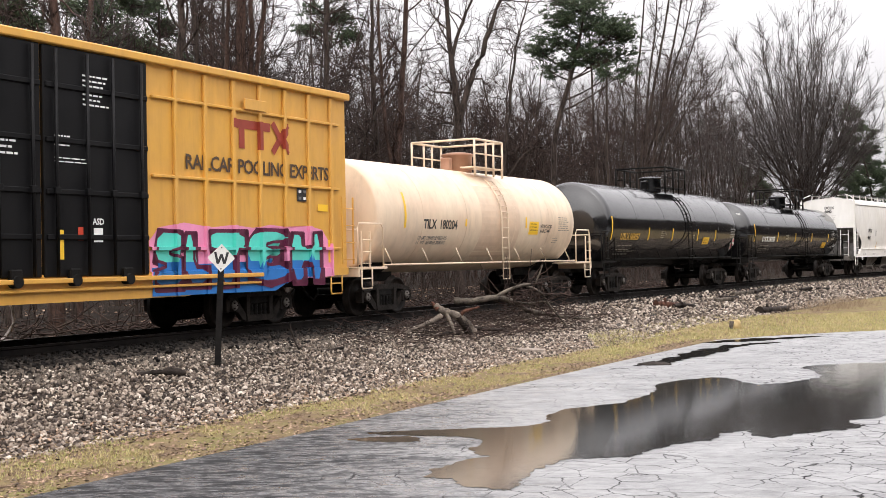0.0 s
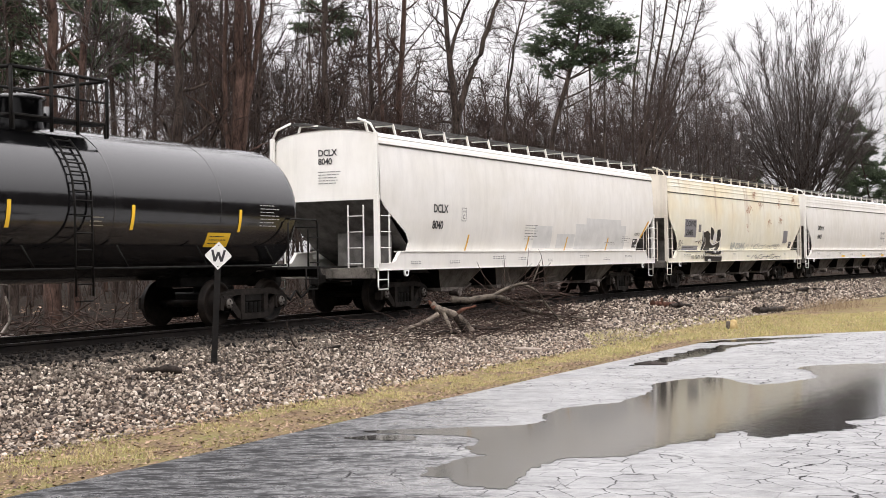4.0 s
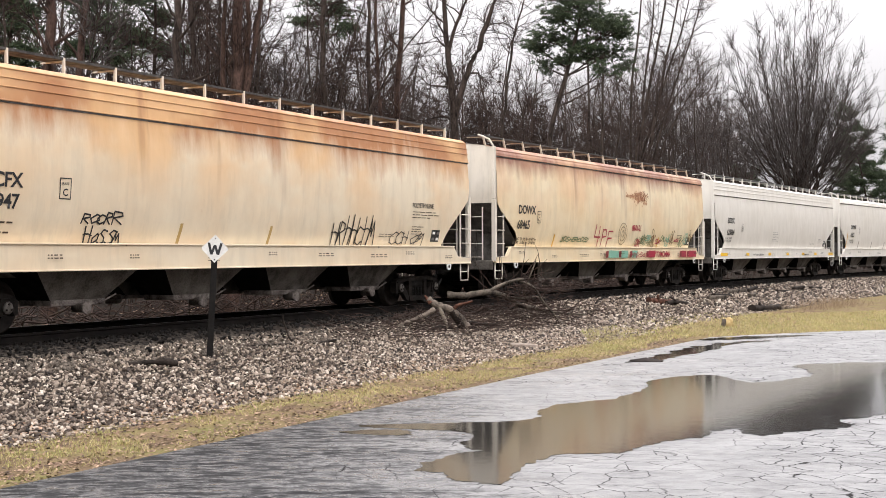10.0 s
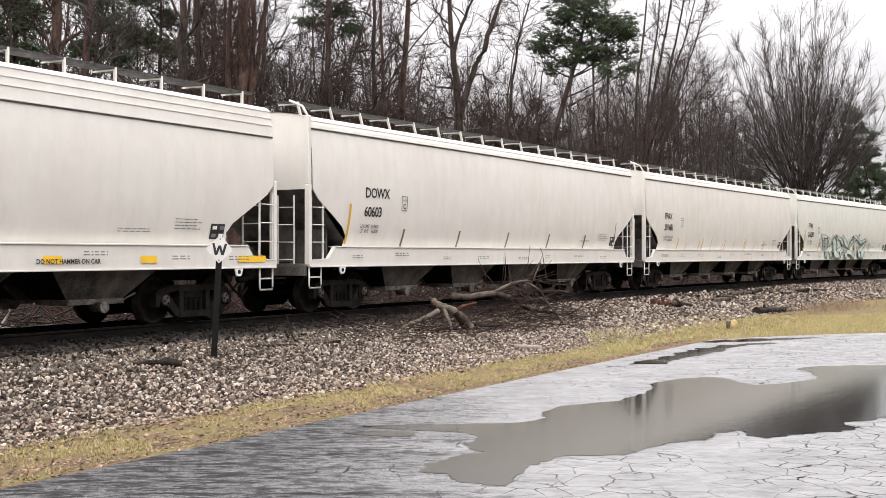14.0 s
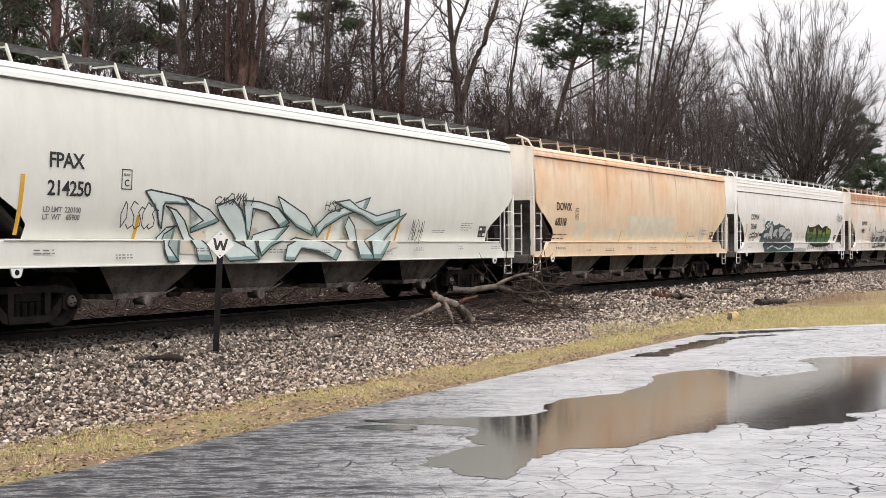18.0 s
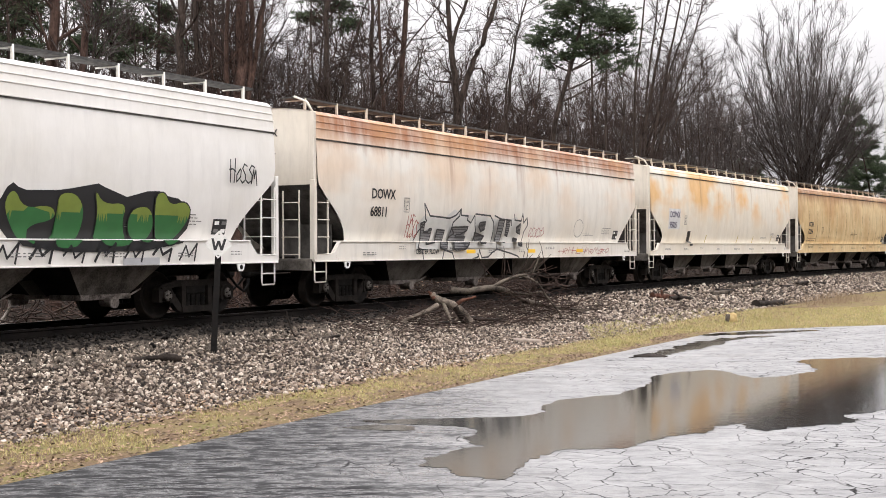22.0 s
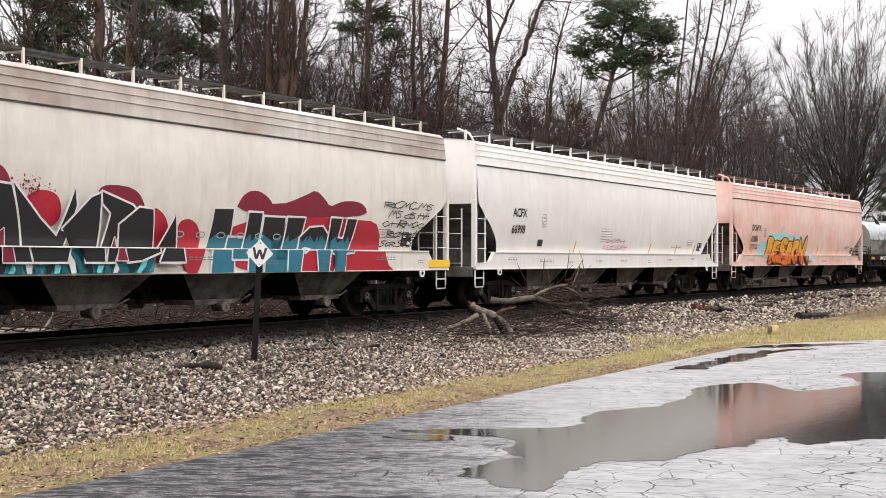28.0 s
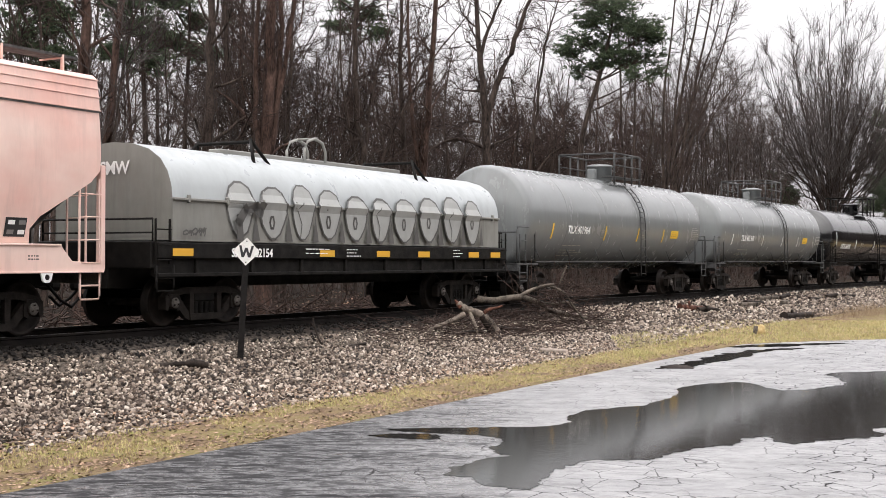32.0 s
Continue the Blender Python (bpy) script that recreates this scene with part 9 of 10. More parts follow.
# trees that stand out, from one end of the view to the other
stand("tall pine trunk with reddish bark and few low limbs", 88, 9, 71, [(0.27, [(0, -5), (1, 60), (2, 140), (4, 250), (3, 330)])], 8, RED_BARK, reach=(0.8, 2.0))
stand("leaning pine trunk with reddish bark", 134, 11, 72, [(0.20, [(0, -5), (3, 70), (9, 150), (17, 240), (24, 320)])], 10, RED_BARK)
stand("straight dark leafless tree with crooked limbs", 316, 9.5, 73, [(0.24, [(0, -5), (1, 70), (2, 150), (3, 240), (2, 330)])], 17)
stand("pair of leafless stems leaning apart", 392, 11, 74, [(0.17, [(0, -5), (-7, 80), (-17, 170), (-26, 260), (-30, 320)]), (0.12, [(0, 20), (4, 90), (3, 180), (8, 280)])], 14, spread=0.7, reach=(1.2, 3.0))
stand("stout many-stemmed leafless tree with reddish grey bark", 412, 8.5, 75, [(0.33, [(0, -5), (3, 70), (6, 150), (8, 260), (10, 320)]), (0.15, [(2, 40), (12, 120), (17, 230), (24, 310)]), (0.13, [(1, 50), (-5, 130), (-4, 220), (-9, 300)]), (0.12, [(3, 60), (16, 140), (28, 220), (33, 290)])], 13, RED_BARK, spread=0.6, up=0.10)
stand("slender leafless tree behind the line", 450, 12, 76, [(0.14, [(0, -5), (2, 80), (6, 170), (7, 300)])], 15)
stand("curving dark leafless tree with drooping side limbs", 606, 10.5, 77, [(0.19, [(0, -5), (-5, 70), (-12, 130), (-12, 200), (-14, 270), (-13, 310)])], 22, spread=1.2, reach=(1.0, 2.6), up=-0.04)
stand("slender curved leafless tree", 672, 11, 78, [(0.15, [(0, -5), (-3, 80), (-7, 150), (-6, 220), (-11, 310)])], 17, spread=0.9)
stand("dark leafless tree leaning with dense brown twigs", 692, 9, 79, [(0.22, [(0, -5), (3, 60), (8, 130), (14, 220), (18, 310)]), (0.11, [(2, 50), (-6, 120), (-9, 210), (-5, 280)])], 19, RED_BARK, spread=0.8)
stand("large forked leafless tree with thick arching limbs", 812, 9, 80, [(0.27, [(0, -5), (1, 60), (0, 112), (-3, 150), (-7, 200), (-9, 300)]), (0.17, [(0, 105), (9, 140), (22, 172), (32, 200), (42, 225), (52, 270)]), (0.10, [(-1, 90), (-22, 96), (-40, 90), (-50, 80)]), (0.09, [(-4, 165), (8, 200), (20, 225), (30, 240)])], 12, spread=0.9, reach=(1.0, 2.6), up=0.06)
stand("leafless tree with long level limbs", 884, 13, 81, [(0.13, [(0, -5), (2, 70), (8, 130), (16, 180), (26, 215)]), (0.09, [(2, 60), (20, 85), (36, 90), (46, 84)])], 16, spread=1.0, reach=(1.2, 3.0))
stand("slim leafless tree beside the pine", 1078, 12, 82, [(0.12, [(0, -5), (-2, 80), (-1, 140), (-4, 200)])], 14, reach=(0.8, 2.2))
stand("slim dark leafless tree beside the pine", 1050, 15, 83, [(0.13, [(0, -5), (1, 70), (-2, 150), (-3, 190)])], 14, reach=(0.8, 2.2))
for px, deep, seed in ((1118, 11, 84), (1142, 14, 85)):
    stand("dense leafless tree with stems rising to one side", px, deep, seed, [(0.16, [(0, -5), (4, 60), (14, 120), (26, 180), (36, 240)]), (0.11, [(2, 40), (2, 120), (10, 190), (14, 250)]), (0.10, [(3, 50), (20, 110), (38, 165), (52, 215)]), (0.09, [(2, 30), (16, 80), (34, 118), (50, 140)])], 13, spread=0.5, up=0.10, reach=(1.4, 3.4))
for k, px in enumerate((1172, 1192, 1214, 1238, 1258, 1278, 1296)):
    tall_ = (150, 165, 158, 150, 132, 125, 110)[k]
    stand("thin upright leafless tree in a thicket", px, 14 + 2 * (k % 3), 90 + k, [(0.10, [(0, -5), (1, tall_ * 0.4), (-1, tall_ * 0.7), (2, tall_)]), (0.07, [(0, 20), (5, tall_ * 0.5), (7, tall_ * 0.92)]), (0.06, [(0, 15), (-5, tall_ * 0.5), (-8, tall_ * 0.85)])], 13, spread=0.45, up=0.14, reach=(1.2, 3.2), twig=HAZE_TWIG)

for k, (px, deep) in enumerate(((862, 15), (902, 18), (928, 14), (956, 19), (1010, 17), (1064, 19), (1098, 16), (742, 15), (640, 16))):
    side_ = 1 if k % 2 else -1
    tall_ = (150, 172, 138, 160, 120, 150, 160, 165, 170)[k]
    stand("crooked leafless tree with a tangle of dark twigs", px, deep, 120 + k, [(0.12, [(0, -5), (2 * side_, tall_ * 0.4), (-3 * side_, tall_ * 0.7), (4 * side_, tall_)]), (0.08, [(1, 30), (14 * side_, tall_ * 0.5), (20 * side_, tall_ * 0.8)]), (0.07, [(1, 25), (-12 * side_, tall_ * 0.4), (-24 * side_, tall_ * 0.55)])], 13, spread=0.95, up=0.0, reach=(1.2, 3.4), branches=7, twigs=7, first=0.12)

fan = tree_meshes(fan_tree(51, 20), BARK, HAZE_TWIG)
plant("broad leafless tree with a dense round fan of rising stems", *fan, foot(spot(1420, 16)), 0.0, 1.36)
plant("broad leafless tree with a dense round fan of rising stems", *fan, foot(spot(1680, 24)), 2.0, 1.15)
# the tall pine with its flat plates of needles, and others deeper in the wood
plate_pine(61, 978, 9.5, 0.20, [(0, -5), (0, 60), (2, 100), (14, 143), (21, 170), (25, 188), (26, 205)],
           [(22, 198, 19, 8), (10, 190, 11, 5), (33, 190, 13, 7), (50, 178, 17, 9), (58, 168, 10, 5), (3, 174, 16, 5), (-8, 168, 10, 3), (38, 161, 21, 5), (20, 172, 11, 4), (16, 158, 10, 3), (60, 152, 8, 3), (-2, 152, 9, 2.5), (46, 146, 12, 2.5)], "tall pine with a leaning trunk and dark green crown")
plate_pine(63, 22, 13, 0.17, [(0, -5), (2, 80), (1, 170), (3, 290)],
           [(-8, 235, 18, 16), (6, 215, 16, 14), (-4, 195, 20, 12), (8, 178, 14, 9), (-14, 165, 15, 9), (4, 150, 15, 8), (16, 240, 10, 8), (-16, 130, 13, 7)], "dark green pine in the wood")
plate_pine(64, 205, 15, 0.15, [(0, -5), (1, 90), (-2, 180), (0, 290)],
           [(-18, 196, 20, 6), (16, 208, 18, 6), (-6, 178, 22, 6), (20, 176, 17, 5), (-20, 158, 18, 5), (6, 150, 20, 5), (0, 224, 15, 6)], "dark green pine in the wood")
plate_pine(65, 275, 17, 0.14, [(0, -5), (-1, 90), (2, 180), (1, 290)],
           [(-12, 200, 16, 5), (12, 190, 16, 5), (-10, 168, 18, 5), (14, 160, 14, 5), (2, 214, 14, 5)], "dark green pine in the wood")
plate_pine(67, 584, 13, 0.10, [(0, -5), (0, 120), (-2, 200), (-3, 280)], [(-6, 205, 12, 3), (8, 198, 11, 3), (-12, 188, 10, 3), (5, 216, 12, 4), (14, 182, 8, 3)], "thin-crowned pine in the wood")
for seed, px, depth, hgt in ((68, 1552, 30, 21.0), (69, 1592, 26, 24.0), (70, 1510, 40, 17.0), (71, 1330, 44, 13.0)):
    made = pine_tree(seed, hgt, 0.17, 0.12, 4.6, (0, 0), 1.9)
    plant("dark conifer beyond the bare trees", bars_mesh("trunk", made[0], BARK, 5), needle_mesh("crown", made[1], seed, 0.34), foot(spot(px, depth)), 0.0, 1.0, "pine_tree")

# underwood: thin stems and brush
brush = []
rb = random.Random(8)
for k in range(4600):
    p = foot(on_line(rb.uniform(-14, 165), -rb.uniform(6.0, 34.0))) if k < 3000 else foot(on_line(rb.uniform(85, 175), -rb.uniform(12.0, 50.0)))
    stem = limb(rb, p, (rb.gauss(0, 0.25), rb.gauss(0, 0.25), 1), rb.uniform(0.8, 4.0) if k < 3000 else rb.uniform(3.0, 9.5), 0.016 if k < 3000 else 0.03, 0.008, 4, 0.12)
    brush.append(stem)
    for j in range(3):
        i = rb.randint(1, 3)
        brush.append(limb(rb, stem[0][i], side_way(rb, stem[0][i + 1] - stem[0][i], rb.uniform(0.4, 0.8), 0.1), rb.uniform(0.4, 1.4), 0.009, 0.005, 3, 0.15))
tagged(new("underwood", bars_mesh("underwood", brush, TWIG, 3)), "tangled bare brush under the trees", "brush", kind="stuff")

# ---- what lies and stands between the line and the lot ----
def slope_z(x, y):
    return float(ground_height(off_line(x, y)[1])[0])


POST_STEEL = grained("dark_post_steel", (0.003, 0.003, 0.003), (0.012, 0.010, 0.009), 8, 0.6, 60, 0.3)
SIGN_WHITE = grained("white_sign_enamel", (0.56, 0.55, 0.52), (0.70, 0.69, 0.66), 5, 0.4, 40, 0.05)
sign = root("whistle_post", "white diamond sign lettered W on a leaning dark post", "sign", at=Matrix.Translation((-3.91, 20.93, 0.38)) @ Matrix.Rotation(radians(10.5), 4, "Z") @ Matrix.Rotation(radians(2.9), 4, "Y"))
sh = Shape().box((-0.052, -0.008, -0.25), (0.052, 0.0, 1.72), 0, 0.002).box((-0.052, 0, -0.25), (-0.044, 0.05, 1.72), 0, 0.002).box((0.044, 0, -0.25), (0.052, 0.05, 1.72), 0, 0.002)
part("post", sh, POST_STEEL, sign, "dark steel channel post")
plate_ = part("sign_plate", Shape().slab([(0, 1.645), (0.215, 1.865), (0.222, 1.885), (0.215, 1.905), (0, 2.125), (-0.215, 1.905), (-0.222, 1.885), (-0.215, 1.865)], -0.016, -0.010), SIGN_WHITE, sign, "white enamelled diamond plate")
for i, (x0, z0, x1, z1) in enumerate(((-0.105, 1.985, -0.055, 1.785), (-0.055, 1.785, 0.0, 1.95), (0.0, 1.95, 0.055, 1.785), (0.055, 1.785, 0.105, 1.985))):
    w_ = 0.021
    part("letter_stroke", Shape().slab([(x0 - w_, z0), (x0 + w_, z0), (x1 + w_, z1), (x1 - w_, z1)], -0.0185 - 0.0006 * i, -0.0162), INK, plate_)
for z in (1.70, 2.06):
    part("bolt", Shape().turned([(-0.024, 0.010), (-0.016, 0.012)], "y", 8, (0, 0, z)), BLACK_STEEL, sign)

PEELED = grained("peeled_wood", (0.014, 0.011, 0.009), (0.22, 0.18, 0.145), 3, 0.75, 30, 0.4, stretch=(1, 1, 1))
ROTTEN = grained("red_rotten_wood", (0.025, 0.012, 0.009), (0.13, 0.058, 0.038), 7, 0.85, 30, 0.7)
DARK_WOOD = grained("wet_dark_wood", (0.006, 0.005, 0.004), (0.035, 0.026, 0.021), 5, 0.8, 40, 0.6)
GREY_WOOD = grained("weathered_branch", (0.016, 0.013, 0.011), (0.15, 0.125, 0.10), 4, 0.8, 30, 0.5)


def bough(sh, pts, r0, r1, n_=8, mat=0, knots=0.12):
    line = smooth_line(pts)
    k = len(line)
    rad = [(r0 + (r1 - r0) * i / (k - 1)) * (1 + knots * noise.noise((i * 0.9, r0 * 90, pts[0][0] * 3))) for i in range(k)]
    return sh.tube(line, rad, n_, mat)


log = root("broken_log", "broken weathered tree crotch with red rotten ends on ballast", "log")
part("pale_limb", bough(Shape(), [(-0.92, 27.5, 0.45), (-0.86, 27.55, 0.57), (-0.60, 27.8, 0.67), (-0.35, 28.05, 0.77), (-0.14, 28.3, 0.88)], 0.040, 0.062, 9, 0, 0.25), PEELED, log, "pale peeled limb")
sh = Shape()
bough(sh, [(-0.27, 28.4, 1.13), (-0.10, 28.4, 1.0), (0.12, 28.42, 0.93), (0.34, 28.5, 0.80), (0.50, 28.65, 0.62), (0.62, 28.75, 0.45)], 0.07, 0.105, 11, 0, 0.35)
bough(sh, [(0.00, 28.38, 0.93), (0.06, 28.3, 0.78), (0.14, 28.2, 0.60), (0.17, 28.15, 0.46)], 0.05, 0.032, 8, 0, 0.3)
part("trunk_piece", sh, PEELED, log, "weathered grey trunk piece")
part("broken_end", bough(Shape(), [(0.30, 28.45, 0.88), (0.42, 28.48, 0.97), (0.58, 28.55, 1.01), (0.76, 28.6, 1.06)], 0.055, 0.022, 8, 0, 0.4), ROTTEN, log, "red-brown rotten broken wood")
part("broken_end", bough(Shape(), [(-0.34, 28.40, 1.20), (-0.28, 28.39, 1.12), (-0.20, 28.36, 1.02)], 0.020, 0.068, 8, 0, 0.4), ROTTEN, log, "red-brown rotten broken wood")
sh = Shape()
bough(sh, [(0.26, 28.42, 0.86), (0.34, 28.5, 0.72), (0.46, 28.6, 0.58), (0.52, 28.7, 0.40)], 0.07, 0.10, 10, 0, 0.5)
bough(sh, [(0.5, 28.75, 0.52), (0.70, 28.95, 0.54), (0.95, 29.15, 0.50), (1.38, 29.5, 0.47)], 0.055, 0.03, 8, 0, 0.3)
part("dark_limb", sh, DARK_WOOD, log, "dark wet bark limb")
part("dark_limb", bough(Shape(), [(0.3, 28.4, 0.46), (0.0, 28.0, 0.50), (-0.3, 27.7, 0.46), (-0.75, 27.25, 0.48), (-1.25, 26.9, 0.46)], 0.035, 0.022, 7, 0, 0.4), DARK_WOOD, log)
part("dark_limb", bough(Shape(), [(-0.9, 27.6, 0.50), (-1.1, 27.4, 0.60), (-1.3, 27.3, 0.72)], 0.022, 0.010, 6, 0, 0.3), DARK_WOOD, log)

fallen = root("fallen_branch", "long grey fallen branch with bare twigs beside the track", "branch")
sh = Shape()
bough(sh, [(0.19, 31.2, 1.13), (0.6, 31.2, 1.10), (1.24, 31.3, 1.18), (1.7, 31.7, 1.05), (2.1, 32.2, 0.80), (2.5, 32.5, 0.72)], 0.088, 0.06, 10, 0, 0.3)
bough(sh, [(1.24, 31.3, 1.18), (1.5, 31.4, 1.33), (1.9, 31.5, 1.47), (2.15, 31.6, 1.50)], 0.055, 0.032)
bough(sh, [(2.3, 32.3, 0.85), (2.2, 32.0, 1.2), (2.35, 31.9, 1.6), (2.5, 31.9, 1.98)], 0.032, 0.016)
bough(sh, [(2.0, 31.6, 1.48), (2.4, 31.6, 1.30), (2.65, 31.7, 0.95), (3.05, 31.8, 0.45)], 0.034, 0.022)
bough(sh, [(1.7, 31.7, 1.05), (2.1, 31.7, 1.0), (2.5, 31.8, 1.04), (2.75, 32.0, 1.0)], 0.04, 0.018)
bough(sh, [(2.5, 32.5, 0.72), (3.1, 32.6, 0.6), (3.9, 33.0, 0.52)], 0.05, 0.02)
part("main_limb", sh, GREY_WOOD, fallen, "weathered grey limb")
rf = random.Random(21)
twl = []
for k in range(130):
    b = rf.choice([(2.0, 31.6, 1.2), (2.4, 32.0, 1.0), (2.6, 32.2, 0.8), (3.0, 32.4, 0.65), (1.6, 31.6, 1.1), (2.3, 31.9, 1.5)])
    twl.append(limb(rf, (b[0] + rf.gauss(0, 0.25), b[1] + rf.gauss(0, 0.12), b[2] + rf.gauss(0, 0.1)), (rf.gauss(0.5, 0.6), rf.gauss(0, 0.3), rf.gauss(0.1, 0.5)), rf.uniform(0.3, 1.1), 0.013, 0.005, 5, 0.14))
tagged(part("twig_fan", bars_mesh("twig_fan", twl, TWIG, 4), None, fallen), "fan of thin bare twigs", kind="stuff")

twl = []
for k in range(900):
    s_, n_ = rf.gauss(12.0, 3.2), rf.uniform(2.0, 4.2)
    if not 5 < s_ < 19:
        continue
    p = on_line(s_, n_)
    a = rf.random() * 6.283
    twl.append(limb(rf, (p.x, p.y, float(ground_height(n_)) + rf.uniform(0.02, 0.20)), (math.cos(a), math.sin(a), rf.gauss(0, 0.12)), rf.uniform(0.2, 1.0), 0.009, 0.004, 5, 0.16))
for k in range(2100):
    s_, n_ = rf.uniform(-8, 50), rf.uniform(-9, -2.4)
    p = on_line(s_, n_)
    a = rf.random() * 6.283
    twl.append(limb(rf, (p.x, p.y, float(ground_height(n_)) + rf.uniform(0.03, 0.4)), (math.cos(a), math.sin(a), rf.gauss(0.1, 0.3)), rf.uniform(0.4, 2.0), 0.020, 0.006, 5, 0.18))
tagged(new("twig_litter", bars_mesh("twig_litter", twl, TWIG, 4)), "brown twig litter strewn over the stones", "twigs", kind="stuff")


PALE_BARK = grained("pale_flaking_bark", (0.06, 0.05, 0.045), (0.42, 0.37, 0.33), 6, 0.8, 30, 0.5)


def stick(label, lines, mat, name="fallen_branch", category="branch"):
    b = root(name, label, category)
    for i, (pts, r0, r1) in enumerate(lines):
        part("limb", bough(Shape(), pts, r0, r1, 7), mat, b)
    return b


stick("pale broken log lying in brush behind the rails", [([tuple(on_line(1.2, -4.2, 0.75)), tuple(on_line(1.9, -3.9, 0.62)), tuple(on_line(2.9, -3.3, 0.60))], 0.16, 0.10), ([tuple(on_line(2.6, -3.5, 0.55)), tuple(on_line(2.9, -3.4, 1.0)), tuple(on_line(2.7, -3.3, 1.5))], 0.05, 0.02)], PALE_BARK)
stick("thin crooked dark branch stuck in the ballast", [([(-2.99, 23.5, 1.00), (-2.95, 23.5, 0.80), (-2.80, 23.5, 0.50), (-2.45, 23.8, 0.44), (-2.05, 24.3, 0.47)], 0.014, 0.03), ([(-2.95, 23.5, 0.80), (-3.04, 23.5, 0.92)], 0.012, 0.008),
                                                        ([(-2.8, 23.3, 0.47), (-3.3, 22.6, 0.50), (-3.8, 22.0, 0.50)], 0.022, 0.010), ([(-3.2, 22.7, 0.49), (-3.35, 22.8, 0.62)], 0.010, 0.006)], DARK_WOOD)
bark = root("bark_piece", "long dark slab of bark lying on the ballast", "bark")
sh = Shape()
bough(sh, [(-4.88, 19.36, 0.44), (-4.7, 19.5, 0.45), (-4.45, 19.6, 0.46), (-4.22, 19.75, 0.42)], 0.035, 0.075, 7, 0, 0.5)
part("slab", sh, DARK_WOOD, bark)
part("splinter", bough(Shape(), [(-4.5, 19.6, 0.46), (-4.38, 19.6, 0.53)], 0.03, 0.012, 6), DARK_WOOD, bark)


def rotten_log(x0, y0, x1, y1, r, mat, label, seed):
    t = root("rotten_log", label, "log")
    q = random.Random(seed)
    p0, p1 = Vector((x0, y0, slope_z(x0, y0) + r * 0.7)), Vector((x1, y1, slope_z(x1, y1) + r * 0.7))
    part("log", bough(Shape(), [p0, p0.lerp(p1, 0.4) + Vector((0, 0, q.uniform(-0.02, 0.05))), p1], r, r * 0.7, 9, 0, 0.6), mat, t)
    m_ = p0.lerp(p1, 0.3)
    part("snag", bough(Shape(), [m_, m_ + Vector((q.uniform(-0.1, 0.1), 0, 0.10)), m_ + Vector((q.uniform(-0.12, 0.12), 0, 0.22))], r * 0.6, r * 0.25, 7, 0, 0.4), mat, t)
    return t


rotten_log(6.95, 41.0, 7.9, 41.7, 0.13, ROTTEN, "red-brown rotten log on the ballast", 1)
rotten_log(7.6, 41.3, 8.5, 42.3, 0.09, DARK_WOOD, "dark rotten log end on the ballast", 2)
rotten_log(10.75, 42.4, 12.2, 44.4, 0.14, DARK_WOOD, "dark rotten log lying in the grass", 3)
for k, (sx_, n_, ln, a) in enumerate([(33.5, 2.7, 2.2, 0.1), (31.0, 3.0, 2.0, 0.05), (36.0, 2.8, 1.6, -0.1), (29.5, 3.3, 1.4, 0.2), (38.5, 3.3, 1.8, 0.0), (41.5, 3.2, 1.2, 0.15), (34.0, 3.5, 1.3, -0.15), (44.0, 3.3, 1.5, 0.1)]):
    p, q = on_line(sx_, n_), on_line(sx_ + ln, n_ + a)
    t = root("old_sleeper_piece", "dark split piece of an old wooden sleeper", "timber", "old sleeper pieces beside the track")
    d = (q - p).normalized()
    part("timber", Shape().box((0, -0.09, -0.02), (ln, 0.09, 0.11), 0, 0.03), DARK_WOOD if k % 3 else GREY_WOOD, t)
    t.matrix_basis = Matrix.Translation((p.x, p.y, float(ground_height(n_)) + 0.03)) @ Matrix.Rotation(math.atan2(d.y, d.x), 4, "Z") @ Matrix.Rotation(radians(3 * math.sin(k * 2.1)), 4, "Y")
stump = root("stump", "short cut stump with a pale yellow face in the grass", "stump", at=Matrix.Translation((8.24, 35.4, 0.0)))
part("bark", Shape().turned([(-0.05, 0.17), (0.10, 0.15), (0.26, 0.13)], "z", 12), GREY_WOOD, stump)
CUT = grained("cut_wood", (0.30, 0.21, 0.09), (0.52, 0.40, 0.20), 9, 0.7, 50, 0.2)
part("cut_face", Shape().turned([(0.0, 0.15), (0.27, 0.10), (0.31, 0.04)], "z", 10, (0.06, -0.08, 0)), CUT, stump, "pale yellow split face")
rock = root("flat_rock", "pale flat slab of rock on the ballast edge", "rock")
sh = Shape().box((-0.34, -0.2, -0.03), (0.34, 0.2, 0.06), 0, 0.05)
sh.v = [(x * (1 - 0.3 * (y > 0)), y + 0.2 * x, z - 0.05 * x) for x, y, z in sh.v]
PALE_ROCK = grained("pale_rock", (0.16, 0.13, 0.105), (0.34, 0.285, 0.24), 4, 0.8, 40, 0.3)
part("slab", sh, PALE_ROCK, rock)
rock.matrix_basis = Matrix.Translation((1.78, 26.9, 0.14)) @ Matrix.Rotation(0.3, 4, "Z")
clod = root("mud_clod", "dark wet clod of leaves on the asphalt", "debris", at=Matrix.Translation((4.15, 24.7, 0.0)))
sh = Shape().turned([(0.0, 0.30), (0.02, 0.26), (0.035, 0.15), (0.045, 0.03)], "z", 14)
sh.v = [(x * (1.2 + 0.4 * noise.noise((x * 7, y * 7, 1))), y * (1 + 0.4 * noise.noise((x * 6, y * 6, 4))), z * (1 + 1.2 * noise.noise((x * 17, y * 17, 2)))) for x, y, z in sh.v]
part("clod_body", sh, DARK_WOOD, clod)

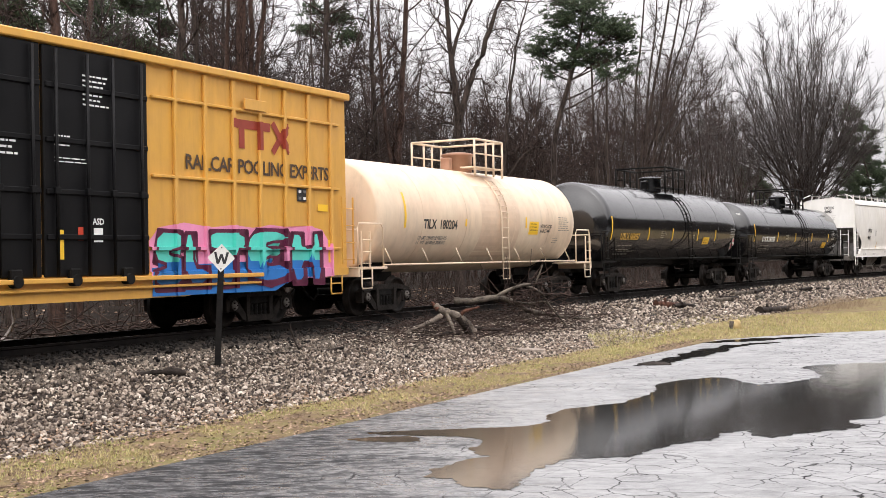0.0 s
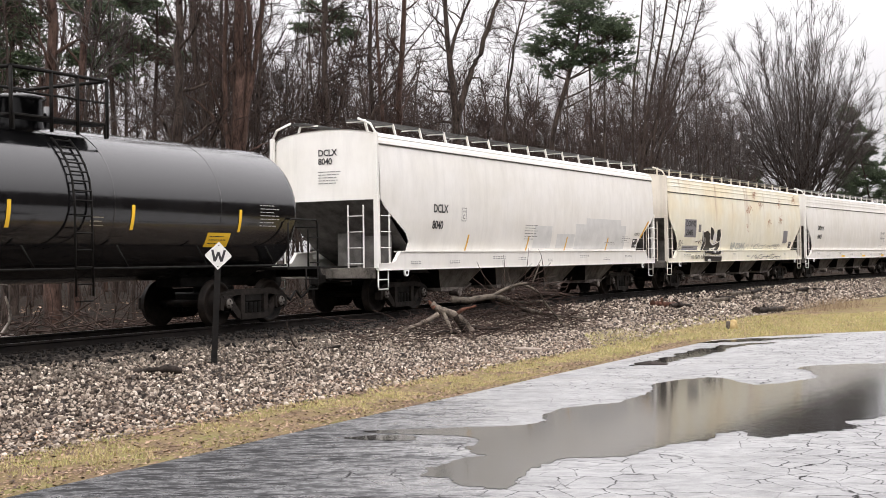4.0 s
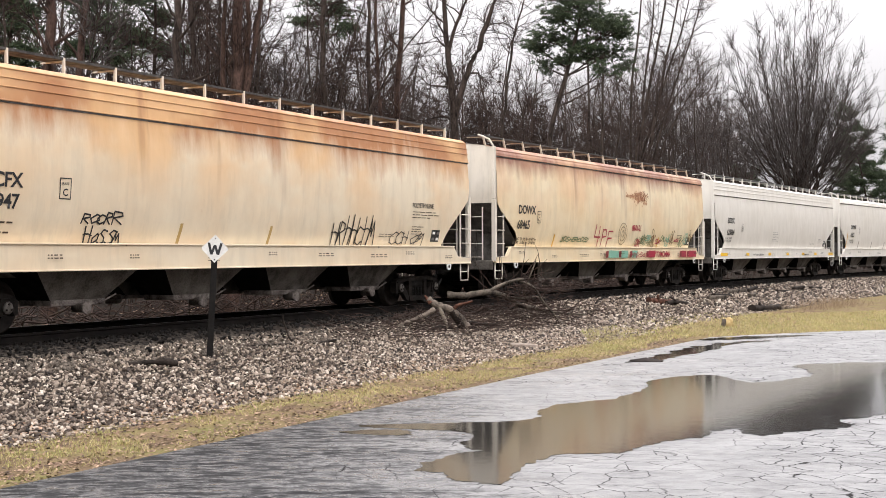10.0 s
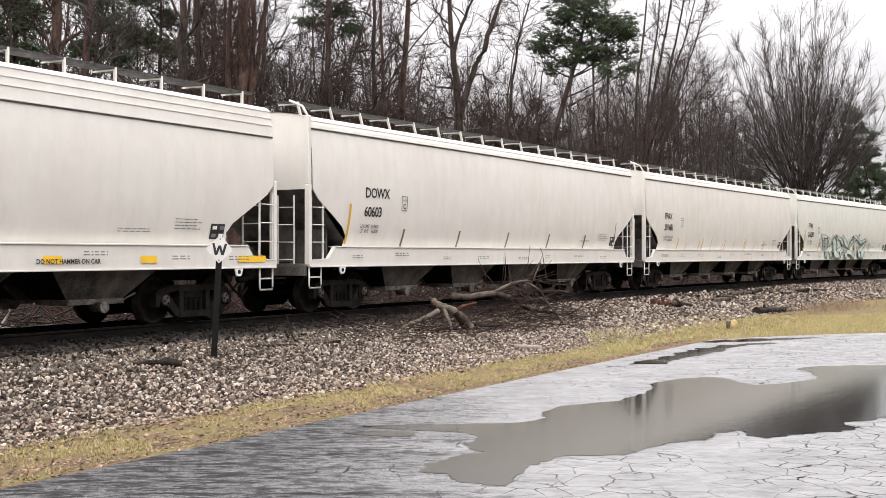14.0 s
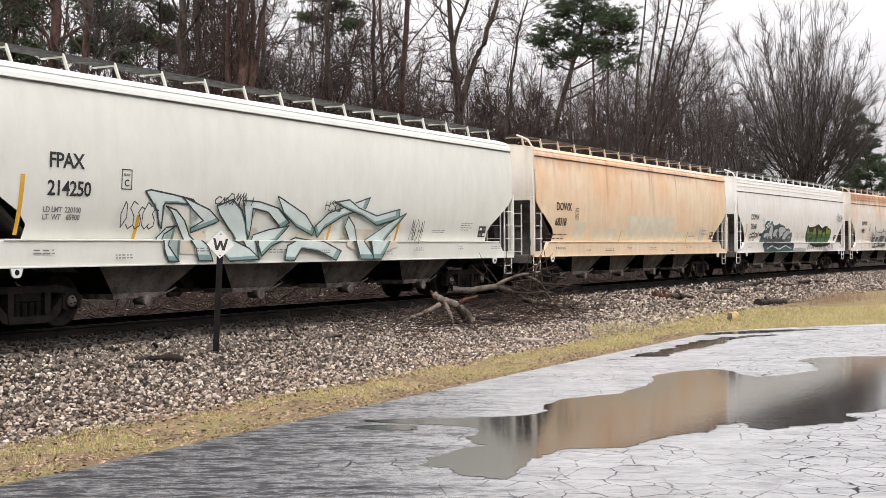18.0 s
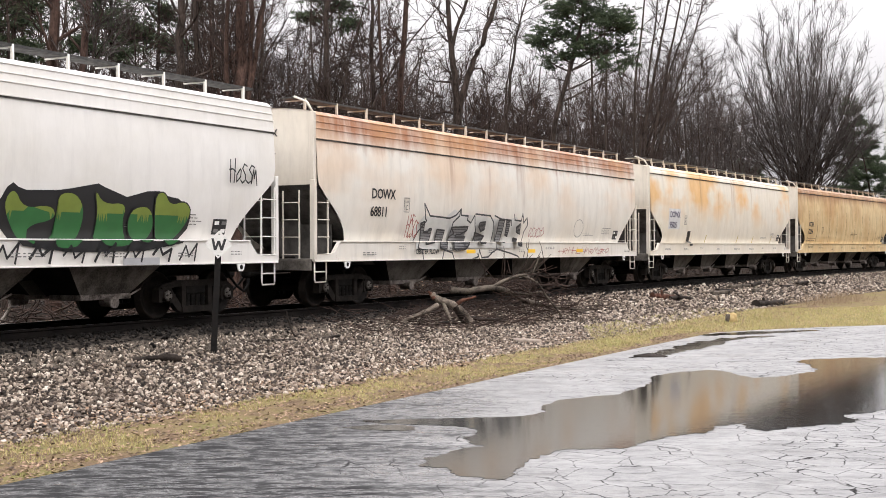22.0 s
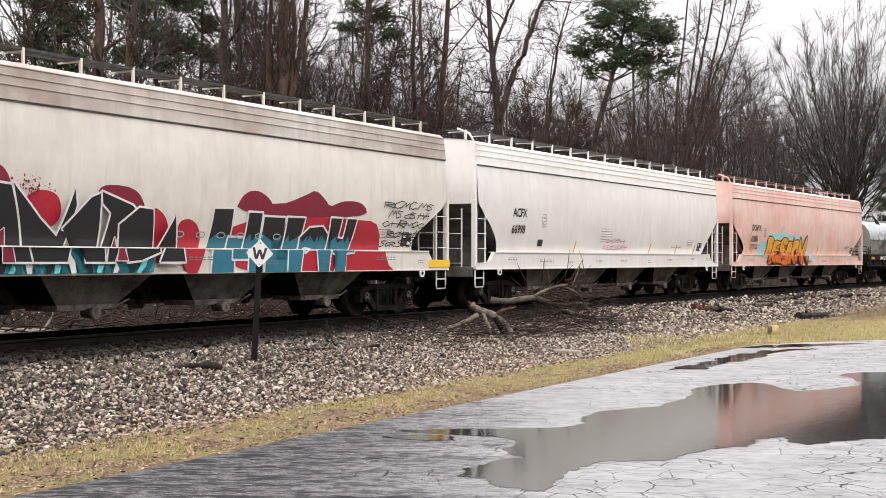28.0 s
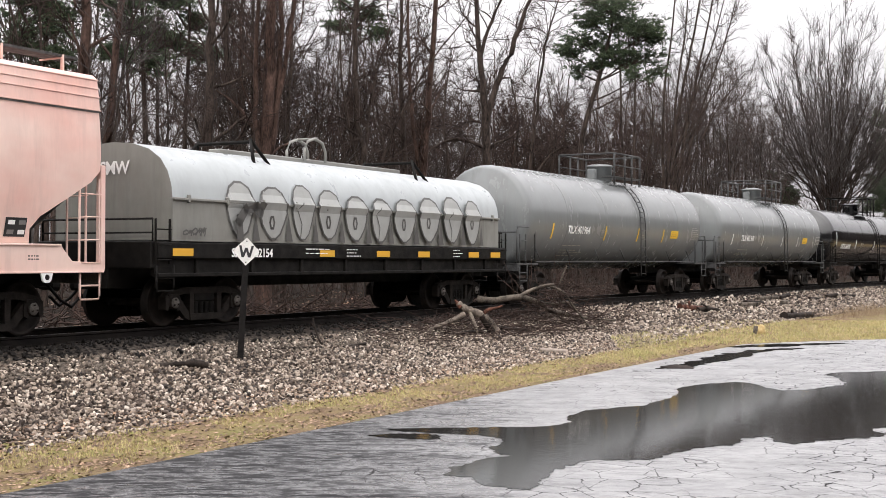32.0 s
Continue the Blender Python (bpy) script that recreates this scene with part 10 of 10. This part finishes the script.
# grass blades, leaves and dry weeds
GRASS = material("grass_blades", (0.2, 0.18, 0.06), 0.7)
_n = Nodes(GRASS)
_v = _n.coords()
_c = _n.ramp(_n.add("NewGeometry").outputs["Random Per Island"], [(0.0, (0.22, 0.14, 0.08)), (0.35, (0.52, 0.42, 0.22)), (0.7, (0.42, 0.37, 0.14)), (1.0, (0.24, 0.27, 0.08))])
_n.out(_n.mix(_n.ramp(_n.noise(_v, 0.9, 3), [(0.45, 0.0), (0.68, 0.6)]), _c, (0.27, 0.27, 0.09)))


def blades(name, count, place, tall, wide, seed, mat, label, category="grass"):
    """Many thin blades as one object; place gives the ground points."""
    r = np.random.RandomState(seed)
    P = place(r, count)
    a = r.uniform(0, 6.283, len(P))
    side = np.stack([np.cos(a), np.sin(a), 0 * a], 1) * wide * r.uniform(0.6, 1.4, (len(P), 1))
    tip = np.stack([r.normal(0, 0.45, len(P)), r.normal(0, 0.45, len(P)), np.ones(len(P))], 1) * (tall * r.uniform(0.4, 1.3, (len(P), 1)))
    V = np.stack([P - side, P + side, P + tip * 0.6 + side * 0.6, P + tip], 1).reshape(-1, 3)
    me_ = bpy.data.meshes.new(name)
    me_.from_pydata(V.tolist(), [], np.arange(len(V)).reshape(-1, 4).tolist())
    me_.materials.append(mat)
    return tagged(new(name, me_), label, category, kind="stuff")


def verge(s0, s1, n0, n1, clump=1.0):
    def place(r, count):
        s_, n_ = r.uniform(s0, s1, count), n0 + (n1 - n0) * r.rand(count)
        keep = np.array([noise.noise((a * 0.8, b * 1.5, 0.5)) + 0.5 * noise.noise((a * 3, b * 4, 2)) > -0.10 * clump for a, b in zip(s_, n_)])
        s_, n_ = s_[keep], n_[keep]
        P = np.array([on_line(a, b) for a, b in zip(s_, n_)])
        P[:, 2] = ground_height(n_) + 0.008
        return P
    return place


def far_verge(r, count):
    x, u = r.uniform(3.5, 34, count) , r.rand(count)
    ex = np.array([p.x for p in edge[-70:]])
    ey = np.array([p.y for p in edge[-70:]])
    o = np.argsort(ex)
    y = np.interp(x, ex[o], ey[o]) + 0.05 + u * (4.0 + 0.36 * x)
    s_, n_ = off_line(x, y)
    k = (n_ > 5.0) & (n_ < 30)
    return np.stack([x, y, ground_height(n_) + 0.01], 1)[k]


blades("grass", 42000, verge(-9, 13, 6.2, 7.56), 0.045, 0.0045, 31, GRASS, "short yellow-green winter grass at the asphalt edge")
blades("grass", 70000, far_verge, 0.07, 0.008, 32, GRASS, "yellow-green winter grass between ballast and asphalt")
DRY = material("dry_weeds", (0.20, 0.14, 0.085), 0.8)
blades("dry_weeds", 900, lambda r, c: np.array([on_line(34 + 5 * r.randn() * 0.5, 6.6 + 0.5 * r.randn()) + Vector((0, 0, 0.03)) for _ in range(c)]), 0.42, 0.006, 33, DRY, "tall dry brown weeds in the grass", "weeds")
LEAF = material("fallen_leaves", (0.12, 0.07, 0.04), 0.8)
_n = Nodes(LEAF)
_n.out(_n.ramp(_n.add("NewGeometry").outputs["Random Per Island"], [(0.0, (0.05, 0.03, 0.02)), (0.5, (0.19, 0.115, 0.072)), (1.0, (0.38, 0.26, 0.175))]))


def leaves(count, s0, s1, n0, n1, seed, size=0.045):
    r = np.random.RandomState(seed)
    s_, n_ = r.uniform(s0, s1, count), r.uniform(n0, n1, count)
    P = np.array([on_line(a, b) for a, b in zip(s_, n_)])
    P[:, 2] = ground_height(n_) + 0.022
    a = r.uniform(0, 6.283, count)
    u = np.stack([np.cos(a), np.sin(a), r.normal(0, 0.25, count)], 1) * size * r.uniform(0.5, 1.2, (count, 1))
    w = np.stack([-np.sin(a), np.cos(a), r.normal(0, 0.25, count)], 1) * size * 0.6 * r.uniform(0.5, 1.2, (count, 1))
    V = np.stack([P - u, P - w, P + u, P + w], 1).reshape(-1, 3)
    me_ = bpy.data.meshes.new("fallen_leaves")
    me_.from_pydata(V.tolist(), [], np.arange(len(V)).reshape(-1, 4).tolist())
    me_.materials.append(LEAF)
    return tagged(new("fallen_leaves", me_), "brown fallen leaves on the ground", "leaves", kind="stuff")


leaves(14000, -9, 24, 5.3, 6.5, 41, 0.038)
leaves(5000, -9, 14, 7.2, 7.72, 43, 0.026)
leaves(7000, -9, 30, 6.2, 7.5, 44, 0.033)
leaves(9000, -10, 60, -16, -2.6, 42, 0.08)


# ---- what moves: the train and its wheels ----
SPEED, GAIN = 12.42375, 0.0122


def gone(t):
    """How far the train has run since 13 s."""
    return SPEED * (t - 13) + GAIN * (t - 13) ** 2


def motions():
    for car, middle in MOVING:
        walk(car, [(t, line_pose(middle - gone(t))) for t in range(33)])
    for d, sets in WHEELS.items():
        rows = []
        for k in range(961):
            t = k / 30
            rows.append((t, pose(d, 0, 0.457, 0, -math.degrees(gone(t) - gone(0)) / 0.457, 0)))
        walk(sets[0], rows)
        turning = sets[0].animation_data
        for w in sets[1:]:
            w.rotation_mode = "QUATERNION"
            keys = w.animation_data_create()
            keys.action = turning.action
            keys.action_slot = turning.action_slot


motions()
